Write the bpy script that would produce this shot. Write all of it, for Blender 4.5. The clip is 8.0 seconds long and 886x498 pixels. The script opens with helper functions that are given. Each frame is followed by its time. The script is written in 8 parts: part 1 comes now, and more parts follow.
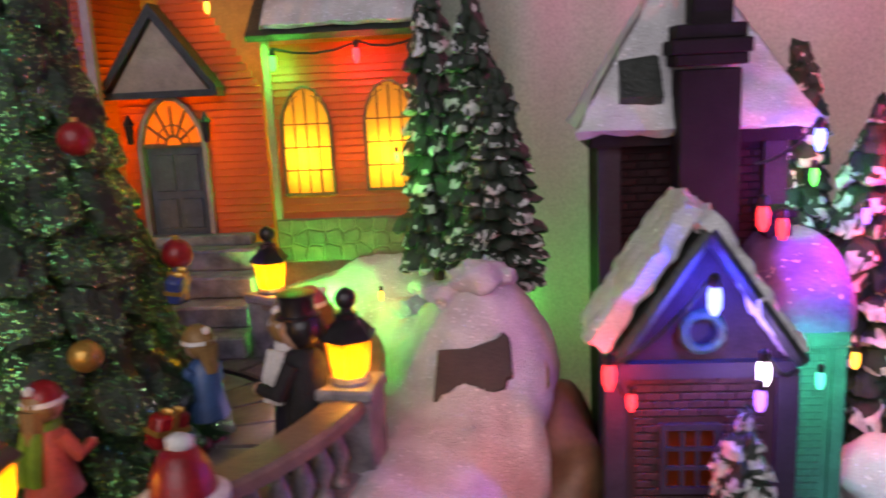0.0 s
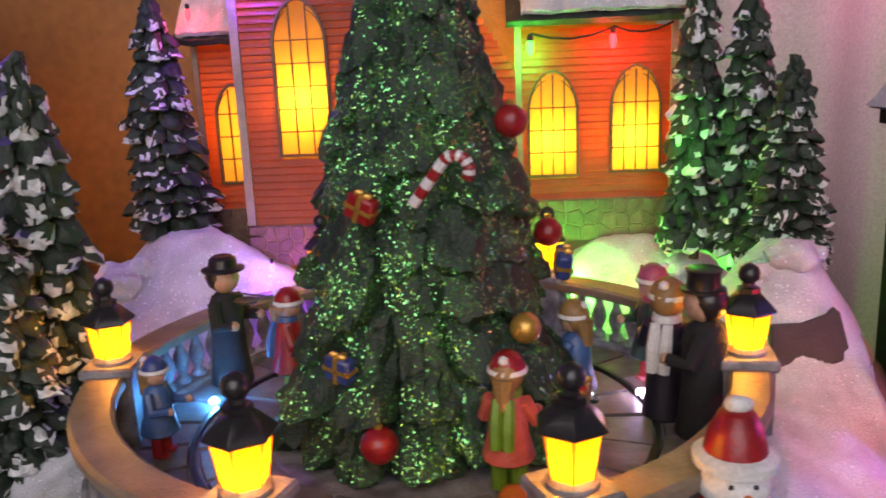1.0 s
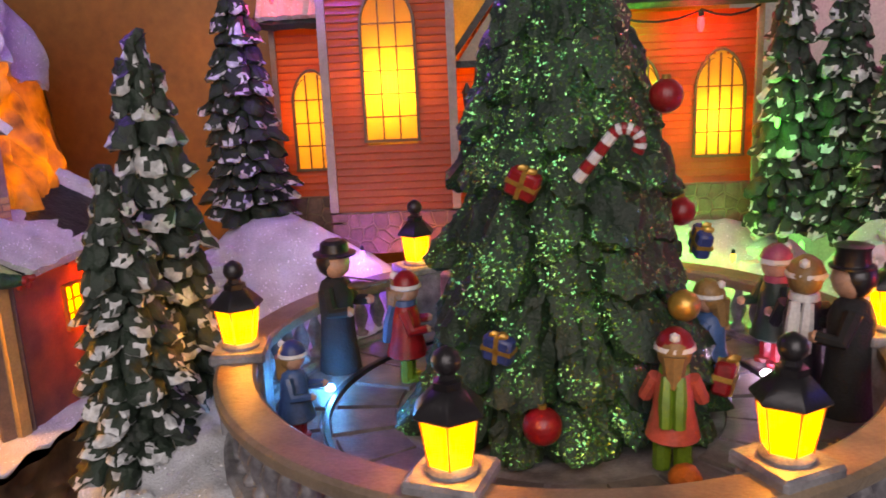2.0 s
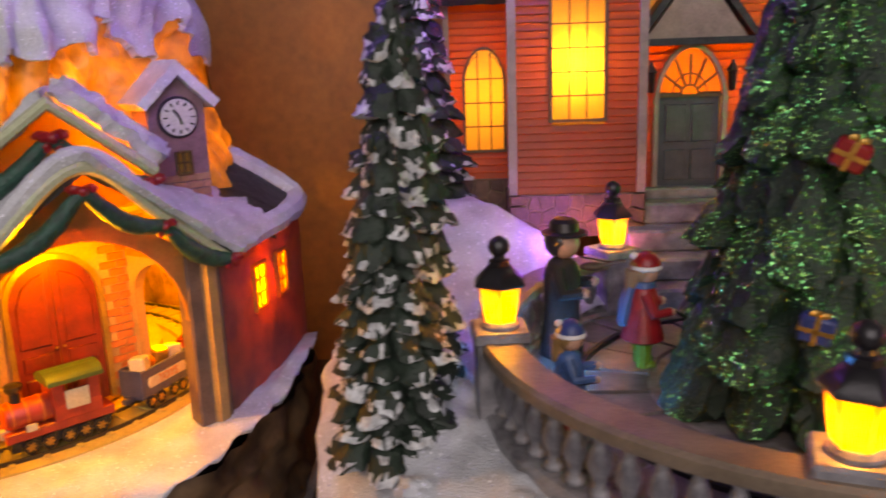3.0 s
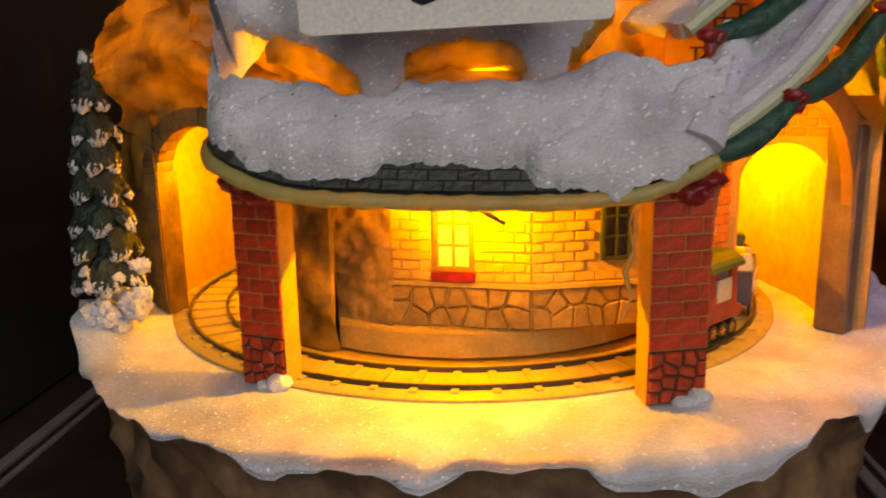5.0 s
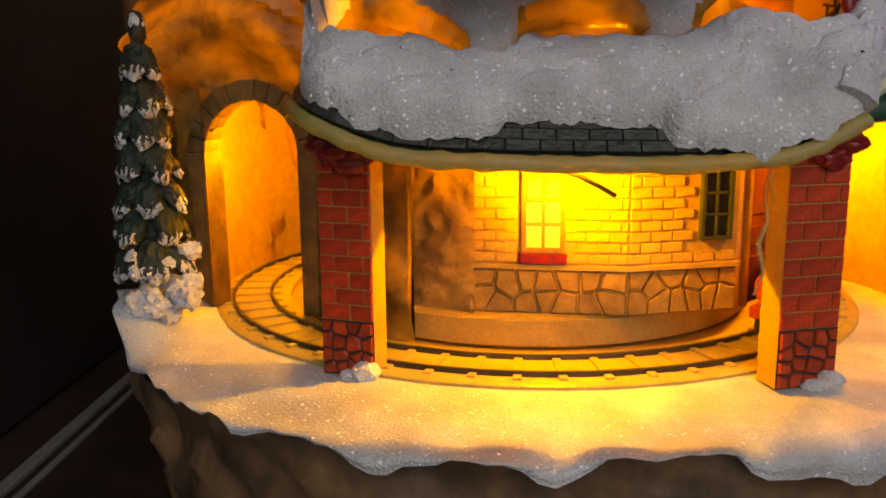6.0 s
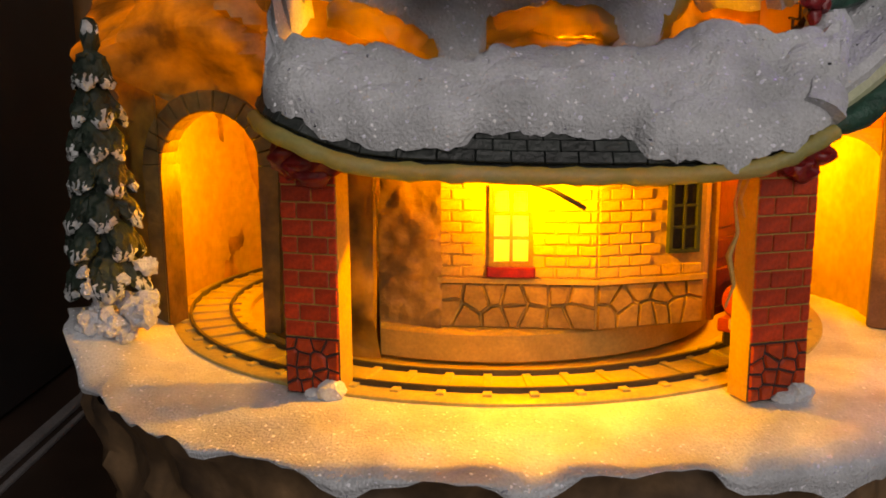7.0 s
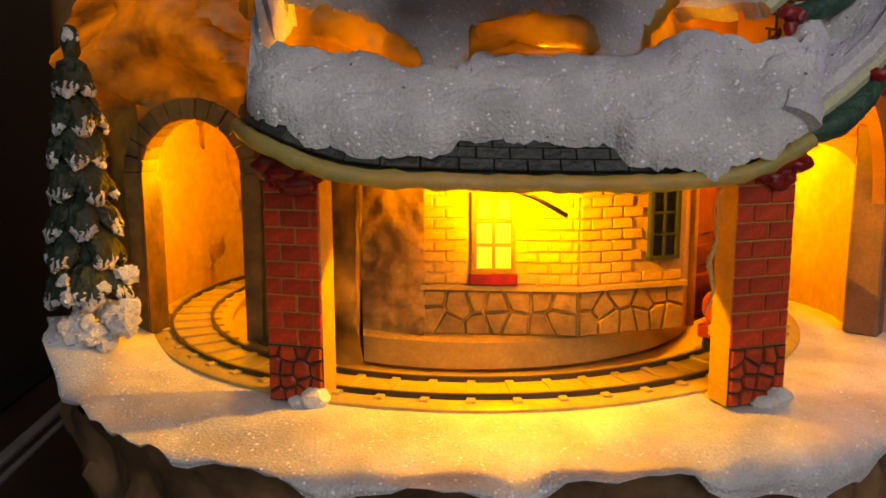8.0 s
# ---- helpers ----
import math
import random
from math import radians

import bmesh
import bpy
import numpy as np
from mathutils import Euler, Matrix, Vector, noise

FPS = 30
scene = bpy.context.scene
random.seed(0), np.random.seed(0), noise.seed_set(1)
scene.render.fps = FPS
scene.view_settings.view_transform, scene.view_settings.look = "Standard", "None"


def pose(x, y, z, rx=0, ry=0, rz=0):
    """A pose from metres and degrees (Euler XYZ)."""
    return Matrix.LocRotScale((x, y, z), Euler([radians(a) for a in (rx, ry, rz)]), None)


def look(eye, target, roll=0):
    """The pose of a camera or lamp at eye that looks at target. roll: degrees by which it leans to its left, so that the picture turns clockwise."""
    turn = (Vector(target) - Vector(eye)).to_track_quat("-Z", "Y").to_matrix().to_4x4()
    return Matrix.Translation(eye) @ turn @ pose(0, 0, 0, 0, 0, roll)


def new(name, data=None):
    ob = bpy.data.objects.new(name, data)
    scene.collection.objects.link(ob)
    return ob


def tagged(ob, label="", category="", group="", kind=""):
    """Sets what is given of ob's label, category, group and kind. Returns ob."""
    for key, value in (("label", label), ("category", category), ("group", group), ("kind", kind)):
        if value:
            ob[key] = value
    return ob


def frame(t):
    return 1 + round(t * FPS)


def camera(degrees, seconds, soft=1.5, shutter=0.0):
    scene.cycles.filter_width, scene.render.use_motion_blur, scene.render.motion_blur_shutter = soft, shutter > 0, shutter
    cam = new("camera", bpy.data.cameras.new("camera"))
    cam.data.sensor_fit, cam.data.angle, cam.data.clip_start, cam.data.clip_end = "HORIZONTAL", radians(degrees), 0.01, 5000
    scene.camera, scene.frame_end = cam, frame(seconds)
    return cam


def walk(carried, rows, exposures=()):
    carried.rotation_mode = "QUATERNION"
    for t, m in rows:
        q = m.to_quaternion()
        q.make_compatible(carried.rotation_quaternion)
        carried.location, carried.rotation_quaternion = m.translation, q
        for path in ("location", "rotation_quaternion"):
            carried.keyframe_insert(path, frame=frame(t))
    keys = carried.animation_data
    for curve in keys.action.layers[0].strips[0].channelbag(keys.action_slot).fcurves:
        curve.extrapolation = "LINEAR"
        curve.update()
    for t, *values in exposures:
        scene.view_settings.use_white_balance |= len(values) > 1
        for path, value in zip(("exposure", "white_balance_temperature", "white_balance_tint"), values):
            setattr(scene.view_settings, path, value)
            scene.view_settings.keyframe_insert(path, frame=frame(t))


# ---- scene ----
cam = camera(57.5, 8.0, soft=1.7, shutter=0.3)
PATH = [
    (0, (0.02, 0.036, 0.212), (-0.143, 1.985, -0.208), -2.8),
    (0.5, (-0.065, 0.025, 0.22), (-0.209, 1.971, -0.218), -2.3),
    (1, (-0.122, 0.013, 0.219), (-0.247, 1.956, -0.24), -2.5),
    (2.5, (-0.215, 0.017, 0.21), (-0.28, 1.962, -0.252), -2.5),
    (3, (-0.274, 0.023, 0.206), (-0.354, 1.967, -0.258), -2.0),
    (3.5, (-0.343, 0.029, 0.197), (-0.452, 1.971, -0.269), -1.4),
    (4, (-0.404, 0.027, 0.186), (-0.554, 1.966, -0.279), -1.2),
    (4.5, (-0.472, 0.039, 0.169), (-0.622, 1.984, -0.273), -1.4),
    (5, (-0.518, 0.05, 0.151), (-0.658, 1.998, -0.28), -1.2),
    (6.5, (-0.568, 0.07, 0.132), (-0.528, 2.039, -0.218), -0.4),
    (7, (-0.566, 0.071, 0.132), (-0.484, 2.04, -0.207), -0.3),
    (7.5, (-0.567, 0.07, 0.132), (-0.454, 2.039, -0.199), -0.3),
    (8, (-0.567, 0.07, 0.132), (-0.435, 2.04, -0.188), -0.2),
]
walk(cam, [(t, look(eye, target, roll)) for t, eye, target, roll in PATH], exposures=((0.0, 0.52, 7400, 20), (0.5, 0.86, 7400, 20), (1.0, 0.94, 7400, 19), (2.5, 0.84, 8000, 20), (3.5, 0.54, 7700, 18), (4.5, 0.38, 7800, 13), (6.5, 0.14, 8050, 12), (8.0, 0.06, 8050, 12)))


# ---------------------------------------------------------------- light of the room
world = bpy.data.worlds.new("room_light")
scene.world = world
world.use_nodes = True
world.node_tree.nodes["Background"].inputs[0].default_value = (0.84, 0.90, 1.0, 1)
world.node_tree.nodes["Background"].inputs[1].default_value = 0.05


def lamp(name, kind, place, power, colour, size=0.003, target=None, cone=90, blend=0.2):
    data = bpy.data.lights.new(name, kind)
    data.energy, data.color = power, colour
    if kind == "AREA":
        data.size = size
    else:
        data.shadow_soft_size = size
    if kind == "SPOT":
        data.spot_size, data.spot_blend = radians(cone), blend
    ob = new(name, data)
    ob.matrix_world = look(place, target) if target else Matrix.Translation(place)
    return ob


lamp("ceiling_lamp", "AREA", (-0.20, -0.98, 0.74), 9.6, (0.88, 0.90, 1.02), 1.2, (-0.25, 0.3, 0.1))

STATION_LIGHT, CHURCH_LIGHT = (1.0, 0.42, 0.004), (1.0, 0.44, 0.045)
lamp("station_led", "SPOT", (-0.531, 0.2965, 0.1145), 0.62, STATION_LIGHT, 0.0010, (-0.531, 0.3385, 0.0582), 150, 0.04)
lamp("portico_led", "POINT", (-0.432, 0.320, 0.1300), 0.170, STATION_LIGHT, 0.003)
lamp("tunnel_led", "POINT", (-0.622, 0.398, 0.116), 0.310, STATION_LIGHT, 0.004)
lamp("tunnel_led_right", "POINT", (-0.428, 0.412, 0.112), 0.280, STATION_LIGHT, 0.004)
# fill lamp with no known source, added to brighten the rear tunnel wall
lamp("tunnel_rear_fill", "POINT", (-0.470, 0.468, 0.116), 0.240, STATION_LIGHT, 0.004)
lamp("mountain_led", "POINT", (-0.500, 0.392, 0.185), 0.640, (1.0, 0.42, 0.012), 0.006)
# two unseen fill lamps, added behind the rock ledges to make them glow
lamp("ledge_fill", "POINT", (-0.522, 0.3035, 0.1515), 0.085, (1.0, 0.42, 0.012), 0.002)
lamp("ledge_fill", "POINT", (-0.568, 0.3050, 0.1550), 0.045, (1.0, 0.42, 0.012), 0.002)
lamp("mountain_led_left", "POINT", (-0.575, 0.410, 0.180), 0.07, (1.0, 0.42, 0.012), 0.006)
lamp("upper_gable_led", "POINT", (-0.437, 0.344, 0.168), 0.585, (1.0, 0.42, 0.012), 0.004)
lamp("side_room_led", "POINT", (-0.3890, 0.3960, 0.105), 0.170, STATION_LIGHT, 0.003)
lamp("church_tower_bulb", "POINT", (-0.2205, 0.4540, 0.200), 0.055, CHURCH_LIGHT, 0.003)
lamp("church_porch_bulb", "POINT", (-0.158, 0.492, 0.185), 0.077, CHURCH_LIGHT, 0.004)
lamp("church_nave_bulb", "POINT", (-0.0885, 0.4800, 0.172), 0.036, CHURCH_LIGHT, 0.003)
lamp("church_nave_bulb", "POINT", (-0.0430, 0.4800, 0.172), 0.036, CHURCH_LIGHT, 0.003)
lamp("church_wing_bulb", "POINT", (-0.268, 0.500, 0.185), 0.039, CHURCH_LIGHT, 0.004)


# ---------------------------------------------------------------- materials
def material(name, colour, rough=0.6, metal=0.0, vary=0.25, scale=120.0, bump=0.3, grain=900.0, glow=None, thin=0.0,
             thin_colour=None, flakes=0.0, flake_metal=1.0, flake_colour=(1, 1, 1), flake_scale=900.0, second=None, coat=0.0, emit=0.0, per_piece=0.0, uneven=0.0, gloss=0.5):
    m = bpy.data.materials.new(name)
    m.use_nodes = True
    nt = m.node_tree
    n, link = nt.nodes, nt.links
    shader = n["Principled BSDF"]
    shader.inputs["Specular IOR Level"].default_value = gloss
    at = n.new("ShaderNodeTexCoord")
    big = n.new("ShaderNodeTexNoise")
    big.inputs["Scale"].default_value, big.inputs["Detail"].default_value = scale, 5
    fine = n.new("ShaderNodeTexNoise")
    fine.inputs["Scale"].default_value, fine.inputs["Detail"].default_value = grain, 4
    link.new(at.outputs["Object"], big.inputs["Vector"])
    link.new(at.outputs["Object"], fine.inputs["Vector"])
    ramp = n.new("ShaderNodeMix")
    ramp.data_type = "RGBA"
    other = second or [c * (1 - vary) for c in colour]
    ramp.inputs[6].default_value = (*other, 1)
    ramp.inputs[7].default_value = (*[min(1, c * (1 + vary * 0.5)) for c in colour], 1)
    sharpen = n.new("ShaderNodeMapRange")
    sharpen.inputs[1].default_value, sharpen.inputs[2].default_value = 0.32, 0.66
    link.new(big.outputs["Fac"], sharpen.inputs[0])
    link.new(sharpen.outputs[0], ramp.inputs[0])
    tint = n.new("ShaderNodeMix")
    tint.data_type, tint.blend_type = "RGBA", "MULTIPLY"
    tint.inputs[0].default_value = 0.5
    link.new(ramp.outputs[2], tint.inputs[6])
    link.new(fine.outputs["Fac"], tint.inputs[7])
    out = tint.outputs[2]
    if per_piece:
        info = n.new("ShaderNodeObjectInfo")
        level = n.new("ShaderNodeMapRange")
        level.inputs[3].default_value, level.inputs[4].default_value = 1 - per_piece, 1 + per_piece
        link.new(info.outputs["Random"], level.inputs[0])
        piece = n.new("ShaderNodeVectorMath")
        piece.operation = "SCALE"
        link.new(out, piece.inputs[0])
        link.new(level.outputs[0], piece.inputs["Scale"])
        out = piece.outputs[0]
    shader.inputs["Roughness"].default_value, shader.inputs["Metallic"].default_value = rough, metal
    if coat:
        shader.inputs["Coat Weight"].default_value, shader.inputs["Coat Roughness"].default_value = coat, 0.25
    if flakes:
        cells = n.new("ShaderNodeTexVoronoi")
        cells.inputs["Scale"].default_value = flake_scale
        link.new(at.outputs["Object"], cells.inputs["Vector"])
        pick = n.new("ShaderNodeSeparateColor")
        link.new(cells.outputs["Color"], pick.inputs[0])
        patch = n.new("ShaderNodeMath")
        patch.operation = "MULTIPLY_ADD"
        patch.inputs[1].default_value, patch.inputs[2].default_value = 0.5, -0.25
        link.new(sharpen.outputs[0], patch.inputs[0])
        more = n.new("ShaderNodeMath")
        more.operation = "ADD"
        link.new(pick.outputs[0], more.inputs[0])
        if flakes > 0.1:
            link.new(patch.outputs[0], more.inputs[1])
        else:
            more.inputs[1].default_value = 0
        step = n.new("ShaderNodeMath")
        step.operation = "GREATER_THAN"
        step.inputs[1].default_value = 1 - flakes
        link.new(more.outputs[0], step.inputs[0])
        mix = n.new("ShaderNodeMix")
        mix.data_type = "RGBA"
        link.new(step.outputs[0], mix.inputs[0])
        link.new(out, mix.inputs[6])
        hue = n.new("ShaderNodeMix")
        hue.data_type = "RGBA"
        hue.inputs[6].default_value = (*flake_colour, 1)
        hue.inputs[7].default_value = (min(1, flake_colour[0] * 4 + 0.1), min(1, flake_colour[1] * 1.5), flake_colour[2] * 1.2, 1)
        link.new(pick.outputs[1], hue.inputs[0])
        link.new(hue.outputs[2], mix.inputs[7])
        out = mix.outputs[2]
        shine = n.new("ShaderNodeMath")
        shine.operation = "MULTIPLY"
        shine.inputs[1].default_value = flake_metal
        link.new(step.outputs[0], shine.inputs[0])
        link.new(shine.outputs[0], shader.inputs["Metallic"])
        gloss = n.new("ShaderNodeMapRange")
        gloss.inputs[3].default_value, gloss.inputs[4].default_value = rough, 0.22
        link.new(step.outputs[0], gloss.inputs[0])
        link.new(gloss.outputs[0], shader.inputs["Roughness"])
    link.new(out, shader.inputs["Base Color"])
    if bump:
        relief = n.new("ShaderNodeBump")
        relief.inputs["Strength"].default_value, relief.inputs["Distance"].default_value = bump, 0.0006
        both = n.new("ShaderNodeMath")
        both.operation = "ADD"
        link.new(big.outputs["Fac"], both.inputs[0])
        link.new(fine.outputs["Fac"], both.inputs[1])
        link.new(both.outputs[0], relief.inputs["Height"])
        facet = relief.outputs[0]
        if flakes:
            spread = n.new("ShaderNodeVectorMath")
            spread.operation = "MULTIPLY_ADD"
            spread.inputs[1].default_value, spread.inputs[2].default_value = (1.5, 1.5, 1.5), (-0.75, -0.75, -0.75)
            link.new(cells.outputs["Color"], spread.inputs[0])
            only = n.new("ShaderNodeVectorMath")
            only.operation = "SCALE"
            link.new(spread.outputs[0], only.inputs[0])
            link.new(step.outputs[0], only.inputs["Scale"])
            tilted = n.new("ShaderNodeVectorMath")
            tilted.operation = "ADD"
            link.new(facet, tilted.inputs[0])
            link.new(only.outputs[0], tilted.inputs[1])
            unit = n.new("ShaderNodeVectorMath")
            unit.operation = "NORMALIZE"
            link.new(tilted.outputs[0], unit.inputs[0])
            facet = unit.outputs[0]
        link.new(facet, shader.inputs["Normal"])
    if emit:
        shader.inputs["Emission Color"].default_value = (*glow, 1)
        shader.inputs["Emission Strength"].default_value = emit
    if thin:
        through_light = n.new("ShaderNodeBsdfTranslucent")
        through_light.inputs[0].default_value = (*thin_colour, 1)
        blend = n.new("ShaderNodeMixShader")
        blend.inputs[0].default_value = thin
        if uneven:
            thickness = n.new("ShaderNodeMapRange")
            thickness.inputs[3].default_value, thickness.inputs[4].default_value = thin * (1 - uneven), thin
            link.new(sharpen.outputs[0], thickness.inputs[0])
            link.new(thickness.outputs[0], blend.inputs[0])
        link.new(shader.outputs[0], blend.inputs[1])
        link.new(through_light.outputs[0], blend.inputs[2])
        link.new(blend.outputs[0], n["Material Output"].inputs["Surface"])
    return m


SNOW = material("glitter_snow", (0.79, 0.81, 0.84), 0.6, vary=0.24, scale=60, bump=1.2, grain=1250, flakes=0.028, flake_metal=0.0, flake_colour=(1.0, 1.0, 1.0), flake_scale=1450)
SNOW_PAINT = material("painted_snow", (0.78, 0.78, 0.76), 0.5, vary=0.16, scale=160, bump=0.35, grain=700)
ICE_TRIM = material("painted_pale_green_trim", (0.50, 0.55, 0.33), 0.35, vary=0.3, scale=110, bump=0.5, second=(0.64, 0.62, 0.44))
# lit copy of ICE_TRIM: the yellow lamplight on the eave is in its colour
LIT_EAVE_TRIM = material("thin_lamplit_trim", (0.50, 0.51, 0.20), 0.35, vary=0.3, scale=110, bump=0.5, second=(0.63, 0.57, 0.24), thin=0.60, thin_colour=(0.95, 0.82, 0.22), uneven=0.4)
ARCH_STONE = material("gold_brown_arch_stone", (0.24, 0.135, 0.034), 0.5, vary=0.5, scale=90, bump=0.7, grain=420, second=(0.10, 0.060, 0.022), per_piece=0.15)
ROCK = material("brown_resin_rock", (0.27, 0.16, 0.080), 0.5, vary=0.5, scale=45, bump=0.6, grain=260, second=(0.07, 0.045, 0.03))
GLOW_ROCK = material("thin_moulded_rock", (0.54, 0.31, 0.045), 0.42, vary=0.35, scale=75, bump=1.0, grain=240, thin=0.26, thin_colour=(0.78, 0.42, 0.02), second=(0.11, 0.058, 0.010), uneven=0.8)
PINE = material("painted_pine_green", (0.017, 0.034, 0.020), 0.62, vary=0.5, scale=120, bump=1.0, grain=650)
TREE_GREEN = material("glitter_tree_green", (0.006, 0.036, 0.012), 0.60, vary=0.5, scale=60, bump=1.0, grain=800, flakes=0.20, flake_metal=0.9, flake_colour=(0.11, 0.58, 0.21), flake_scale=1350)
GABLE_BLUE = material("dark_maroon_gable_paint", (0.040, 0.022, 0.034), 0.7, vary=0.3, scale=140, bump=0.5, gloss=0.12)
BARK = material("painted_bark", (0.09, 0.055, 0.035), 0.6, vary=0.4, scale=200)
SIDING = material("thin_painted_siding", (0.42, 0.105, 0.022), 0.5, vary=0.22, scale=90, bump=0.35, grain=600, thin=0.40, thin_colour=(0.90, 0.18, 0.012))
SIDING_DARK = material("painted_tower_siding", (0.36, 0.085, 0.022), 0.5, vary=0.22, scale=90, bump=0.35, grain=600, thin=0.30, thin_colour=(0.85, 0.20, 0.02))
CORNER_BOARD = material("painted_corner_board", (0.42, 0.33, 0.24), 0.5, vary=0.2, scale=120)
PLINTH = material("painted_stone_plinth", (0.20, 0.105, 0.075), 0.6, vary=0.35, scale=160, bump=0.5, per_piece=0.22)
MORTAR = material("mortar", (0.30, 0.19, 0.12), 0.7, vary=0.25, scale=200)
PANE = material("backlit_window_pane", (0.75, 0.60, 0.25), 0.25, vary=0.1, scale=100, bump=0.1, thin=0.85, thin_colour=(1.0, 0.80, 0.28))
LEAD = material("dark_window_bars", (0.16, 0.095, 0.03), 0.5, vary=0.2)
LEAD_GREEN = material("dark_green_window_bars", (0.045, 0.06, 0.02), 0.5, vary=0.2)
SNOW_BRUSH = material("brushed_white_snow", (0.72, 0.74, 0.74), 0.5, vary=0.5, scale=240, bump=0.8, grain=900)
ORANGE_BRICK = material("orange_painted_brick", (0.58, 0.167, 0.038), 0.5, vary=0.2, scale=220, bump=0.35, per_piece=0.12)
ORANGE_PLASTER = material("orange_tan_plaster", (0.56, 0.32, 0.12), 0.55, vary=0.2, scale=80, bump=0.3)
LEDGE_ROCK = material("thin_orange_ledge_rock", (0.54, 0.31, 0.045), 0.42, vary=0.35, scale=75, bump=1.0, grain=240, thin=0.55, thin_colour=(0.90, 0.70, 0.05), second=(0.20, 0.105, 0.016), uneven=0.6)
TAN_ROCK = material("tan_moulded_rock", (0.48, 0.27, 0.06), 0.5, vary=0.5, scale=70, bump=1.0, grain=420, second=(0.26, 0.15, 0.055))
FAN_PANE = material("amber_fan_glass", (0.42, 0.17, 0.04), 0.3, vary=0.2, scale=150, bump=0.1, thin=0.45, thin_colour=(0.85, 0.30, 0.03))
# glitter snow with the violet light on the dome put into its base colour
VIOLET_LIT_SNOW = material("violet_lit_glitter_snow", (0.22, 0.19, 0.46), 0.5, vary=0.25, scale=90, bump=0.9, grain=600, flakes=0.02, flake_metal=0.2, flake_colour=(0.9, 0.8, 1.0), flake_scale=1100)
BLACK_CLOTH = material("matt_black_coat_paint", (0.012, 0.012, 0.013), 0.85, vary=0.4, scale=200, bump=0.6)
DOOR_GREY = material("slate_painted_door", (0.085, 0.095, 0.10), 0.45, vary=0.25, scale=200)
DOOR_RED = material("dark_red_painted_door", (0.23, 0.026, 0.012), 0.4, vary=0.35, scale=140, bump=0.3)
BRICK = material("red_painted_brick", (0.62, 0.055, 0.014), 0.4, vary=0.35, scale=220, bump=0.4, per_piece=0.22)
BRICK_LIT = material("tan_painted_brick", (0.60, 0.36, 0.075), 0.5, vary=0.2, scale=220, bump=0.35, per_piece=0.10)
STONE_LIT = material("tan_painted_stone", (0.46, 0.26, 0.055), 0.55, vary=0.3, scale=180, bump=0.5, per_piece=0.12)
STONE_RED = material("red_brown_stone", (0.52, 0.056, 0.011), 0.45, vary=0.35, scale=220, bump=0.4, per_piece=0.2)
TAN = material("bare_tan_resin", (0.58, 0.36, 0.085), 0.5, vary=0.15, scale=120, bump=0.2)
TRACK = material("yellow_grey_track_plastic", (0.55, 0.43, 0.13), 0.4, vary=0.15, scale=150, bump=0.2)
RAIL = material("dark_rail", (0.07, 0.06, 0.045), 0.35, metal=0.4, vary=0.3)
SHINGLE = material("dark_slate_shingle", (0.034, 0.042, 0.038), 0.45, vary=0.5, scale=160, bump=0.9, grain=600, per_piece=0.35)
GARLAND = material("dark_green_garland", (0.018, 0.085, 0.055), 0.5, vary=0.5, scale=300, bump=0.8, grain=900)
RED = material("glossy_red_paint", (0.33, 0.012, 0.016), 0.35, vary=0.35, scale=200, bump=0.3)
GOLD = material("gold_paint", (0.62, 0.36, 0.08), 0.3, metal=0.6, vary=0.2)
BLUE = material("blue_paint", (0.035, 0.06, 0.22), 0.4, vary=0.3)
GREY_STONE = material("grey_painted_stone", (0.31, 0.30, 0.305), 0.45, vary=0.35, scale=110, bump=0.5, second=(0.12, 0.112, 0.122))
# orange light reflected onto the gable front is put into this plaster's colour
LIT_GABLE_PLASTER = material("thin_orange_lit_plaster", (0.52, 0.25, 0.07), 0.5, vary=0.3, scale=80, bump=0.35, thin=0.28, thin_colour=(0.95, 0.42, 0.04), uneven=0.4)
RAIL_TAN = material("tan_grey_handrail", (0.27, 0.20, 0.135), 0.45, vary=0.28, scale=90, bump=0.35)
PAVING = material("grey_brown_paving", (0.19, 0.165, 0.155), 0.5, vary=0.35, scale=130, bump=0.4, per_piece=0.2)
BLACK = material("glossy_black_paint", (0.018, 0.016, 0.018), 0.30, vary=0.3, bump=0.2)
LANTERN = material("lit_amber_lantern", (0.8, 0.42, 0.10), 0.4, vary=0.1, bump=0.1, thin=0.85, thin_colour=(1.0, 0.52, 0.10))
BARE = material("dark_bare_rock", (0.055, 0.032, 0.030), 0.6, vary=0.3, scale=120, bump=0.4)
SIDE_WALL = material("thin_mauve_plaster", (0.27, 0.125, 0.10), 0.55, vary=0.35, scale=70, bump=0.5, thin=0.32, thin_colour=(0.95, 0.32, 0.03), uneven=0.6)
BROWN_WALL = material("brown_plaster", (0.20, 0.115, 0.085), 0.55, vary=0.3, scale=90, bump=0.4)
PAPER = material("white_paper_tag", (0.84, 0.81, 0.72), 0.6, vary=0.07, scale=40, bump=0.12)
INK = material("black_marker_ink", (0.008, 0.007, 0.009), 0.85, vary=0.2, bump=0.1)
WALL = material("brown_panelled_wall", (0.34, 0.150, 0.032), 0.6, vary=0.22, scale=9, bump=0.15, grain=150)
CLOTH = material("white_cloth_backdrop", (0.57, 0.57, 0.55), 0.85, vary=0.06, scale=18, bump=0.25, grain=500)
TABLE = material("dark_wood_table", (0.050, 0.032, 0.024), 0.35, vary=0.4, scale=22, bump=0.1)
CABINET = material("black_cabinet", (0.030, 0.027, 0.028), 0.4, vary=0.3, scale=15, bump=0.1)
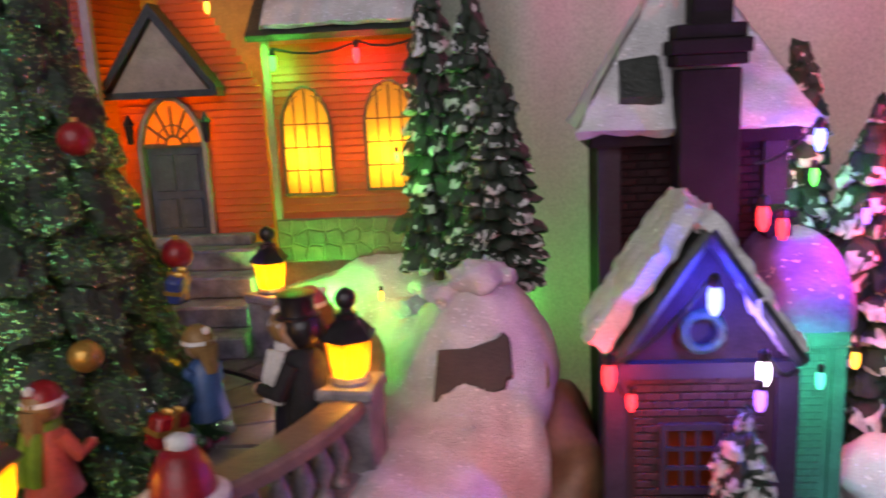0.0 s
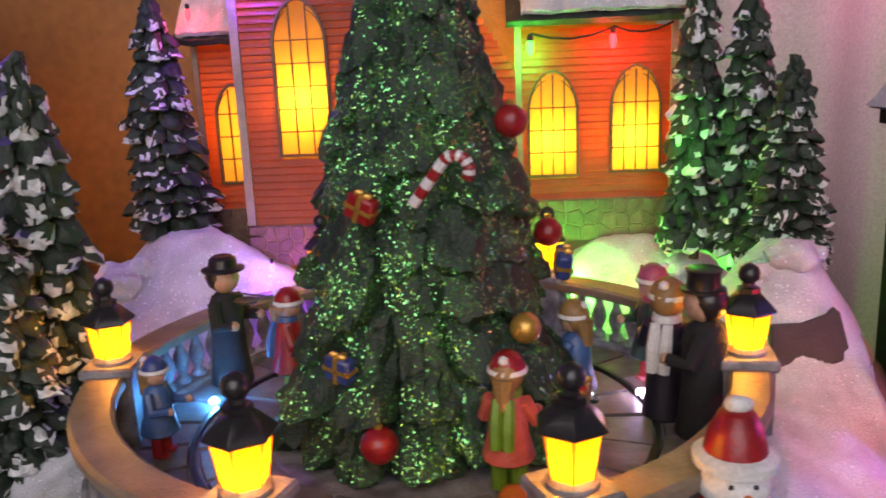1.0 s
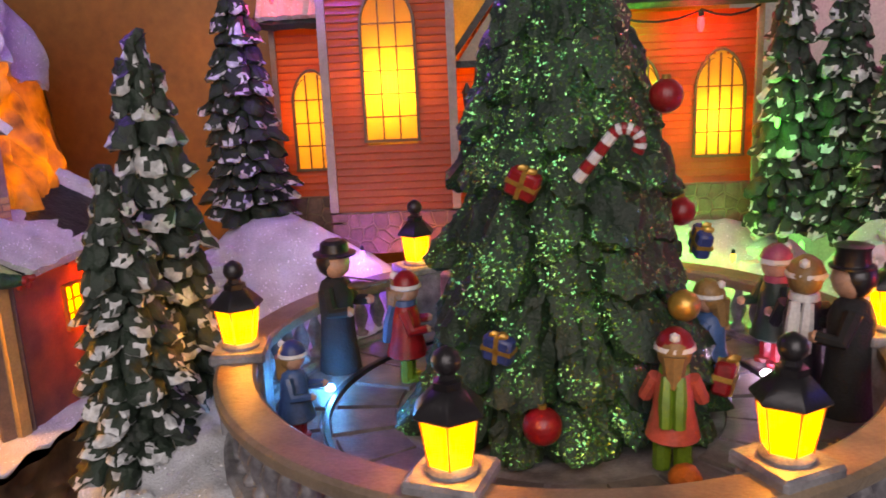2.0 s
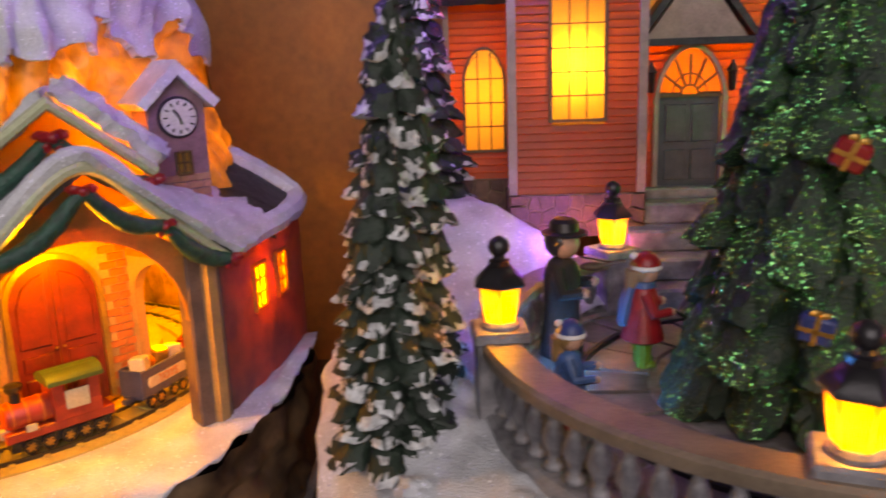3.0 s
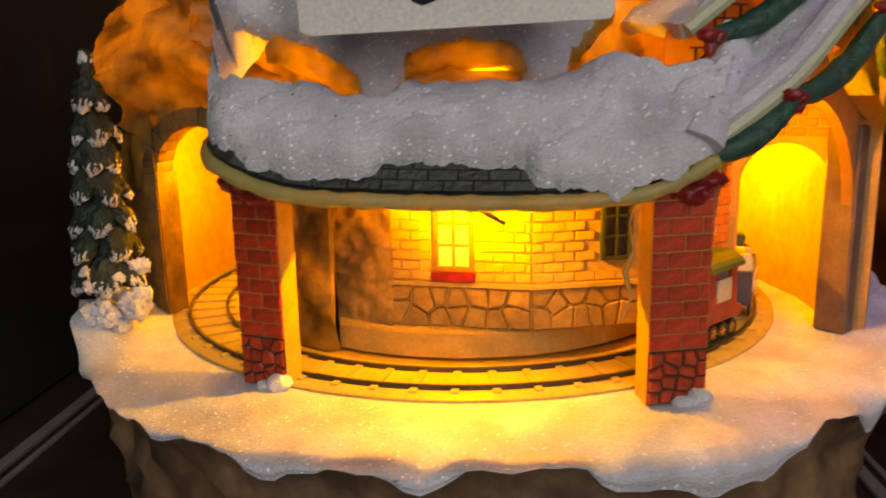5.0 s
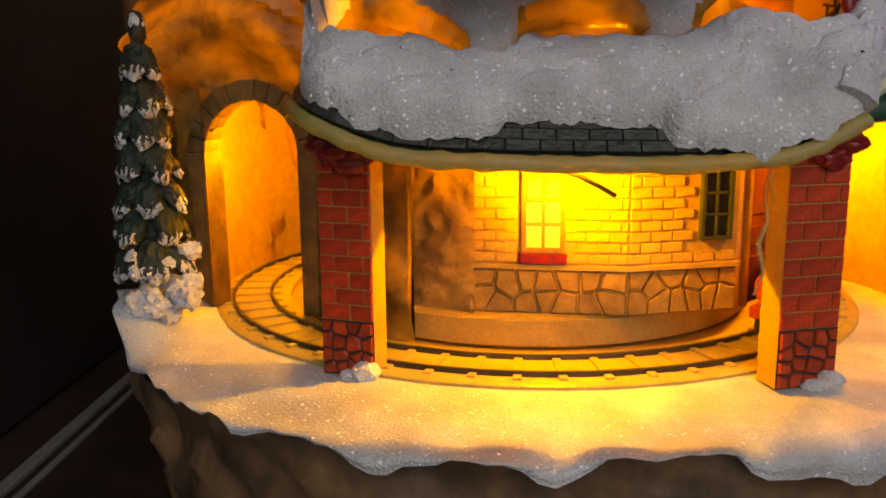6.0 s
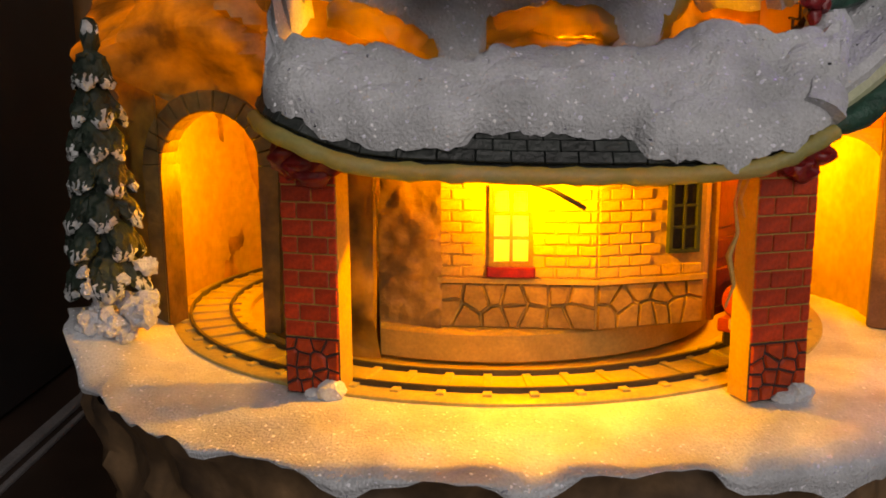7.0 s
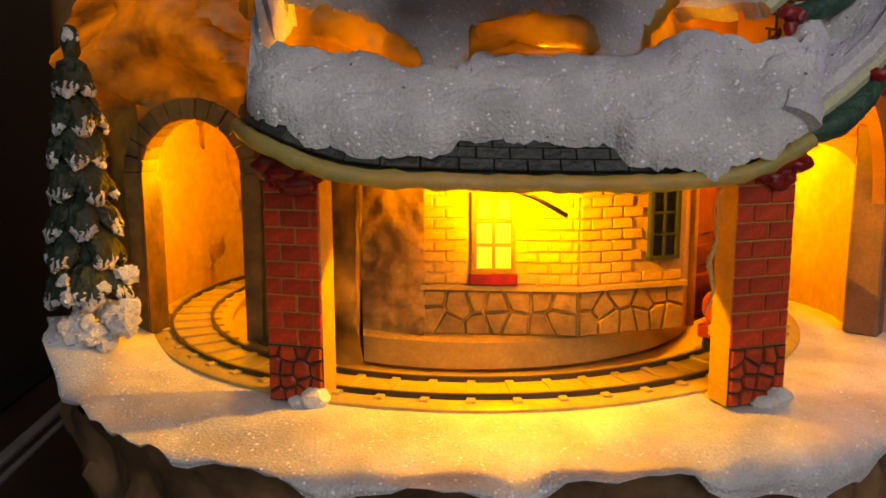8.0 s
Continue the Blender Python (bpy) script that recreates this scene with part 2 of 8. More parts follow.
STEEL = material("brushed_steel", (0.55, 0.54, 0.55), 0.45, metal=0.6, vary=0.2, scale=40)
PURPLE_WALL = material("mauve_painted_wall", (0.024, 0.016, 0.022), 0.75, vary=0.25, scale=90, bump=0.3, gloss=0.12)
TALL_WALL = material("dark_maroon_painted_brick", (0.026, 0.010, 0.013), 0.75, vary=0.3, scale=150, bump=0.4, per_piece=0.25, gloss=0.12)
PURPLE_TRIM = material("grey_mauve_trim", (0.052, 0.042, 0.060), 0.65, vary=0.2, scale=90, bump=0.25, gloss=0.12)
MAROON = material("maroon_painted_brick", (0.055, 0.020, 0.026), 0.5, vary=0.3, scale=150, bump=0.4, per_piece=0.25)
TEAL = material("teal_painted_wall", (0.05, 0.25, 0.22), 0.45, vary=0.25, scale=120, bump=0.3)
SKIN = material("doll_face_paint", (0.55, 0.32, 0.22), 0.45, vary=0.12, scale=300, bump=0.15)
HAIR = material("brown_hair_paint", (0.30, 0.17, 0.06), 0.5, vary=0.3)
CORAL = material("coral_coat_paint", (0.62, 0.115, 0.08), 0.4, vary=0.25, scale=200)
GREEN_CLOTHES = material("leaf_green_paint", (0.15, 0.30, 0.025), 0.45, vary=0.3)
DARK_COAT = material("dark_navy_coat_paint", (0.018, 0.016, 0.028), 0.4, vary=0.35, scale=200)
DARK_GREEN_COAT = material("dark_green_coat_paint", (0.022, 0.055, 0.035), 0.42, vary=0.3)
SKY_COAT = material("blue_coat_paint", (0.05, 0.12, 0.30), 0.42, vary=0.3)
PINK = material("pink_skirt_paint", (0.42, 0.085, 0.16), 0.42, vary=0.3)
WHITE = material("white_trim_paint", (0.78, 0.76, 0.74), 0.5, vary=0.1)
CREAM = material("cream_board_paint", (0.70, 0.60, 0.42), 0.45, vary=0.15)
ORANGE = material("orange_paint", (0.75, 0.20, 0.03), 0.45, vary=0.15)
CAB_GREEN = material("olive_green_roof_paint", (0.055, 0.105, 0.030), 0.35, vary=0.3)
TRAIN_RED = material("train_red_paint", (0.50, 0.055, 0.025), 0.35, vary=0.25, bump=0.15)
TRAIN_BLUE = material("train_blue_grey_paint", (0.085, 0.085, 0.15), 0.4, vary=0.25, bump=0.15)
PLASTER = material("tan_tunnel_lining", (0.62, 0.40, 0.090), 0.6, vary=0.12, scale=60, bump=0.25, grain=250)


# ---------------------------------------------------------------- building helpers
def roughen(bm, scale, amount):
    """Uneven, hand-moulded surface."""
    for v in bm.verts:
        v.co += noise.noise_vector(v.co * scale) * amount + noise.noise_vector(v.co * scale * 2.7) * amount * 0.45


ORIGIN = {}


def thing(name, place, label="", category="", group="", kind=""):
    ob = new(name)
    ob.empty_display_size = 0.01
    ob.location = place
    ORIGIN[ob.name] = Vector(place)
    return tagged(ob, label, category, group, kind)


def finish(name, bm, mats, parent=None, label="", smooth=True):
    """Links a bmesh, given in world places, as one mesh object under a thing or a part."""
    base = Vector((0, 0, 0))
    if parent is not None:
        base = ORIGIN[parent.name]
        bmesh.ops.translate(bm, vec=-base, verts=bm.verts)
    mesh = bpy.data.meshes.new(name)
    bmesh.ops.recalc_face_normals(bm, faces=bm.faces)
    if smooth:
        for f in bm.faces:
            f.smooth = True
        for e in bm.edges:
            if len(e.link_faces) == 2 and e.calc_face_angle(0) > 0.7:
                e.smooth = False
    bm.to_mesh(mesh)
    bm.free()
    for m in (mats if isinstance(mats, (list, tuple)) else [mats]):
        mesh.materials.append(m)
    ob = new(name, mesh)
    if parent is not None:
        ob.parent = parent
        ORIGIN[ob.name] = base
    if label:
        ob["label"] = label
    return ob


def part(name, bm, mats, parent, label="", smooth=True):
    return finish(name, bm, mats, parent, label, smooth)


def solid(name, bm, mats, label, category, group="", kind="", smooth=True):
    """A thing that is one mesh, its origin at its foot."""
    xs, ys, zs = zip(*[v.co for v in bm.verts])
    foot = Vector(((min(xs) + max(xs)) / 2, (min(ys) + max(ys)) / 2, min(zs)))
    bmesh.ops.translate(bm, vec=-foot, verts=bm.verts)
    ob = finish(name, bm, mats, None, "", smooth)
    ob.location = foot
    return tagged(ob, label, category, group, kind)


def box(bm, c, size, rz=0.0, mi=0, bevel=0.0, m=None):
    t = m if m is not None else pose(c[0], c[1], c[2], 0, 0, rz)
    made = bmesh.ops.create_cube(bm, size=1, matrix=t @ Matrix.Diagonal((*size, 1)))
    faces = {f for v in made["verts"] for f in v.link_faces}
    for f in faces:
        f.material_index = mi
    if bevel:
        edges = {e for f in faces for e in f.edges}
        r = bmesh.ops.bevel(bm, geom=list(edges), offset=bevel, segments=1, affect="EDGES")
        for f in r["faces"]:
            f.material_index = mi
    return bm


def lathe(bm, profile, c, mi=0, segs=16, turn=0.0, squash=1.0):
    """Revolves (radius, height) pairs about the upright line through c; closed at both ends."""
    rings = []
    for r, z in profile:
        rings.append([bm.verts.new((c[0] + r * math.cos(turn + 2 * math.pi * k / segs), c[1] + squash * r * math.sin(turn + 2 * math.pi * k / segs), c[2] + z)) for k in range(segs)])
    for a, b in zip(rings, rings[1:]):
        for k in range(segs):
            bm.faces.new((a[k], a[(k + 1) % segs], b[(k + 1) % segs], b[k])).material_index = mi
    bm.faces.new(rings[0][::-1]).material_index = mi
    bm.faces.new(rings[-1]).material_index = mi
    return bm


def tube(bm, points, radii, mi=0, segs=8):
    """A round bar through the points; radii: one number, or one for each point."""
    pts = [Vector(p) for p in points]
    if not isinstance(radii, (list, tuple)):
        radii = [radii] * len(pts)
    rings = []
    side = None
    for i, p in enumerate(pts):
        way = (pts[min(i + 1, len(pts) - 1)] - pts[max(i - 1, 0)]).normalized()
        if side is None:
            side = way.cross(Vector((0, 0, 1)))
            if side.length < 0.1:
                side = Vector((1, 0, 0))
        side = (side - way * side.dot(way)).normalized()
        up = way.cross(side)
        rings.append([bm.verts.new(p + radii[i] * (math.cos(2 * math.pi * k / segs) * side + math.sin(2 * math.pi * k / segs) * up)) for k in range(segs)])
    for a, b in zip(rings, rings[1:]):
        for k in range(segs):
            bm.faces.new((a[k], a[(k + 1) % segs], b[(k + 1) % segs], b[k])).material_index = mi
    bm.faces.new(rings[0][::-1]).material_index = mi
    bm.faces.new(rings[-1]).material_index = mi
    return bm


SPHERES = {}


def sphere_form(detail):
    """The points and faces of a unit sphere of that many subdivisions, made once."""
    if detail not in SPHERES:
        tmp = bmesh.new()
        bmesh.ops.create_icosphere(tmp, subdivisions=detail, radius=1.0)
        tmp.verts.index_update()
        SPHERES[detail] = ([v.co.copy() for v in tmp.verts], [tuple(v.index for v in f.verts) for f in tmp.faces])
        tmp.free()
    return SPHERES[detail]


def ball(bm, c, r, mi=0, detail=2, stretch=(1, 1, 1), rough=0.0, turn=None, paint=None):
    """paint: which faces, by their middle on the unit sphere and their place, take the next material."""
    points, faces = sphere_form(detail)
    c = Vector(c)
    m = (turn.to_3x3() if turn is not None else Matrix.Identity(3)) @ Matrix.Diagonal(Vector(stretch) * r)
    made = []
    for p in points:
        d = m @ p
        if rough:
            d = d * (1 + rough * noise.noise((c + d) * (1.6 / r)))
        made.append(bm.verts.new(c + d))
    for f in faces:
        face = bm.faces.new([made[k] for k in f])
        face.material_index = mi
        if paint and paint((points[f[0]] + points[f[1]] + points[f[2]]) / 3, made[f[0]].co):
            face.material_index = mi + 1
    return bm


def prism(bm, outline, frame_m, depth, mi=0, inset=0.0):
    """A plate: a 2D outline in the x-z plane of frame_m, its face at y = 0, going back to y = depth. inset: its face is that much smaller (a worn edge)."""
    n = len(outline)
    cx, cz = sum(p[0] for p in outline) / n, sum(p[1] for p in outline) / n

    def shrink(p):
        d = math.hypot(p[0] - cx, p[1] - cz) or 1
        k = max(0.2, 1 - inset / d)
        return cx + (p[0] - cx) * k, cz + (p[1] - cz) * k
    front = [bm.verts.new(frame_m @ Vector((*shrink(p)[:1], 0, shrink(p)[1]))) for p in outline]
    edge = [bm.verts.new(frame_m @ Vector((p[0], min(inset, depth * 0.5), p[1]))) for p in outline] if inset else front
    back = [bm.verts.new(frame_m @ Vector((p[0], depth, p[1]))) for p in outline]
    bm.faces.new(front).material_index = mi
    bm.faces.new(back[::-1]).material_index = mi
    for k in range(n):
        j = (k + 1) % n
        if inset:
            bm.faces.new((front[k], edge[k], edge[j], front[j])).material_index = mi
        bm.faces.new((edge[k], back[k], back[j], edge[j])).material_index = mi
    return bm


def facing(x, y, z, nx, ny):
    """A frame whose x runs along a wall to the right as one faces it, y goes into the wall, z up; nx, ny: the wall's outward way."""
    k = math.hypot(nx, ny)
    nx, ny = nx / k, ny / k
    return Matrix(((-ny, -nx, 0, x), (nx, -ny, 0, y), (0, 0, 1, z), (0, 0, 0, 1)))


def arch_outline(w, h, pointed=0.0, steps=9):
    """An opening w wide and h high, its foot at (0, 0): round-headed, or pointed."""
    r = w / 2
    rise = r * (1 + pointed)
    pts = [(-r, 0), (r, 0)]
    for k in range(steps + 1):
        a = k / steps * math.pi
        s = math.sin(a)
        pts.append((r * math.cos(a), h - rise + rise * (s if not pointed else s ** 1.25 * (1 - 0.0 * s))))
    return pts


def arch_bar(bm, w, h, frame_m, thick, depth, pointed=0.0, mi=0, steps=12, foot=True):
    """A raised frame round an arched opening."""
    inner = arch_outline(w, h, pointed, steps)[2:]
    outer = arch_outline(w + 2 * thick, h + thick, pointed, steps)[2:]
    inner = [(w / 2, 0)] + inner + [(-w / 2, 0)]
    outer = [(w / 2 + thick, 0)] + outer + [(-w / 2 - thick, 0)]
    for k in range(len(inner) - 1):
        quad = [inner[k], outer[k], outer[k + 1], inner[k + 1]]
        prism(bm, quad, frame_m, depth, mi)
    if foot:
        prism(bm, [(-w / 2 - thick * 1.3, -thick), (w / 2 + thick * 1.3, -thick), (w / 2 + thick * 1.3, 0), (-w / 2 - thick * 1.3, 0)], frame_m, depth, mi)
    return bm


def cells(w, h, count, rng, gap=0.0004, ratio=1.0):
    """Splits a rectangle into irregular stones: outlines about (0..w, 0..h), drawn apart by gap."""
    pts = []
    cols = max(1, round(math.sqrt(count * w / h * ratio)))
    rows = max(1, round(count / cols))
    for i in range(cols):
        for j in range(rows):
            pts.append((w * (i + 0.5 + rng.uniform(-0.33, 0.33)) / cols, h * (j + 0.5 + rng.uniform(-0.33, 0.33)) / rows))
    made = []
    for i, p in enumerate(pts):
        poly = [(gap, gap), (w - gap, gap), (w - gap, h - gap), (gap, h - gap)]
        for j, q in enumerate(pts):
            if i == j:
                continue
            dx, dy = q[0] - p[0], q[1] - p[1]
            d = math.hypot(dx, dy)
            limit = d / 2 - gap
            cut = []
            for k in range(len(poly)):
                a, b = poly[k], poly[(k + 1) % len(poly)]
                da = ((a[0] - p[0]) * dx + (a[1] - p[1]) * dy) / d - limit
                db = ((b[0] - p[0]) * dx + (b[1] - p[1]) * dy) / d - limit
                if da <= 0:
                    cut.append(a)
                if da * db < 0:
                    s = da / (da - db)
                    cut.append((a[0] + s * (b[0] - a[0]), a[1] + s * (b[1] - a[1])))
            poly = cut
            if len(poly) < 3:
                break
        if len(poly) >= 3:
            made.append(poly)
    return made


def shared_pieces(name, places, size, mat, parent, bevel=0.0):
    """Alike pieces on one mesh: each place is a matrix in the world."""
    bm = bmesh.new()
    box(bm, (0, 0, 0), size, bevel=bevel)
    mesh = bpy.data.meshes.new(name)
    bm.to_mesh(mesh)
    bm.free()
    mesh.materials.append(mat)
    base = Matrix.Translation(-ORIGIN[parent.name])
    for m in places:
        ob = new(name, mesh)
        ob.parent = parent
        ob.matrix_local = base @ m


def brick_face(parent, frame_m, w, h, bw, bh, mat, gap=0.0005, proud=0.0006, skip=None, depth=0.0016):
    """Courses of bricks on a wall face w wide and h high (frame at its foot, in the middle)."""
    rows = round(h / bh)
    groups = {}
    for r in range(rows):
        z = (r + 0.5) * h / rows
        x = -w / 2 - (bw / 2 if r % 2 else 0)
        while x < w / 2 - 0.0004:
            a, b = max(x, -w / 2), min(x + bw, w / 2)
            if b - a > bw * 0.25 and not (skip and skip((a + b) / 2, z)):
                m = frame_m @ Matrix.Translation(((a + b) / 2, depth / 2 - proud, z))
                groups.setdefault(round((b - a) * 2500), []).append(m)
            x += bw
    for k, places in groups.items():
        shared_pieces("brick", places, (k / 2500 - gap, depth, h / rows - gap), mat, parent, 0.00025)


def stone_face(parent, frame_m, w, h, count, mat, rng, proud=0.0008, depth=0.0018, name="stone", ratio=1.0):
    for poly in cells(w, h, count, rng, 0.00035, ratio):
        bm = bmesh.new()
        prism(bm, [(x - w / 2, z) for x, z in poly], frame_m @ Matrix.Translation((0, -proud, 0)), depth, 0, 0.0005)
        part(name, bm, mat, parent)


def sheet(bm, nu, nv, f, mi=0, close_u=False):
    """A surface from f(u, v), u and v in 0..1."""
    grid = [[bm.verts.new(f(i / nu, j / nv)) for j in range(nv + 1)] for i in range(nu + (0 if close_u else 1))]
    for i in range(nu):
        a, b = grid[i], grid[(i + 1) % len(grid)]
        for j in range(nv):
            bm.faces.new((a[j], b[j], b[j + 1], a[j + 1])).material_index = mi
    return grid


def wob(x, y, z, scale, amount):
    return amount * noise.fractal(Vector((x, y, z)) * scale, 1.0, 2.0, 3)


def thicken(bm, d):
    bmesh.ops.recalc_face_normals(bm, faces=bm.faces)
    bmesh.ops.solidify(bm, geom=bm.faces[:], thickness=d)
    return bm


# ---------------------------------------------------------------- the room
def slab(name, c, size, mat, label, category, bevel=0.0):
    bm = bmesh.new()
    box(bm, c, size, bevel=bevel)
    return tagged(finish(name, bm, mat, smooth=False), label, category, kind="structure")


slab("table_top", (-0.25, 0.12, -0.035), (1.7, 1.00, 0.03), TABLE, "dark brown wooden display table top", "table")
slab("wall_back", (-0.25, 0.64, 0.40), (1.7, 0.06, 0.84), WALL, "brown panelled wall behind the display", "wall")


def rail_strip(x, label):
    bm = bmesh.new()
    box(bm, (x, 0.30, -0.0185), (0.006, 0.58, 0.003), bevel=0.0006)
    box(bm, (x + 0.009, 0.30, -0.0190), (0.003, 0.58, 0.002), bevel=0.0004)
    return solid("steel_strip", bm, STEEL, label, "metal strip", "strips on the table", smooth=False)


rail_strip(-0.742, "brushed steel edge strip set on the dark table")
rail_strip(-0.366, "brushed steel edge strip set on the dark table")

cabinet = thing("cabinet", (-0.86, 0.48, -0.02), "black cabinet with a small steel handle beside the table display", "cabinet")
bm = bmesh.new()
box(bm, (-0.87, 0.50, 0.23), (0.20, 0.19, 0.50), bevel=0.003)
part("body", bm, CABINET, cabinet, smooth=False)
for z, h in ((0.055, 0.14), (0.215, 0.16), (0.385, 0.16)):
    bm = bmesh.new()
    box(bm, (-0.87, 0.4025, z), (0.192, 0.006, h), bevel=0.0015)
    door = part("drawer_front", bm, CABINET, cabinet, smooth=False)
    bm = bmesh.new()
    tube(bm, [(-0.789, 0.400, z), (-0.789, 0.394, z), (-0.775, 0.394, z), (-0.775, 0.400, z)], 0.0011)
    part("handle", bm, STEEL, door, "small brushed steel handle")

bm = bmesh.new()


def drape(u, v):
    x = -0.14 + 0.72 * u
    z = -0.018 + 0.66 * v
    y = 0.598 - 0.010 * (1 + math.sin(26 * u + 2.2 * v)) - 0.008 * (1 + math.sin(61 * u - 3.0 * v + 1)) - 0.09 * max(0, 1 - v * 3.2) ** 2 * (0.8 + 0.3 * math.sin(33 * u))
    if x > 0.17:
        y -= 0.5 * (x - 0.17)
    return Vector((x, y, z))


sheet(bm, 120, 40, drape)
thicken(bm, 0.0015)
tagged(finish("backdrop_cloth", bm, CLOTH), "white draped cloth backdrop lying in soft folds", "cloth", kind="structure")


# ---------------------------------------------------------------- trees
def skirt(bm, centre, top, drop, r_in, r_out, lobes, phase, cleft, rng, white=None, steps=11, rows=11):
    """One tier of moulded boughs: drooping tongues round a stem, with clefts between them. white(edge, middle, place, lobe) picks the snowy faces."""
    cx, cy = centre
    length = [rng.uniform(0.84, 1.14) for _ in range(lobes)]
    sink = [rng.uniform(-0.16, 0.20) * drop for _ in range(lobes)]
    n = lobes * steps
    grid = []
    for i in range(n):
        s = i / steps
        j = int(s) % lobes
        m = math.sin(math.pi * (s % 1)) ** 0.55
        a = phase + 2 * math.pi * s / lobes
        reach = r_in + (r_out * length[j] - r_in) * (1 - cleft * (1 - m))
        low = top - drop * (0.72 + 0.28 * m) - sink[j] * m
        row = []
        for k in range(rows + 1):
            v = k / rows
            if v < 0.72:
                q = v / 0.72
                r, z = r_in + (reach - r_in) * q ** 0.80, top + (low - top) * q ** 2.0
                z += drop * 0.10 * math.sin(math.pi * q) * m
            else:
                q = (v - 0.72) / 0.28
                r, z = reach + (r_in * 0.8 - reach) * q ** 1.4, low + drop * (0.30 * q - 0.16 * math.sin(math.pi * min(1, q * 1.4)))
            row.append(bm.verts.new((cx + r * math.cos(a), cy + r * math.sin(a), z)))
        grid.append((row, m))
    for i in range(n):
        (p, m), (q, _) = grid[i], grid[(i + 1) % n]
        for k in range(rows):
            f = bm.faces.new((p[k], q[k], q[k + 1], p[k + 1]))
            if white and white(k / rows, m, p[k].co, (i // steps) % lobes):
                f.material_index = 1


def pine(place, h, r, seed, label, snow=0.62, tiers=13, lean=0.0, group="snowy pine trees", dab=0.78):
    """A moulded pine: tiers of drooping boughs, their rims painted white."""
    rng = random.Random(seed)
    root = thing("pine_tree", place, label, "tree", group)
    x0, y0, z0 = place
    bm = bmesh.new()
    lathe(bm, [(r * 0.16, 0), (r * 0.20, h * 0.1), (r * 0.16, h * 0.5), (r * 0.05, h * 0.93)], place, segs=8)
    lathe(bm, [(r * 0.55, h * 0.06), (r * 0.52, h * 0.2), (r * 0.34, h * 0.55), (r * 0.07, h * 0.97)], place, 0, 12)
    part("trunk", bm, BARK, root)
    green = bmesh.new()
    gap = h * 0.95 / tiers
    for k in range(tiers):
        f = k / (tiers - 1)
        rr = r * (1 - f) ** 0.55 * rng.uniform(0.92, 1.08) + r * 0.22
        lobes = max(5, round(8 * (1 - f) ** 0.35))
        off = (rng.uniform(-0.06, 0.06) * r, rng.uniform(-0.06, 0.06) * r)
        chance = [rng.uniform(-0.10, 0.12) if rng.random() < snow else 9 for _ in range(lobes)]
        seedv = rng.uniform(0, 50)

        def tip(edge, middle, p, lobe, chance=chance, seedv=seedv):
            blot = noise.noise(Vector((p.x, p.y, p.z)) * (3.4 / gap) + Vector((seedv, 0, 0)))
            return 0.25 < edge < 0.86 and edge + 0.30 * middle + 0.40 * blot > 0.90 + chance[lobe] - 0.25 * (dab - 0.75)
        skirt(green, (x0 + lean * f + off[0], y0 + off[1]), z0 + h * 0.045 + gap * (k + 1.15), gap * 1.06, rr * 0.30, rr, lobes, rng.uniform(0, 6.28), 0.52, rng, tip, 14, 14)
    ball(green, (x0 + lean, y0, z0 + h * 0.97), h * 0.030, 0, 2, (0.8, 0.8, 1.6), 0.3)
    ball(green, (x0 + lean, y0, z0 + h * 0.99), h * 0.018, 1, 2, (1, 1, 1.1), 0.3)
    roughen(green, 1.2 / gap, gap * 0.26)
    roughen(green, 3.6 / gap, gap * 0.10)
    part("foliage", green, [PINE, SNOW_BRUSH], root, "dark green boughs with white painted snow on their rims")
    return root


# ---------------------------------------------------------------- the church ornament
church = thing("church_ornament", (-0.152, 0.345, -0.02), "lit resin church with orange clapboards on a snowy rock base", "ornament")
CX, CY = -0.152, 0.352


def church_ground(x, y):
    """Height of the snow on the church's base."""
    z = 0.079
    z += 0.042 * math.exp(-(((x + 0.30) / 0.055) ** 2 + ((y - 0.455) / 0.075) ** 2))
    z += 0.030 * math.exp(-(((x + 0.255) / 0.055) ** 2 + ((y - 0.425) / 0.030) ** 2))
    z += 0.056 * math.exp(-(((x - 0.006) / 0.032) ** 2 + ((y - 0.372) / 0.038) ** 2))
    z += 0.038 * math.exp(-(((x + 0.045) / 0.075) ** 2 + ((y - 0.465) / 0.038) ** 2))
    z += 0.010 * math.exp(-(((x - 0.000) / 0.035) ** 2 + ((y - 0.285) / 0.045) ** 2))
    z += 0.010 * math.exp(-(((x + 0.30) / 0.03) ** 2 + ((y - 0.30) / 0.05) ** 2))
    z -= 0.62 * max(0, math.hypot(x + 0.150, y - 0.302) - 0.130) / (1 + math.exp((y - 0.300) / 0.010))
    z += wob(x, y, 0.0, 45, 0.0032) + wob(x, y, 4.0, 140, 0.0011)
    return z


def church_rim(a):
    return 1 - 0.040 * math.exp(-((math.sin(a) + 0.20) / 0.30) ** 2) * max(0, math.cos(a)) + 0.045 * noise.noise(Vector((math.cos(a) * 3.2, math.sin(a) * 3.2, 1.7))) + 0.02 * noise.noise(Vector((math.cos(a) * 11, math.sin(a) * 11, 5)))


RING = (-0.150, 0.302)
RR = 0.117


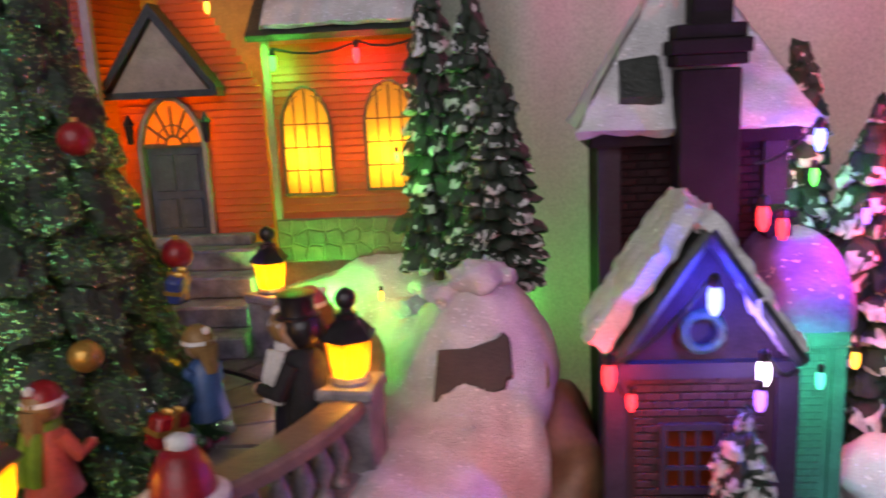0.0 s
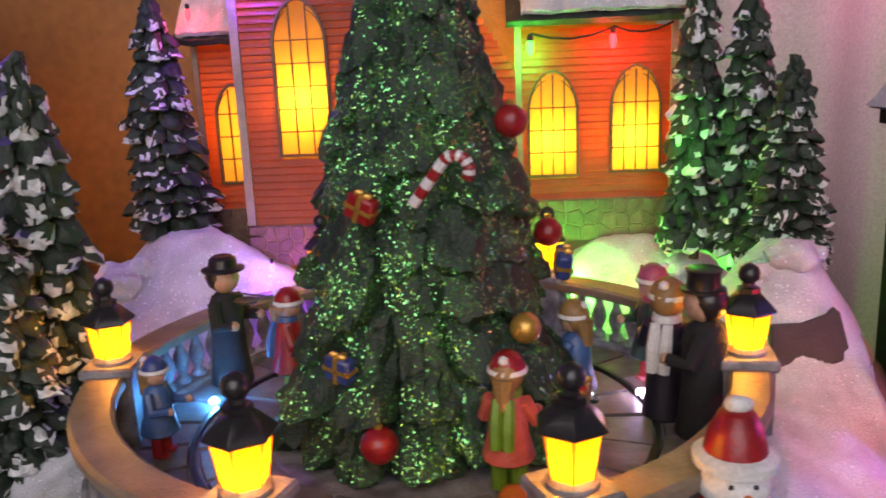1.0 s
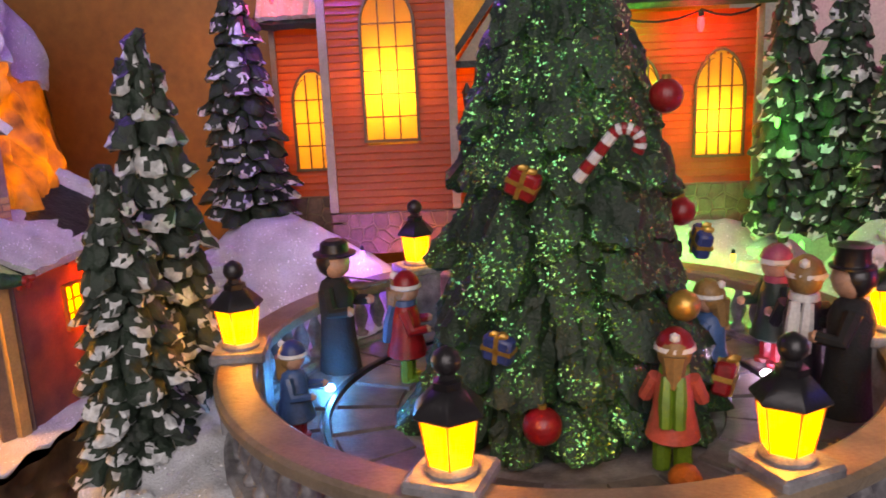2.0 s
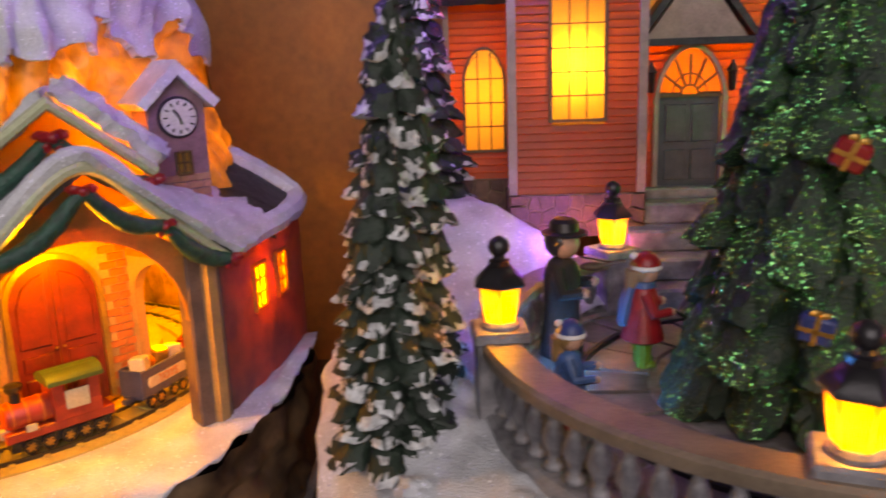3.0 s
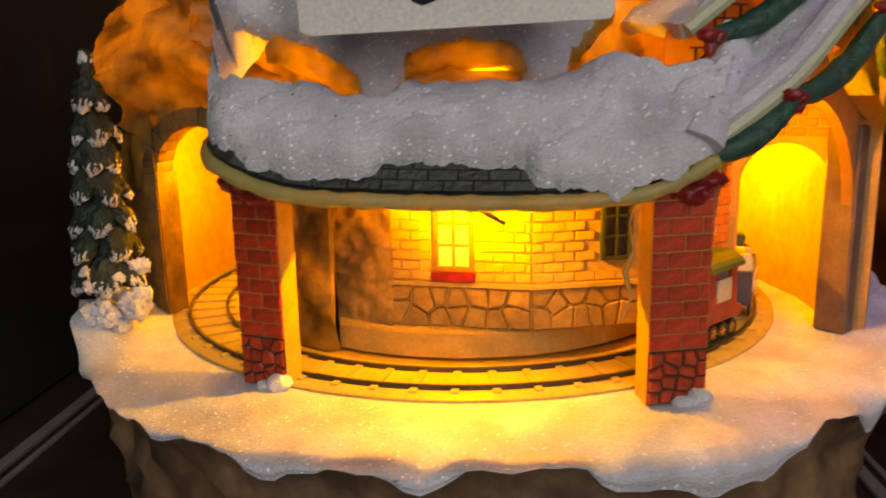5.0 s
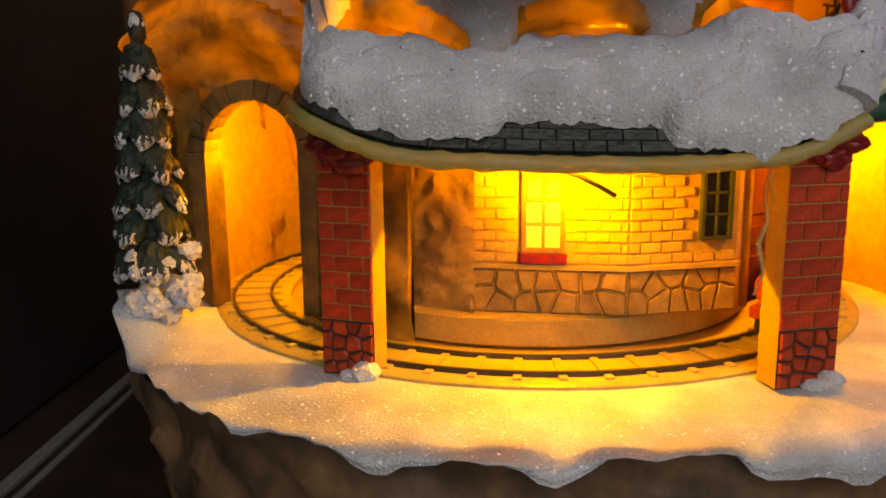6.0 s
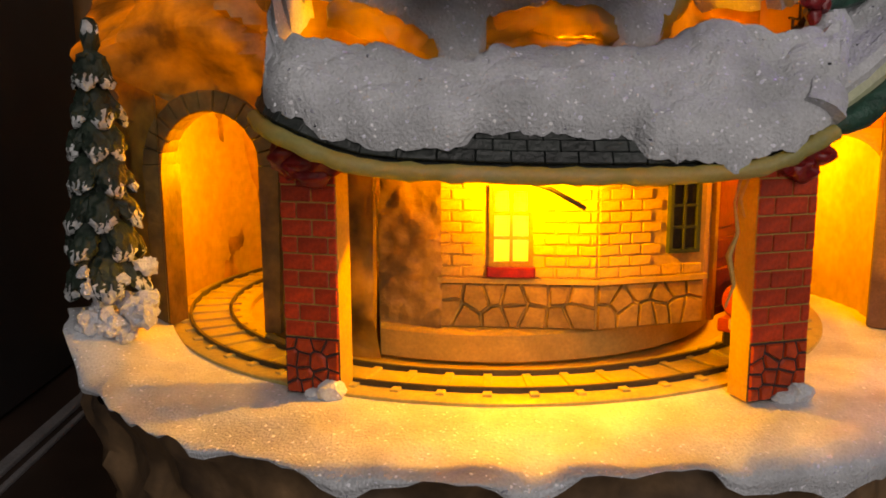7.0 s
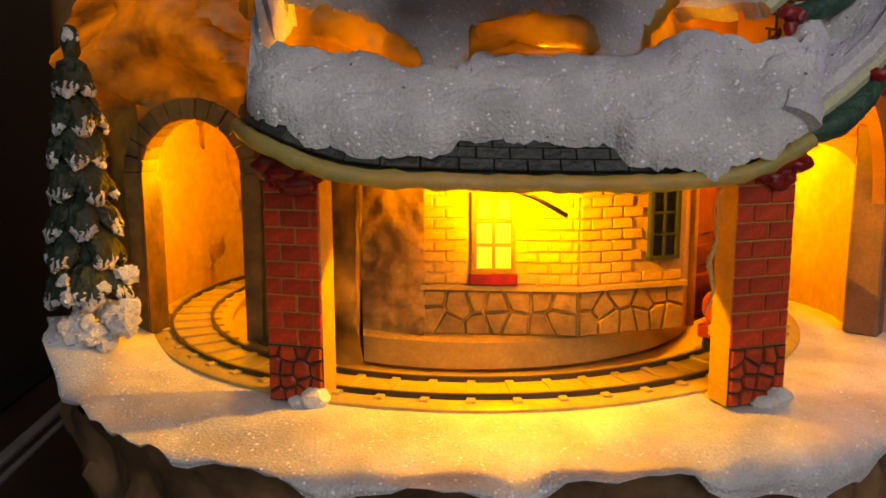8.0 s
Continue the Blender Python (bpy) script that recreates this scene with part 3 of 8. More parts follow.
def snow_field(u, v):
    a = 2 * math.pi * u
    k = church_rim(a)
    ex, ey = 0.186 * k, 0.185 * k
    inner = RR - 0.004
    # from the paving's edge outwards to the rim, then down over it
    px, py = RING[0] + inner * math.cos(a), RING[1] + inner * math.sin(a)
    qx, qy = CX + ex * math.cos(a), CY + ey * math.sin(a)
    if v < 0.8:
        s = v / 0.8
        x, y = px + (qx - px) * s, py + (qy - py) * s
        return Vector((x, y, church_ground(x, y)))
    s = (v - 0.8) / 0.2
    z = church_ground(qx, qy)
    drip = 0.022 + 0.018 * noise.noise(Vector((math.cos(a) * 9, math.sin(a) * 9, 2.0)))
    bare = math.exp(-((a - radians(203)) / radians(24)) ** 2)
    drip *= 1 - bare * (0.62 + 0.45 * noise.noise(Vector((a * 14, 0, 6))))
    return Vector((qx + math.cos(a) * 0.006 * math.sin(s * math.pi * 0.9), qy + math.sin(a) * 0.006 * math.sin(s * math.pi * 0.9), z - s * drip - 0.002 * s))


bm = bmesh.new()
sheet(bm, 220, 40, snow_field, close_u=True)
part("snow_ground", bm, SNOW, church, "glittering white moulded snow")
bm = bmesh.new()


def church_rock(u, v):
    a = 2 * math.pi * u
    k = church_rim(a) * (0.985 - 0.05 * math.sin(math.pi * v))
    x, y = CX + 0.186 * k * math.cos(a), CY + 0.185 * k * math.sin(a)
    d = 1 + wob(x, y, v * 0.12, 22, 0.07) + wob(x, y, v * 0.12, 70, 0.03)
    top = church_ground(x, y) - 0.006
    return Vector((CX + (x - CX) * d, CY + (y - CY) * d, top + (-0.02 - top) * v))


sheet(bm, 160, 16, church_rock, close_u=True)
part("rock_base", bm, ROCK, church, "brown moulded rock")

# the round paved place: a disc with separate flagstones in rings
FLOOR_Z = 0.083
bm = bmesh.new()
lathe(bm, [(RR, -0.006), (RR, -0.001), (0.012, -0.001)], (*RING, FLOOR_Z), segs=72)
plaza = part("plaza", bm, GREY_STONE, church, "round grey paved place", smooth=False)

# the balustrade
ring_profile = [(-0.0065, 0.000), (-0.0072, 0.0012), (-0.0072, 0.0040), (-0.0058, 0.0052), (0.0058, 0.0052), (0.0072, 0.0040), (0.0072, 0.0012), (0.0065, 0.000)]


def ring(bm, a0, a1, profile, z, mi=0, steps=60, radius=RR):
    rows = []
    for k in range(steps + 1):
        a = radians(a0 + (a1 - a0) * k / steps)
        rows.append([bm.verts.new((RING[0] + (radius + dr) * math.cos(a), RING[1] + (radius + dr) * math.sin(a), z + dz)) for dr, dz in profile])
    for p, q in zip(rows, rows[1:]):
        for j in range(len(profile)):
            i = (j + 1) % len(profile)
            bm.faces.new((p[j], q[j], q[i], p[i])).material_index = mi
    bm.faces.new(rows[0])
    bm.faces.new(rows[-1][::-1])


# the stretch at the back between the two rear piers is open for the steps
balustrade_arcs = ((118, 422),)
for a0, a1 in balustrade_arcs:
    bm = bmesh.new()
    ring(bm, a0, a1, ring_profile, 0.1055, steps=130)
    part("handrail", bm, RAIL_TAN, church, "tan grey curved handrail", smooth=True)
    bm = bmesh.new()
    ring(bm, a0, a1, [(-0.0065, 0), (-0.0065, 0.0042), (-0.005, 0.0055), (0.005, 0.0055), (0.0065, 0.0042), (0.0065, 0)], FLOOR_Z - 0.004, steps=130)
    part("plinth_ring", bm, GREY_STONE, church)
bm = bmesh.new()
lathe(bm, [(0.0032, 0), (0.0034, 0.002), (0.0017, 0.0034), (0.0025, 0.006), (0.0038, 0.0095), (0.0034, 0.0125), (0.0018, 0.0165), (0.0017, 0.0185), (0.0033, 0.0200), (0.0033, 0.0218)], (0, 0, 0), segs=10)
bal_mesh = bpy.data.meshes.new("baluster")
for f in bm.faces:
    f.smooth = True
bm.to_mesh(bal_mesh)
bm.free()
bal_mesh.materials.append(GREY_STONE)
LAMP_AT = [(-0.266, 0.292), (-0.208, 0.405), (-0.095, 0.407), (-0.034, 0.288), (-0.187, 0.197), (-0.104, 0.199)]
lamp_angles = [math.degrees(math.atan2(y - RING[1], x - RING[0])) % 360 for x, y in LAMP_AT]
for k in range(62):
    deg = 122 + k * 4.85
    if deg > 419 or any(abs((deg - a + 180) % 360 - 180) < 3.6 for a in lamp_angles):
        continue
    a = radians(deg)
    ob = new("baluster", bal_mesh)
    ob.parent = church
    ob.location = Vector((RING[0] + RR * math.cos(a), RING[1] + RR * math.sin(a), 0.0845)) - ORIGIN[church.name]
for (x, y), deg in zip(LAMP_AT, lamp_angles):
    bm = bmesh.new()
    box(bm, (x, y, 0.0955), (0.0175, 0.0175, 0.029), deg, bevel=0.0008)
    box(bm, (x, y, 0.1115), (0.0200, 0.0200, 0.0042), deg, bevel=0.0010)
    part("pier", bm, GREY_STONE, church, "square grey stone pier", smooth=False)


def lantern(place, label):
    x, y, z = place
    k = 1.14
    root = thing("lantern", place, label, "lantern", "lanterns on the balustrade")

    def turned(bm, profile, segs, turn=0.5):
        return lathe(bm, [(r * k, h * k) for r, h in profile], place, 0, segs, turn)
    bm = turned(bmesh.new(), [(0.0058, 0), (0.0060, 0.0012), (0.0050, 0.0020), (0.0044, 0.0024)], 16)
    part("foot", bm, GREY_STONE, root)
    bm = turned(bmesh.new(), [(0.0052, 0.0024), (0.0070, 0.0132), (0.0068, 0.0140), (0.0040, 0.0142)], 6)
    glass = part("glass", bm, LANTERN, root, "glowing amber lantern glass", smooth=False)
    glass.visible_shadow = False
    bm = bmesh.new()
    for q in range(6):
        a = 0.5 + q * math.pi / 3
        tube(bm, [(x + k * 0.0053 * math.cos(a), y + k * 0.0053 * math.sin(a), z + k * 0.0024), (x + k * 0.0071 * math.cos(a), y + k * 0.0071 * math.sin(a), z + k * 0.0138)], 0.00028, segs=5)
        b = a + math.pi / 3
        tube(bm, [(x + k * 0.0071 * math.cos(a), y + k * 0.0071 * math.sin(a), z + k * 0.0138), (x + k * 0.0071 * math.cos(b), y + k * 0.0071 * math.sin(b), z + k * 0.0138)], 0.00028, segs=5)
    part("lantern_frame", bm, ORANGE, root)
    bm = turned(bmesh.new(), [(0.0082, 0.0138), (0.0086, 0.0143), (0.0084, 0.0149), (0.0042, 0.0192), (0.0035, 0.0196), (0.0035, 0.0212), (0.0021, 0.0216), (0.0018, 0.0232)], 6)
    turned(bm, [(0.0018, 0.0228), (0.0030, 0.0240), (0.0033, 0.0256), (0.0027, 0.0274), (0.0012, 0.0284), (0.0004, 0.0288)], 12)
    part("cap", bm, BLACK, root, "glossy black lantern cap with a finial")
    lamp("lantern_light", "POINT", (x, y, z + 0.0085), 0.0130, (1.0, 0.50, 0.06), 0.0012)
    return root


for (x, y) in LAMP_AT:
    lantern((x, y, 0.1132), "lit black lantern with amber glass on a balustrade pier")


# walls of the church: each clapboard is a moulded strip, open at its back
def clapboards(parent, frame_m, w, h, step, mat, holes=(), gable=None):
    """Boards on a wall face; holes: (x, foot, width, height) of the windows; gable: (width at the foot, extra height)."""
    total = h + (gable or 0)
    rows = round(total / step)
    for r in range(rows):
        z0, z1 = r * total / rows, (r + 1) * total / rows
        zm = (z0 + z1) / 2
        half = w / 2 if zm <= h else w / 2 * max(0.02, 1 - (zm - h) / gable)
        spans = [(-half, half)]
        for hx, hz, hw, hh in holes:
            if z1 <= hz or z0 >= hz + hh:
                continue
            top = hz + hh - hw * 0.75
            k = 1.0 if zm < top else math.sqrt(max(0, 1 - ((zm - top) / (hw * 0.75)) ** 2))
            a, b = hx - hw / 2 * k, hx + hw / 2 * k
            cut = []
            for s, e in spans:
                if a > s:
                    cut.append((s, min(a, e)))
                if b < e:
                    cut.append((max(b, s), e))
            spans = [(s, e) for s, e in cut if e - s > 0.0006]
        for s, e in spans:
            bm = bmesh.new()
            ys = ((0.0006, z0 - 0.0002), (-0.0010, z0), (-0.0010, z0 + 0.0005), (0.0004, z1 + 0.0001))
            rows_v = [[bm.verts.new(frame_m @ Vector((x, y, z))) for y, z in ys] for x in (s, e)]
            for j in range(3):
                bm.faces.new((rows_v[0][j], rows_v[1][j], rows_v[1][j + 1], rows_v[0][j + 1]))
            part("clapboard", bm, mat, parent, smooth=False)


def gothic_window(parent, frame_m, w, h, cols, rows, name="window", pane=None):
    """A pointed window: a frame, its panes and its lead bars."""
    bm = bmesh.new()
    arch_bar(bm, w, h, frame_m @ Matrix.Translation((0, -0.0022, 0)), 0.0013, 0.0032, 0.5, steps=14)
    win = part(name, bm, LEAD, parent, "pointed window, lit yellow from within", smooth=False)
    bm = bmesh.new()
    outline = arch_outline(w, h, 0.5, 14)
    vs = [bm.verts.new(frame_m @ Vector((x, 0.0004, z))) for x, z in outline]
    bm.faces.new(vs)
    part("pane", bm, pane or PANE, win, "glowing yellow window glass", smooth=False)
    bm = bmesh.new()
    spring = h - w * 0.75
    for k in range(1, cols):
        x = -w / 2 + w * k / cols
        top = spring + w * 0.75 * math.sqrt(max(0, 1 - (2 * x / w) ** 2)) * 0.93
        prism(bm, [(x - 0.00035, 0), (x + 0.00035, 0), (x + 0.00035, top), (x - 0.00035, top)], frame_m @ Matrix.Translation((0, -0.0014, 0)), 0.0016)
    for k in range(1, rows):
        z = spring * k / (rows - 1)
        prism(bm, [(-w / 2, z - 0.00035), (w / 2, z - 0.00035), (w / 2, z + 0.00035), (-w / 2, z + 0.00035)], frame_m @ Matrix.Translation((0, -0.0014, 0)), 0.0016)
    for sgn in (-1, 1):
        for k in range(6):
            a0, a1 = k / 6 * 1.25, (k + 1) / 6 * 1.25
            p = [(sgn * (w / 2 - w * 0.52 * (1 - math.cos(a))), spring + w * 0.62 * math.sin(a)) for a in (a0, a1)]
            prism(bm, [(p[0][0] - 0.0003, p[0][1]), (p[0][0] + 0.0003, p[0][1]), (p[1][0] + 0.0003, p[1][1]), (p[1][0] - 0.0003, p[1][1])], frame_m @ Matrix.Translation((0, -0.0013, 0)), 0.0014)
    part("tracery", bm, LEAD, win)
    return win


def board(parent, frame_m, x0, z0, x1, z1, proud, mat, name="trim", depth=0.004):
    bm = bmesh.new()
    prism(bm, [(x0, z0), (x1, z0), (x1, z1), (x0, z1)], frame_m @ Matrix.Translation((0, -proud, 0)), depth, 0, 0.0003)
    return part(name, bm, mat, parent, smooth=False)


STEP = 0.0040
# tower, from the plinth up past the view
T = dict(x0=-0.2535, x1=-0.1875, y=0.442, z0=0.134, h=0.150)
tw = T["x1"] - T["x0"]
front = facing((T["x0"] + T["x1"]) / 2, T["y"], T["z0"], 0, -1)
bm = bmesh.new()
box(bm, ((T["x0"] + T["x1"]) / 2, 0.4755, 0.2915), (tw - 0.004, 0.063, 0.004))
tower = part("tower", bm, SIDING_DARK, church, "tall square clapboard tower", smooth=False)
clapboards(tower, front, tw - 0.004, T["h"], STEP, SIDING_DARK, [(0.0005, 0.0385, 0.0265, 0.079)])
clapboards(tower, facing(T["x1"], T["y"] + 0.0325, T["z0"], 1, 0), 0.063, T["h"], STEP, SIDING_DARK)
clapboards(tower, facing(T["x0"], T["y"] + 0.0325, T["z0"], -1, 0), 0.063, T["h"], STEP, SIDING_DARK)
for x in (-tw / 2, tw / 2):
    board(tower, front, x - 0.0022, 0, x + 0.0022, T["h"], 0.0022, CORNER_BOARD, "corner_board")
gothic_window(tower, front @ Matrix.Translation((0.0005, 0, 0.0385)), 0.0265, 0.079, 3, 6)
# tower plinth of small stones
prng = random.Random(5)
for fr, w in ((facing((T["x0"] + T["x1"]) / 2, T["y"] - 0.003, 0.1115, 0, -1), tw + 0.004), (facing(T["x1"] + 0.002, T["y"] + 0.027, 0.1115, 1, 0), 0.060), (facing(T["x0"] - 0.002, T["y"] + 0.027, 0.1115, -1, 0), 0.060)):
    bm = bmesh.new()
    prism(bm, [(-w / 2, 0), (w / 2, 0), (w / 2, 0.0225), (-w / 2, 0.0225)], fr, 0.006)
    base_wall = part("plinth", bm, MORTAR, church, smooth=False)
    stone_face(base_wall, fr, w, 0.0225, 26, PLINTH, prng, 0.0006)

# porch wall, with its door, between tower and nave
PORCH_Y = 0.462
porch = facing(-0.1470, PORCH_Y, 0.1325, 0, -1)
clapboards(church, porch, 0.0790, 0.078, STEP, SIDING, [(-0.0115, 0, 0.036, 0.074)], gable=0.064)
bm = bmesh.new()
arch_bar(bm, 0.0335, 0.0735, porch @ Matrix.Translation((-0.0115, -0.003, 0)), 0.0024, 0.006, 0.5, steps=16, foot=False)
doorway = part("doorway", bm, CORNER_BOARD, church, "pointed grey door surround")
bm = bmesh.new()
prism(bm, [(-0.0160, 0), (0.0160, 0), (0.0160, 0.0485), (-0.0160, 0.0485)], porch @ Matrix.Translation((-0.0115, 0.0010, 0)), 0.003)
door = part("door", bm, DOOR_GREY, church, "slate grey panelled door", smooth=False)
for x in (-0.0125, 0.0015):
    for z, h in ((0.004, 0.0165), (0.0245, 0.0200)):
        bm = bmesh.new()
        prism(bm, [(x, z), (x + 0.011, z), (x + 0.011, z + h), (x, z + h)], porch @ Matrix.Translation((-0.0115, 0.0002, 0)), 0.001, 0, 0.0005)
        part("door_panel", bm, DOOR_GREY, door, smooth=False)
bm = bmesh.new()
fan = arch_outline(0.0335, 0.0245, 0.5, 16)
vs = [bm.verts.new(porch @ Vector((x - 0.0115, 0.0012, z + 0.0490))) for x, z in fan]
bm.faces.new(vs)
part("fanlight", bm, FAN_PANE, doorway, "lit fan window over the door", smooth=False)
for k in range(7):
    bm = bmesh.new()
    a = math.pi * k / 6
    tube(bm, [porch @ Vector((-0.0115 + 0.004 * math.cos(a), 0, 0.0500 + 0.004 * math.sin(a))), porch @ Vector((-0.0115 + 0.0160 * math.cos(a), 0, 0.0500 + 0.0205 * math.sin(a)))], 0.0008, segs=5)
    part("fan_bar", bm, LEAD, doorway, smooth=False)
for radius, rise, thick in ((0.009, 0.0105, 0.0005), (0.0045, 0.0045, 0.0007)):
    bm = bmesh.new()
    tube(bm, [porch @ Vector((-0.0115 + radius * math.cos(math.pi * k / 10), 0, 0.0500 + rise * math.sin(math.pi * k / 10))) for k in range(11)], thick, segs=5)
    part("fan_ring", bm, LEAD, doorway, smooth=False)
bm = bmesh.new()
box(bm, (0, 0, 0), (0.034, 0.002, 0.0014), m=porch @ Matrix.Translation((-0.0115, -0.0005, 0.0490)))
part("transom", bm, LEAD, doorway, smooth=False)
# the small gable over the door
gab = porch @ Matrix.Translation((-0.0115, -0.010, 0.0780))
bm = bmesh.new()
prism(bm, [(-0.026, 0), (0.026, 0), (0.0, 0.036)], gab, 0.010)
pediment = part("pediment", bm, CORNER_BOARD, church, "grey pediment over the door", smooth=False)
bm = bmesh.new()
for s in (-1, 1):
    prism(bm, [(s * 0.0315, -0.0035), (s * 0.0315, 0.0015), (0, 0.0445), (0, 0.0375)][::s], gab @ Matrix.Translation((0, -0.0035, 0)), 0.016)
prism(bm, [(-0.0300, -0.0030), (0.0300, -0.0030), (0.0300, 0.0005), (-0.0300, 0.0005)], gab @ Matrix.Translation((0, -0.0030, 0)), 0.012)
part("verge", bm, SHINGLE, pediment, "dark moulded verge boards", smooth=False)


def wall_lantern(x, z):
    bm = bmesh.new()
    c = porch @ Vector((x, -0.005, z))
    lathe(bm, [(0.0010, 0), (0.0018, 0.0010), (0.0024, 0.0100), (0.0034, 0.0106), (0.0016, 0.0135), (0.0006, 0.0160)], c, segs=6)
    box(bm, c + Vector((0, 0.0028, 0.007)), (0.001, 0.005, 0.0012))
    part("wall_lantern", bm, BLACK, church, "small black wall lantern")


wall_lantern(0.0090, 0.0510)
wall_lantern(-0.0330, 0.0510)

# nave wall with two pointed windows
NAVE_Y = 0.470
nave = facing(-0.0635, NAVE_Y, 0.138, 0, -1)
clapboards(church, nave, 0.0840, 0.094, STEP, SIDING, [(-0.0235, 0.0145, 0.0260, 0.057), (0.0220, 0.0160, 0.0260, 0.057)])
gothic_window(church, nave @ Matrix.Translation((-0.0235, 0, 0.0145)), 0.0255, 0.0565, 4, 4)
gothic_window(church, nave @ Matrix.Translation((0.0220, 0, 0.0160)), 0.0255, 0.0565, 4, 4)
board(church, nave, -0.0440, 0, -0.0405, 0.096, 0.0026, CORNER_BOARD, "corner_board")
board(church, nave, 0.0405, 0, 0.0440, 0.096, 0.0026, CORNER_BOARD, "corner_board")
clapboards(church, facing(-0.0200, NAVE_Y + 0.03, 0.138, 1, 0), 0.060, 0.094, STEP, SIDING)
bm = bmesh.new()
prism(bm, [(-0.044, 0), (0.044, 0), (0.044, 0.024), (-0.044, 0.024)], facing(-0.0635, NAVE_Y - 0.003, 0.1145, 0, -1), 0.006)
base_wall = part("plinth", bm, MORTAR, church, smooth=False)
stone_face(base_wall, facing(-0.0635, NAVE_Y - 0.003, 0.1145, 0, -1), 0.088, 0.024, 30, PLINTH, prng, 0.0006)
# nave roof: dark eave, snow on it
bm = bmesh.new()
for k in range(1):
    sheet(bm, 30, 8, lambda u, v: Vector((-0.112 + 0.098 * u, 0.458 + 0.052 * v, 0.2335 + 0.046 * v)))
thicken(bm, 0.004)
roof = part("nave_roof", bm, SHINGLE, church, "dark shingled nave roof", smooth=False)
bm = bmesh.new()
sheet(bm, 60, 16, lambda u, v: Vector((-0.104 + 0.085 * u, 0.4565 + 0.0035 * noise.noise(Vector((u * 14, 0, 3))) + 0.052 * v, 0.2385 + 0.048 * v + 0.004 * math.sin(math.pi * min(1, v * 3 + 0.1)) * (1 - 0.4 * abs(2 * u - 1)) + wob(u, v, 0, 8, 0.001))))
thicken(bm, 0.003)
part("roof_snow", bm, SNOW, roof, "snow lying on the roof")

# the wing left of the tower
WING_Y = 0.474
wing = facing(-0.2700, WING_Y, 0.138, 0, -1)
clapboards(church, wing, 0.0340, 0.094, STEP, SIDING, [(0.0030, 0.0165, 0.0215, 0.055)])
gothic_window(church, wing @ Matrix.Translation((0.0030, 0, 0.0165)), 0.0210, 0.0545, 3, 4)
board(church, wing, -0.0185, 0, -0.0155, 0.094, 0.0024, CORNER_BOARD, "corner_board")
clapboards(church, facing(-0.2870, WING_Y + 0.03, 0.138, -1, 0), 0.060, 0.094, STEP, SIDING)
bm = bmesh.new()
prism(bm, [(-0.020, 0), (0.020, 0), (0.020, 0.024), (-0.020, 0.024)], facing(-0.2700, WING_Y - 0.003, 0.1145, 0, -1), 0.006)
base_wall = part("plinth", bm, MORTAR, church, smooth=False)
stone_face(base_wall, facing(-0.2700, WING_Y - 0.003, 0.1145, 0, -1), 0.040, 0.024, 14, PLINTH, prng, 0.0006)
bm = bmesh.new()
sheet(bm, 24, 10, lambda u, v: Vector((-0.293 + 0.042 * u, 0.462 + 0.05 * v, 0.2315 + 0.046 * v + wob(u, v, 0, 6, 0.001))))
thicken(bm, 0.004)
roof = part("wing_roof", bm, SHINGLE, church, "dark shingled wing roof", smooth=False)
bm = bmesh.new()
sheet(bm, 30, 10, lambda u, v: Vector((-0.292 + 0.040 * u, 0.4600 + 0.003 * noise.noise(Vector((u * 9, 0, 6))) + 0.05 * v, 0.2365 + 0.048 * v + wob(u, v, 2, 6, 0.0015))))
thicken(bm, 0.003)
part("roof_snow", bm, SNOW, roof, "snow lying on the roof")
# closing walls at the back and top, out of sight
bm = bmesh.new()
box(bm, (-0.1535, 0.5335, 0.205), (0.270, 0.003, 0.190))
box(bm, (-0.1535, 0.500, 0.2880), (0.270, 0.070, 0.003))
part("back_wall", bm, TAN, church, smooth=False)

# steps up to the door
for k in range(4):
    bm = bmesh.new()
    y0 = 0.396 + 0.015 * k
    box(bm, (-0.1535, (y0 + 0.462) / 2, FLOOR_Z + 0.0055 + 0.0112 * k), (0.092 - 0.003 * k, 0.462 - y0, 0.0112), bevel=0.0012)
    part("step", bm, GREY_STONE, church, "grey stone step", smooth=False)
bm = bmesh.new()
box(bm, (-0.1535, 0.4590, 0.1302), (0.0700, 0.0100, 0.0060), bevel=0.0008)
part("threshold", bm, GREY_STONE, church, "grey stone threshold", smooth=False)
# dark bare patch in the snow beside the place
bm = bmesh.new()
bare = [(-0.0150, -0.001), (0.0070, -0.003), (0.0078, 0.003), (0.0128, 0.005), (0.0135, 0.0085), (0.0155, 0.010), (0.0140, 0.0250), (0.0115, 0.0275), (0.0090, 0.0245), (-0.0020, 0.0205), (-0.0140, 0.0200)]
prism(bm, bare, Matrix.Translation((0.0040, 0.3240, 0.0905)) @ pose(0, 0, 0, -34, 0, -4), 0.014, 0, 0.0006)
part("bare_rock", bm, BARE, church, "dark brown rock showing through the snow")

# snow lumps heaped at the edges
rng = random.Random(21)
for x, y, r in ((0.006, 0.358, 0.009), (0.014, 0.363, 0.007), (-0.006, 0.360, 0.007), (-0.012, 0.415, 0.010), (-0.020, 0.440, 0.009), (-0.032, 0.430, 0.008), (-0.02, 0.452, 0.008),
                (-0.315, 0.405, 0.012), (-0.322, 0.42, 0.010), (-0.305, 0.41, 0.008), (-0.295, 0.255, 0.005), (-0.068, 0.180, 0.007), (-0.0800, 0.2240, 0.0105), (-0.058, 0.212, 0.0185)):
    bm = bmesh.new()
    ball(bm, (x, y, church_ground(x, y) + r * 0.15), r, 0, 3, (1.15, 1.0, 0.75), 0.5)
    part("snow_lump", bm, SNOW, church)

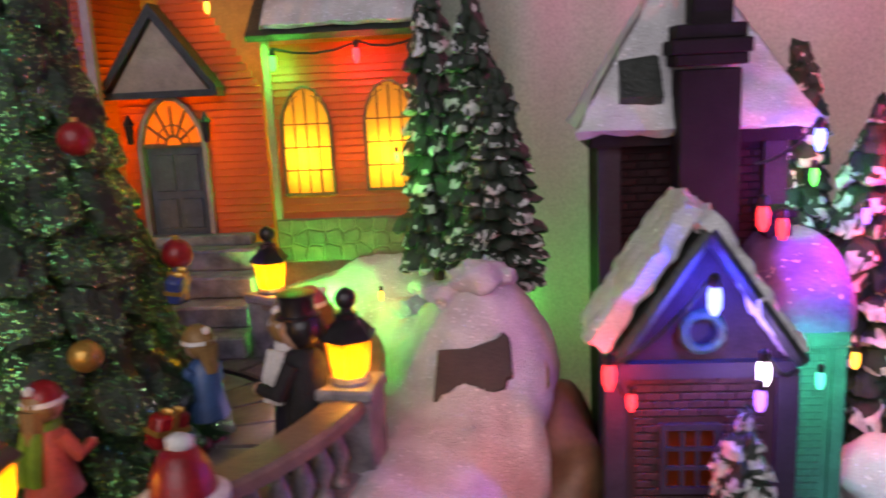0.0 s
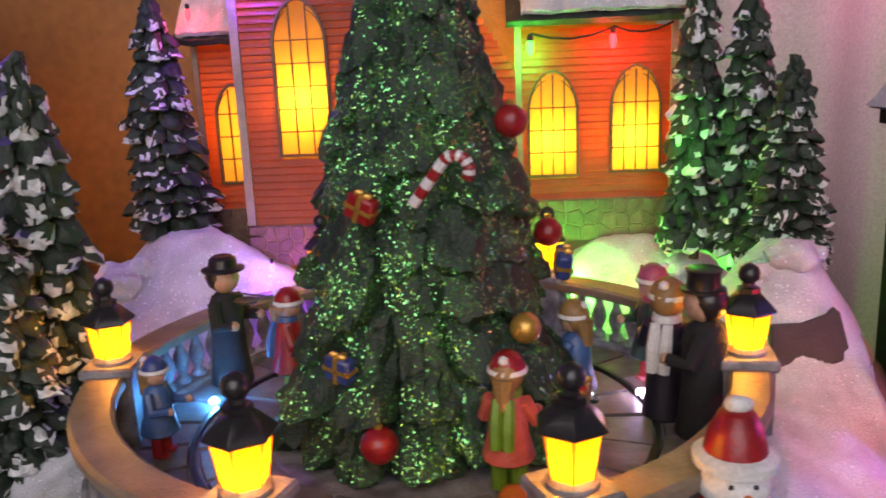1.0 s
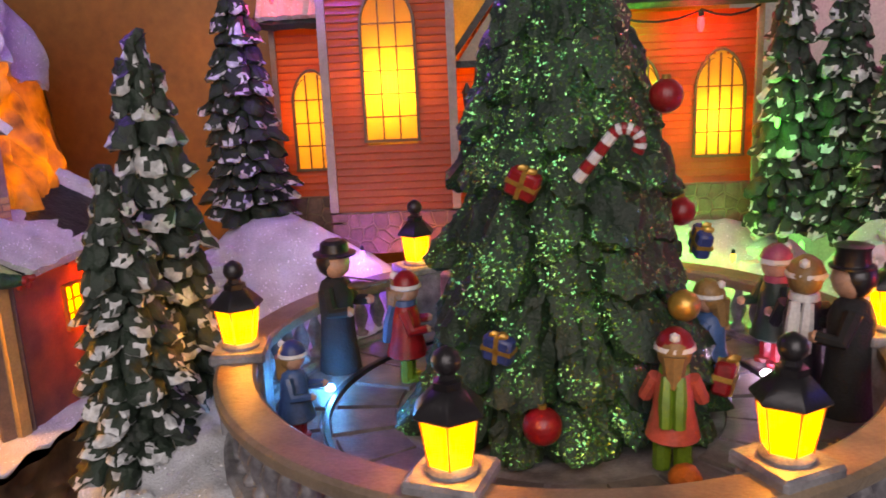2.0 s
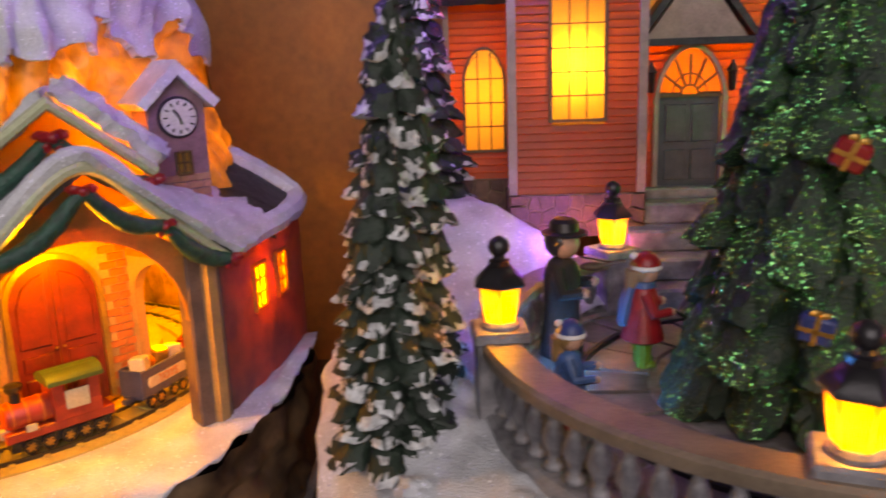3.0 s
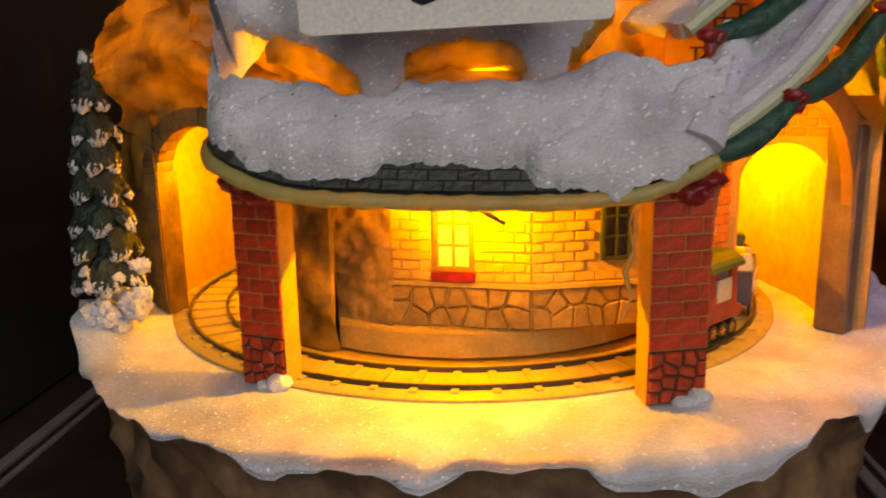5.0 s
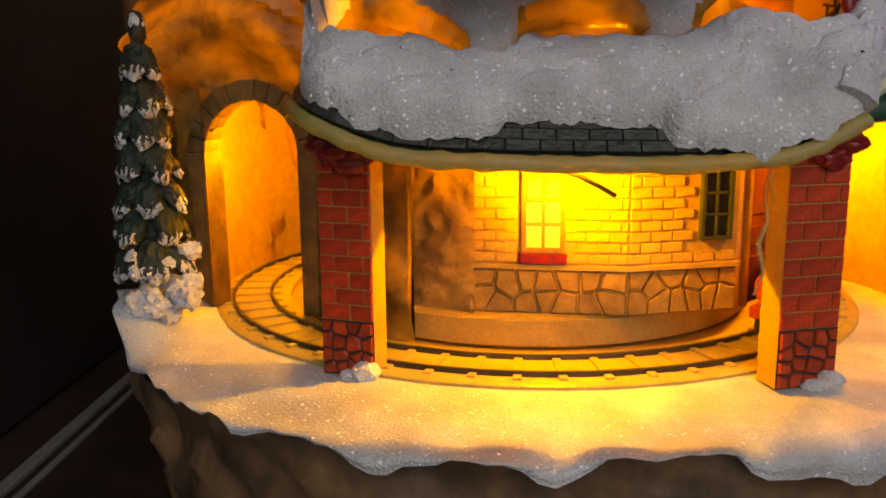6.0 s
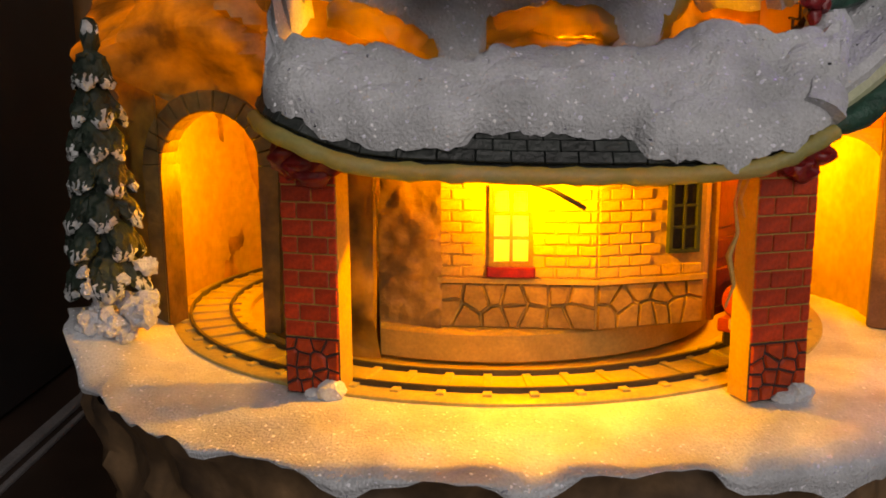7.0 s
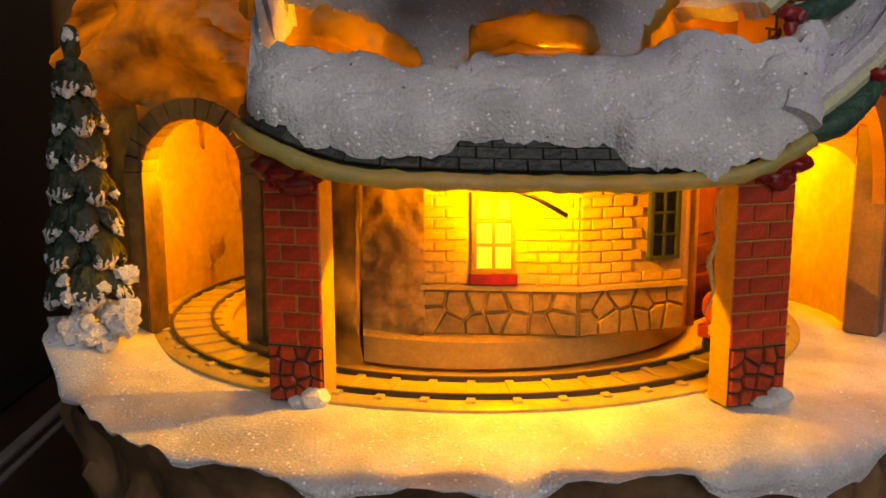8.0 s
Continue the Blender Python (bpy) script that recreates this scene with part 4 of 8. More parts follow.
for place, h, r, seed, label in (
        ((-0.302, 0.318, 0.078), 0.148, 0.0220, 3, "tall moulded pine with thick white snow on its boughs"),
        ((-0.304, 0.284, 0.066), 0.115, 0.0195, 4, "short moulded pine with thick white snow, before a taller one"),
        ((-0.302, 0.452, 0.126), 0.130, 0.0225, 5, "dark moulded pine with snow dabs beside the church wing"),
        ((-0.016, 0.436, 0.110), 0.152, 0.0165, 6, "moulded pine, lit green, at the corner of the church"),
        ((0.006, 0.424, 0.110), 0.138, 0.0180, 7, "dark moulded pine with snow dabs beside the church"),
        ((0.0165, 0.396, 0.112), 0.101, 0.0180, 8, "shorter dark pine with snow dabs on the mound"),
):
    pine(place, h, r, seed, label, snow=0.95 if seed < 5 else 0.80, tiers=14 if seed < 5 else 15, dab=0.80 if seed < 5 else 0.60)


# ---------------------------------------------------------------- the great tree
def great_tree():
    x0, y0, z0, h, r = -0.147, 0.304, FLOOR_Z, 0.235, 0.0535
    rng = random.Random(11)
    root = thing("christmas_tree", (x0, y0, z0), "large green glitter Christmas tree hung with painted ornaments", "tree")
    bm = bmesh.new()
    lathe(bm, [(0.010, 0), (0.012, 0.010), (0.034, 0.016), (0.036, 0.022), (0.024, 0.10), (0.006, 0.225)], (x0, y0, z0), segs=18)
    part("trunk", bm, TREE_GREEN, root)
    bm = bmesh.new()
    tiers = 13
    gap = (h - 0.020) / tiers
    for k in range(tiers):
        f = k / (tiers - 1)
        rr = r * (1 - f * 0.97) ** 0.86 * (1 + 0.035 * math.sin(k * 2.1)) + 0.0035
        lobes = max(6, round(15 * (1 - f) ** 0.7))
        top = z0 + 0.004 + gap * (k + 1.28)
        skirt(bm, (x0, y0), top, gap * 1.42, rr * 0.50, rr * 1.04, lobes, rng.uniform(0, 6.28), 0.26, rng, steps=14, rows=14)
        skirt(bm, (x0, y0), top - gap * 0.45, gap * 1.15, rr * 0.50, rr * 0.86, lobes + 3, rng.uniform(0, 6.28), 0.34, rng, steps=12, rows=12)
    ball(bm, (x0, y0, z0 + h * 0.99), 0.006, 0, 2, (0.7, 0.7, 2.0), 0.2)
    roughen(bm, 150, 0.0026)
    roughen(bm, 420, 0.0015)
    roughen(bm, 1300, 0.0007)
    part("foliage", bm, TREE_GREEN, root, "drooping dark green boughs covered in green glitter")

    def on(deg, z, out=1.0):
        f = (z - z0 - 0.010) / (h - 0.014)
        rr = (r * (1 - f) ** 0.80 + 0.006) * out
        a = radians(deg)
        return Vector((x0 + rr * math.cos(a), y0 + rr * math.sin(a), z))
    for deg, z, rad in ((-33, 0.198, 0.0056), (15, 0.153, 0.0056), (-103, 0.100, 0.0062)):
        bm = bmesh.new()
        ball(bm, on(deg, z), rad, 0, 3)
        lathe(bm, [(0.0014, 0), (0.0014, 0.0016)], on(deg, z) + Vector((0, 0, rad * 0.92)), 1, 8)
        part("bauble", bm, [RED, GOLD], root, "glossy red bauble")
    for deg, z, rad in ((-48, 0.1320, 0.0052),):
        bm = bmesh.new()
        ball(bm, on(deg, z), rad, 0, 3)
        part("bauble", bm, GOLD, root, "gold bauble")
    for deg, z, s, mat, tilt in ((-27, 0.1020, 0.0130, RED, 12), (0, 0.144, 0.0110, BLUE, -18), (-118, 0.123, 0.010, BLUE, 10), (-112, 0.174, 0.0100, RED, 24)):
        bm = bmesh.new()
        c = on(deg, z, 1.02)
        m = Matrix.Translation(c) @ pose(0, 0, 0, 8, tilt, deg + 90)
        box(bm, c, (s, s * 0.5, s * 0.9), m=m, bevel=s * 0.09)
        box(bm, c, (s * 0.16, s * 0.54, s * 0.94), mi=1, m=m)
        box(bm, c, (s * 1.04, s * 0.54, s * 0.14), mi=1, m=m)
        for q in (-1, 1):
            ball(bm, m @ Vector((q * s * 0.16, -s * 0.1, s * 0.52)), s * 0.15, 1, 1, (1.3, 0.6, 0.8))
        part("gift", bm, [mat, GOLD], root, "small wrapped gift with a gold ribbon")
    # candy cane
    bm = bmesh.new()
    base = on(-80, 0.1850, 1.10)
    m = Matrix.Translation(base) @ pose(0, 0, 0, 0, 38, -14)
    path = [Vector((0, 0, -0.013 + 0.0035 * k)) for k in range(6)] + [Vector((0.0045 - 0.0045 * math.cos(a), 0, 0.0045 + 0.0045 * math.sin(a))) for a in [0.35 * i for i in range(1, 10)]]
    for k in range(len(path) - 1):
        tube(bm, [m @ path[k], m @ path[k + 1]], 0.0019, k % 2, 8)
    part("candy_cane", bm, [WHITE, RED], root, "red and white striped candy cane")
    return root


great_tree()


# ---------------------------------------------------------------- figurines, each one plain mesh
def figurine(place, face, h, coat, hat, legs, hair, label, kind_of="child", scarf=None, arm=0.9, hat_kind="cap"):
    """face: the way it faces, in degrees about z (-90: towards the viewer)."""
    x, y, z = place
    mats = [coat, SKIN, hat, legs, hair, WHITE, scarf or coat]
    bm = bmesh.new()
    s = h / 0.05
    fx, fy = math.cos(radians(face)), math.sin(radians(face))
    sx, sy = -fy, fx
    long_coat = kind_of == "adult"
    top = 0.0355 * s
    if not long_coat:
        for q in (-1, 1):
            tube(bm, [(x + q * sx * 0.0035 * s, y + q * sy * 0.0035 * s, z), (x + q * sx * 0.003 * s, y + q * sy * 0.003 * s, z + 0.016 * s)], [0.0030 * s, 0.0034 * s], 3)
            ball(bm, (x + q * sx * 0.0035 * s + fx * 0.002 * s, y + q * sy * 0.0035 * s + fy * 0.002 * s, z + 0.0016 * s), 0.0034 * s, 3, 1, (1.1, 1.1, 0.55))
        lathe(bm, [(0.0080 * s, 0.0115 * s), (0.0092 * s, 0.0125 * s), (0.0070 * s, 0.0215 * s), (0.0062 * s, 0.030 * s), (0.0050 * s, 0.0345 * s), (0.0022 * s, 0.0365 * s)], (x, y, z), 0, 14)
    else:
        lathe(bm, [(0.0072 * s, 0), (0.0080 * s, 0.0008 * s), (0.0066 * s, 0.014 * s), (0.0062 * s, 0.022 * s), (0.0066 * s, 0.0300 * s), (0.0050 * s, 0.0345 * s), (0.0022 * s, 0.0365 * s)], (x, y, z), 0, 14)
    for q in (-1, 1):
        p = Vector((x + q * sx * 0.0058 * s, y + q * sy * 0.0058 * s, z + 0.0330 * s))
        e = p + Vector((q * sx * 0.0032 + fx * 0.0030, q * sy * 0.0032 + fy * 0.0030, -0.0080)) * s
        w = e + Vector((-q * sx * 0.0010 + fx * 0.0075 * arm, -q * sy * 0.0010 + fy * 0.0075 * arm, 0.0010 * arm)) * s
        tube(bm, [p, e, w], [0.0026 * s, 0.0025 * s, 0.0019 * s], 0, 8)
        ball(bm, w, 0.0021 * s, 1, 1)
    head = Vector((x + fx * 0.0008 * s, y + fy * 0.0008 * s, z + 0.0415 * s))
    ball(bm, head, 0.0056 * s, 1, 2, (1, 1, 1.08))
    ball(bm, head - Vector((fx, fy, 0)) * 0.0014 * s + Vector((0, 0, 0.0006 * s)), 0.0058 * s, 4, 2, (1, 1, 1.08))
    if kind_of == "child" and hair is HAIR:
        tube(bm, [head - Vector((fx, fy, 0)) * 0.0042 * s, head - Vector((fx, fy, 0.9)) * 0.0062 * s - Vector((0, 0, 0.005 * s))], [0.0046 * s, 0.0024 * s], 4, 8)
    if hat_kind == "cap":
        lathe(bm, [(0.0060 * s, 0.0010 * s), (0.0063 * s, 0.0030 * s), (0.0048 * s, 0.0062 * s), (0.0020 * s, 0.0082 * s)], head, 2, 14)
        if hat is not BLACK:
            lathe(bm, [(0.0060 * s, 0.0006 * s), (0.0069 * s, 0.0014 * s), (0.0066 * s, 0.0028 * s), (0.0058 * s, 0.0030 * s)], head, 5, 14)
        if hat is not BLACK:
            ball(bm, head + Vector((-fx * 0.005, -fy * 0.005, 0.0065)) * s, 0.0019 * s, 5, 1)
        else:
            ball(bm, head + Vector((-fx * 0.0006, -fy * 0.0006, 0.0030)) * s, 0.0060 * s, 2, 2, (1.10, 1.05, 0.70), 0.40)
    elif hat_kind == "brim":
        lathe(bm, [(0.0078 * s, 0.0030 * s), (0.0080 * s, 0.0038 * s), (0.0054 * s, 0.0044 * s), (0.0050 * s, 0.0074 * s), (0.0034 * s, 0.0086 * s), (0.0001, 0.0084 * s)], head, 2, 16)
    elif hat_kind == "top":
        lathe(bm, [(0.0064 * s, 0.0036 * s), (0.0064 * s, 0.0043 * s), (0.0050 * s, 0.0045 * s), (0.0047 * s, 0.0085 * s), (0.0054 * s, 0.0100 * s), (0.0046 * s, 0.0103 * s), (0.0001, 0.0103 * s)], head, 2, 16)
    if scarf is not None:
        lathe(bm, [(0.0036 * s, 0.0335 * s), (0.0052 * s, 0.0350 * s), (0.0048 * s, 0.0372 * s), (0.0034 * s, 0.0376 * s)], (x, y, z), 6, 12)
        for q in (-0.0020, 0.0022):
            a = Vector((x - fx * 0.0052 * s + sx * q * s, y - fy * 0.0052 * s + sy * q * s, z + 0.0350 * s))
            tube(bm, [a, a - Vector((fx * 0.0024, fy * 0.0024, 0.0080)) * s, a - Vector((fx * 0.0034, fy * 0.0034, 0.0165)) * s], [0.0018 * s, 0.0024 * s, 0.0020 * s], 6, 6)
    return solid("figurine", bm, mats, label, "figurine", "figurines on the plaza")


figurine((-0.1190, 0.2500, FLOOR_Z), 75, 0.047, CORAL, RED, GREEN_CLOTHES, HAIR, "painted child figurine in coral coat, red hat and green scarf", scarf=GREEN_CLOTHES)
figurine((-0.2085, 0.3300, FLOOR_Z), 0, 0.047, RED, RED, GREEN_CLOTHES, HAIR, "painted child figurine in red coat and green trousers", scarf=SKY_COAT)
figurine((-0.0920, 0.3060, FLOOR_Z), 150, 0.046, SKY_COAT, HAIR, PINK, HAIR, "painted child figurine in blue vest and pink skirt", scarf=None)
figurine((-0.244, 0.276, FLOOR_Z), -10, 0.038, SKY_COAT, BLUE, RED, HAIR, "small painted child figurine in blue by the balustrade", arm=1.2)
figurine((-0.057, 0.334, FLOOR_Z), 200, 0.052, DARK_GREEN_COAT, PINK, RED, HAIR, "painted figurine in dark green coat and pink hat", scarf=PINK)
figurine((-0.239, 0.343, FLOOR_Z), -20, 0.058, BLACK_CLOTH, BLACK, BLACK_CLOTH, BLACK, "painted figurine in long dark coat and brimmed hat playing a violin", kind_of="adult", hat_kind="brim")
figurine((-0.049, 0.286, FLOOR_Z), 160, 0.060, BLACK_CLOTH, BLACK, BLACK_CLOTH, BLACK, "painted figurine in dark coat and black top hat", kind_of="adult", hat_kind="top")
figurine((-0.0585, 0.3030, FLOOR_Z), 60, 0.0545, DARK_COAT, HAIR, BLACK, HAIR, "painted figurine in dark coat, white scarf and brown bonnet", kind_of="adult", scarf=WHITE)

bm = bmesh.new()
ball(bm, (-0.2275, 0.3365, 0.1225), 0.0036, 0, 2, (1.5, 0.8, 0.5))
tube(bm, [(-0.2245, 0.3355, 0.1230), (-0.2150, 0.3335, 0.1250)], 0.0008)
tube(bm, [(-0.2330, 0.3310, 0.1280), (-0.2190, 0.3420, 0.1225)], 0.0004)
solid("violin", bm, BARK, "small brown toy violin held by a figurine", "violin")


def snowman(place):
    x, y, z = place
    bm = bmesh.new()
    ball(bm, (x, y, z + 0.00775), 0.00969, 0, 3, (1, 1, 0.95), 0.1)
    ball(bm, (x, y, z + 0.02054), 0.00775, 0, 3, (1.05, 1, 0.92), 0.08)
    lathe(bm, [(0.00659, 0.01395), (0.0076, 0.01473), (0.00744, 0.01643), (0.00605, 0.0169)], (x, y, z), 1, 18)
    lathe(bm, [(0.00713, 0.02441), (0.0093, 0.02519), (0.00945, 0.02728), (0.0076, 0.02836)], (x, y, z), 0, 20)
    lathe(bm, [(0.00713, 0.0279), (0.0062, 0.03255), (0.00402, 0.03705), (0.00233, 0.03798)], (x, y, z), 1, 18)
    ball(bm, (x + 0.00039, y, z + 0.03914), 0.00264, 0, 2, (1.2, 1, 0.8), 0.2)
    ball(bm, (x + 0.00077, y - 0.00814, z + 0.0203), 0.00116, 2, 1, (1, 2.2, 0.9))
    for q in (-1, 1):
        ball(bm, (x + q * 0.00264, y - 0.00698, z + 0.02263), 0.0007, 3, 1)
    bm.transform(Matrix.Translation((x, y, z)) @ Matrix.Scale(1.17, 4) @ Matrix.Translation((-x, -y, -z)))
    return solid("snowman", bm, [SNOW_PAINT, RED, ORANGE, BLACK], "white snowman in a red Santa hat beside the balustrade", "snowman")


snowman((-0.0605, 0.2100, 0.0835))
bm = bmesh.new()
ball(bm, (-0.118, 0.2385, FLOOR_Z + 0.0035), 0.0048, 0, 2, (1, 1, 0.7), 0.3)
solid("orange_parcel", bm, ORANGE, "small orange parcel lying on the plaza", "parcel")


# ---------------------------------------------------------------- the station ornament
station = thing("station_ornament", (-0.527, 0.395, -0.02), "lit resin railway station ornament with tunnel, snowy roofs and mountain", "ornament")
SX, SY = -0.527, 0.400
TC = (-0.532, 0.408)
TR = 0.115


def station_rim(a):
    return 1 + 0.030 * noise.noise(Vector((math.cos(a) * 3, math.sin(a) * 3, 7.7))) + 0.018 * noise.noise(Vector((math.cos(a) * 10, math.sin(a) * 10, 3)))


def station_ground(x, y):
    z = 0.0525
    z += 0.016 * math.exp(-(((x + 0.676) / 0.018) ** 2 + ((y - 0.345) / 0.032) ** 2))
    z += 0.006 * math.exp(-(((x + 0.375) / 0.018) ** 2 + ((y - 0.355) / 0.040) ** 2))
    z += 0.017 * math.exp(-((x + 0.362) / 0.010) ** 2) / (1 + math.exp(-(y - 0.372) / 0.008))
    d = math.hypot(x - TC[0], y - TC[1])
    z += wob(x, y, 0, 60, 0.0016) * min(1, max(0, (d - 0.128) / 0.02))
    return z


def station_snow(u, v):
    a = 2 * math.pi * u
    k = station_rim(a)
    qx, qy = SX + 0.161 * k * math.cos(a), SY + 0.152 * k * math.sin(a)
    px, py = TC[0] + 0.1295 * math.cos(a), TC[1] + 0.1295 * math.sin(a)
    if v < 0.62:
        s = v / 0.62
        x, y = px + (qx - px) * s, py + (qy - py) * s
        return Vector((x, y, station_ground(x, y) - 0.0030 * s ** 3))
    s = (v - 0.62) / 0.38
    drip = 0.0015 + 0.020 * max(0, noise.noise(Vector((math.cos(a) * 5, math.sin(a) * 5, 9.0)))) + 0.005 * noise.noise(Vector((math.cos(a) * 17, math.sin(a) * 17, 1.0)))
    bulge = 0.007 * math.sin(min(1, s * 1.15) * math.pi * 0.62)
    return Vector((qx + math.cos(a) * bulge, qy + math.sin(a) * bulge, station_ground(qx, qy) - 0.0030 - drip * s ** 1.2))


bm = bmesh.new()
sheet(bm, 260, 30, station_snow, close_u=True)
part("snow_ground", bm, SNOW, station, "glittering white moulded snow")
bm = bmesh.new()


def station_rock(u, v):
    a = 2 * math.pi * u
    k = station_rim(a) * (0.985 - 0.06 * v)
    x, y = SX + 0.166 * k * math.cos(a), SY + 0.152 * k * math.sin(a)
    d = 1 + wob(x, y, v * 0.1, 20, 0.05) + wob(x, y, v * 0.1, 60, 0.025)
    return Vector((SX + (x - SX) * d, SY + (y - SY) * d, 0.046 - 0.066 * v))


sheet(bm, 180, 14, station_rock, close_u=True)
part("rock_base", bm, ROCK, station, "brown moulded rock")
bm = bmesh.new()
lathe(bm, [(0.1310, 0.0), (0.1310, 0.0035), (0.05, 0.0035)], (*TC, 0.0475), segs=96)
part("ground_plate", bm, TAN, station, smooth=False)

# the round track: bed, two rails, ties
bm = bmesh.new()
lathe(bm, [(0.0995, 0), (0.0998, 0.0022), (0.1010, 0.0028), (0.1285, 0.0028), (0.1296, 0.0022), (0.1298, 0)], (*TC, 0.0512), segs=120)
for f in [f for f in bm.faces if len(f.verts) > 4]:
    bm.faces.remove(f)
track = part("track", bm, TRACK, station, "round toy railway track")
for r in (0.1075, 0.1225):
    bm = bmesh.new()
    lathe(bm, [(r - 0.0006, 0), (r - 0.0006, 0.0016), (r + 0.0006, 0.0016), (r + 0.0006, 0)], (*TC, 0.0540), segs=120)
    for f in [f for f in bm.faces if len(f.verts) > 4]:
        bm.faces.remove(f)
    part("rail", bm, RAIL, track)
ties = []
for k in range(60):
    a = 2 * math.pi * k / 60
    ties.append(Matrix.Translation((TC[0] + TR * math.cos(a), TC[1] + TR * math.sin(a), 0.0543)) @ pose(0, 0, 0, 0, 0, math.degrees(a)))
shared_pieces("tie", ties, (0.0225, 0.0026, 0.0009), TRACK, track, 0.0002)

# raised platform with the station's inner walls
bm = bmesh.new()
lathe(bm, [(0.0885, 0), (0.0900, 0.0012), (0.0900, 0.0098), (0.0885, 0.0110), (0.02, 0.0110)], (*TC, 0.0514), segs=90)
part("platform", bm, TAN, station, "low round platform")

P0, P1, P2, P3, P4 = (-0.5565, 0.3270), (-0.5070, 0.3190), (-0.4700, 0.3270), (-0.4290, 0.3660), (-0.3960, 0.3470)
PLAT = 0.0624


def wall_frame(p, q, z):
    """The frame of a wall that runs from p to q, as one faces it, with its foot's middle."""
    dx, dy = q[0] - p[0], q[1] - p[1]
    return facing((p[0] + q[0]) / 2, (p[1] + q[1]) / 2, z, dy, -dx), math.hypot(dx, dy)


def wall_with_arch(bm, frame_m, x0, x1, top, cx, w, h, depth, steps=14, mi=0):
    """A wall plate with a round-headed opening at cx; top: its height at x."""
    r = w / 2
    spring = h - r
    for a, b in ((x0, cx - r), (cx + r, x1)):
        if b - a > 0.0002:
            prism(bm, [(a, 0), (b, 0), (b, top(b)), (a, top(a))], frame_m, depth, mi)
    for k in range(steps):
        a0, a1 = math.pi * (1 - k / steps), math.pi * (1 - (k + 1) / steps)
        xa, xb = cx + r * math.cos(a0), cx + r * math.cos(a1)
        prism(bm, [(xa, spring + r * math.sin(a0)), (xb, spring + r * math.sin(a1)), (xb, top(xb)), (xa, top(xa))], frame_m, depth, mi)
    bmesh.ops.remove_doubles(bm, verts=bm.verts, dist=0.00002)


def holed_wall(bm, frame_m, xs, zs, holes, depth):
    """A wall plate on a grid of lines, with the cells named in holes left open."""
    for i in range(len(xs) - 1):
        for j in range(len(zs) - 1):
            if (i, j) not in holes:
                prism(bm, [(xs[i], zs[j]), (xs[i + 1], zs[j]), (xs[i + 1], zs[j + 1]), (xs[i], zs[j + 1])], frame_m, depth)
    bmesh.ops.remove_doubles(bm, verts=bm.verts, dist=0.00001)


def cottage_window(parent, frame_m, w, h, cols, rows, bars, pane_mat, sill, label, depth=0.002):
    bm = bmesh.new()
    t = w * 0.11
    holed_wall(bm, frame_m @ Matrix.Translation((0, -0.0014, 0)), [-w / 2, -w / 2 + t, w / 2 - t, w / 2], [0, t, h - t, h], [(1, 1)], depth)
    win = part("window", bm, bars, parent, label, smooth=False)
    for k in range(1, cols):
        x = -w / 2 + t + (w - 2 * t) * k / cols
        bm = bmesh.new()
        prism(bm, [(x - t * 0.32, t), (x + t * 0.32, t), (x + t * 0.32, h - t), (x - t * 0.32, h - t)], frame_m @ Matrix.Translation((0, -0.0010, 0)), depth)
        part("glazing_bar", bm, bars, win, smooth=False)
    for k in range(1, rows):
        z = t + (h - 2 * t) * k / rows
        bm = bmesh.new()
        prism(bm, [(-w / 2 + t, z - t * 0.32), (w / 2 - t, z - t * 0.32), (w / 2 - t, z + t * 0.32), (-w / 2 + t, z + t * 0.32)], frame_m @ Matrix.Translation((0, -0.00095, 0)), depth)
        part("glazing_bar", bm, bars, win, smooth=False)
    for i in range(cols):
        for j in range(rows):
            bm = bmesh.new()
            x0, x1 = (-w / 2 + t + (w - 2 * t) * q / cols for q in (i, i + 1))
            z0, z1 = (t + (h - 2 * t) * q / rows for q in (j, j + 1))
            vs = [bm.verts.new(frame_m @ Vector((x, 0.0002, z))) for x, z in ((x0, z0), (x1, z0), (x1, z1), (x0, z1))]
            bm.faces.new(vs)
            part("pane", bm, pane_mat, win, smooth=False)
    if sill:
        bm = bmesh.new()
        prism(bm, [(-w * 0.55, -h * 0.13), (w * 0.55, -h * 0.13), (w * 0.55, -0.0001), (-w * 0.55, -0.0001)], frame_m @ Matrix.Translation((0, -0.0026, 0)), depth + 0.001, 0, 0.0004)
        part("sill", bm, sill, win, "red window sill", smooth=False)
    return win


DARK_PANE = material("dark_window_glass", (0.06, 0.055, 0.035), 0.15, vary=0.3, bump=0.1)
RED_PANE = material("backlit_red_window_glass", (0.5, 0.1, 0.03), 0.3, vary=0.2, bump=0.1, thin=0.8, thin_colour=(1.0, 0.16, 0.02))
THIN_BRICK = material("thin_moulded_brick", (0.55, 0.28, 0.10), 0.5, vary=0.25, scale=160, bump=0.4, thin=0.65, thin_colour=(0.90, 0.48, 0.06), per_piece=0.12)
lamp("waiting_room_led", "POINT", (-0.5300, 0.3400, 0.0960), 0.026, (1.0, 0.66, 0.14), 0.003)

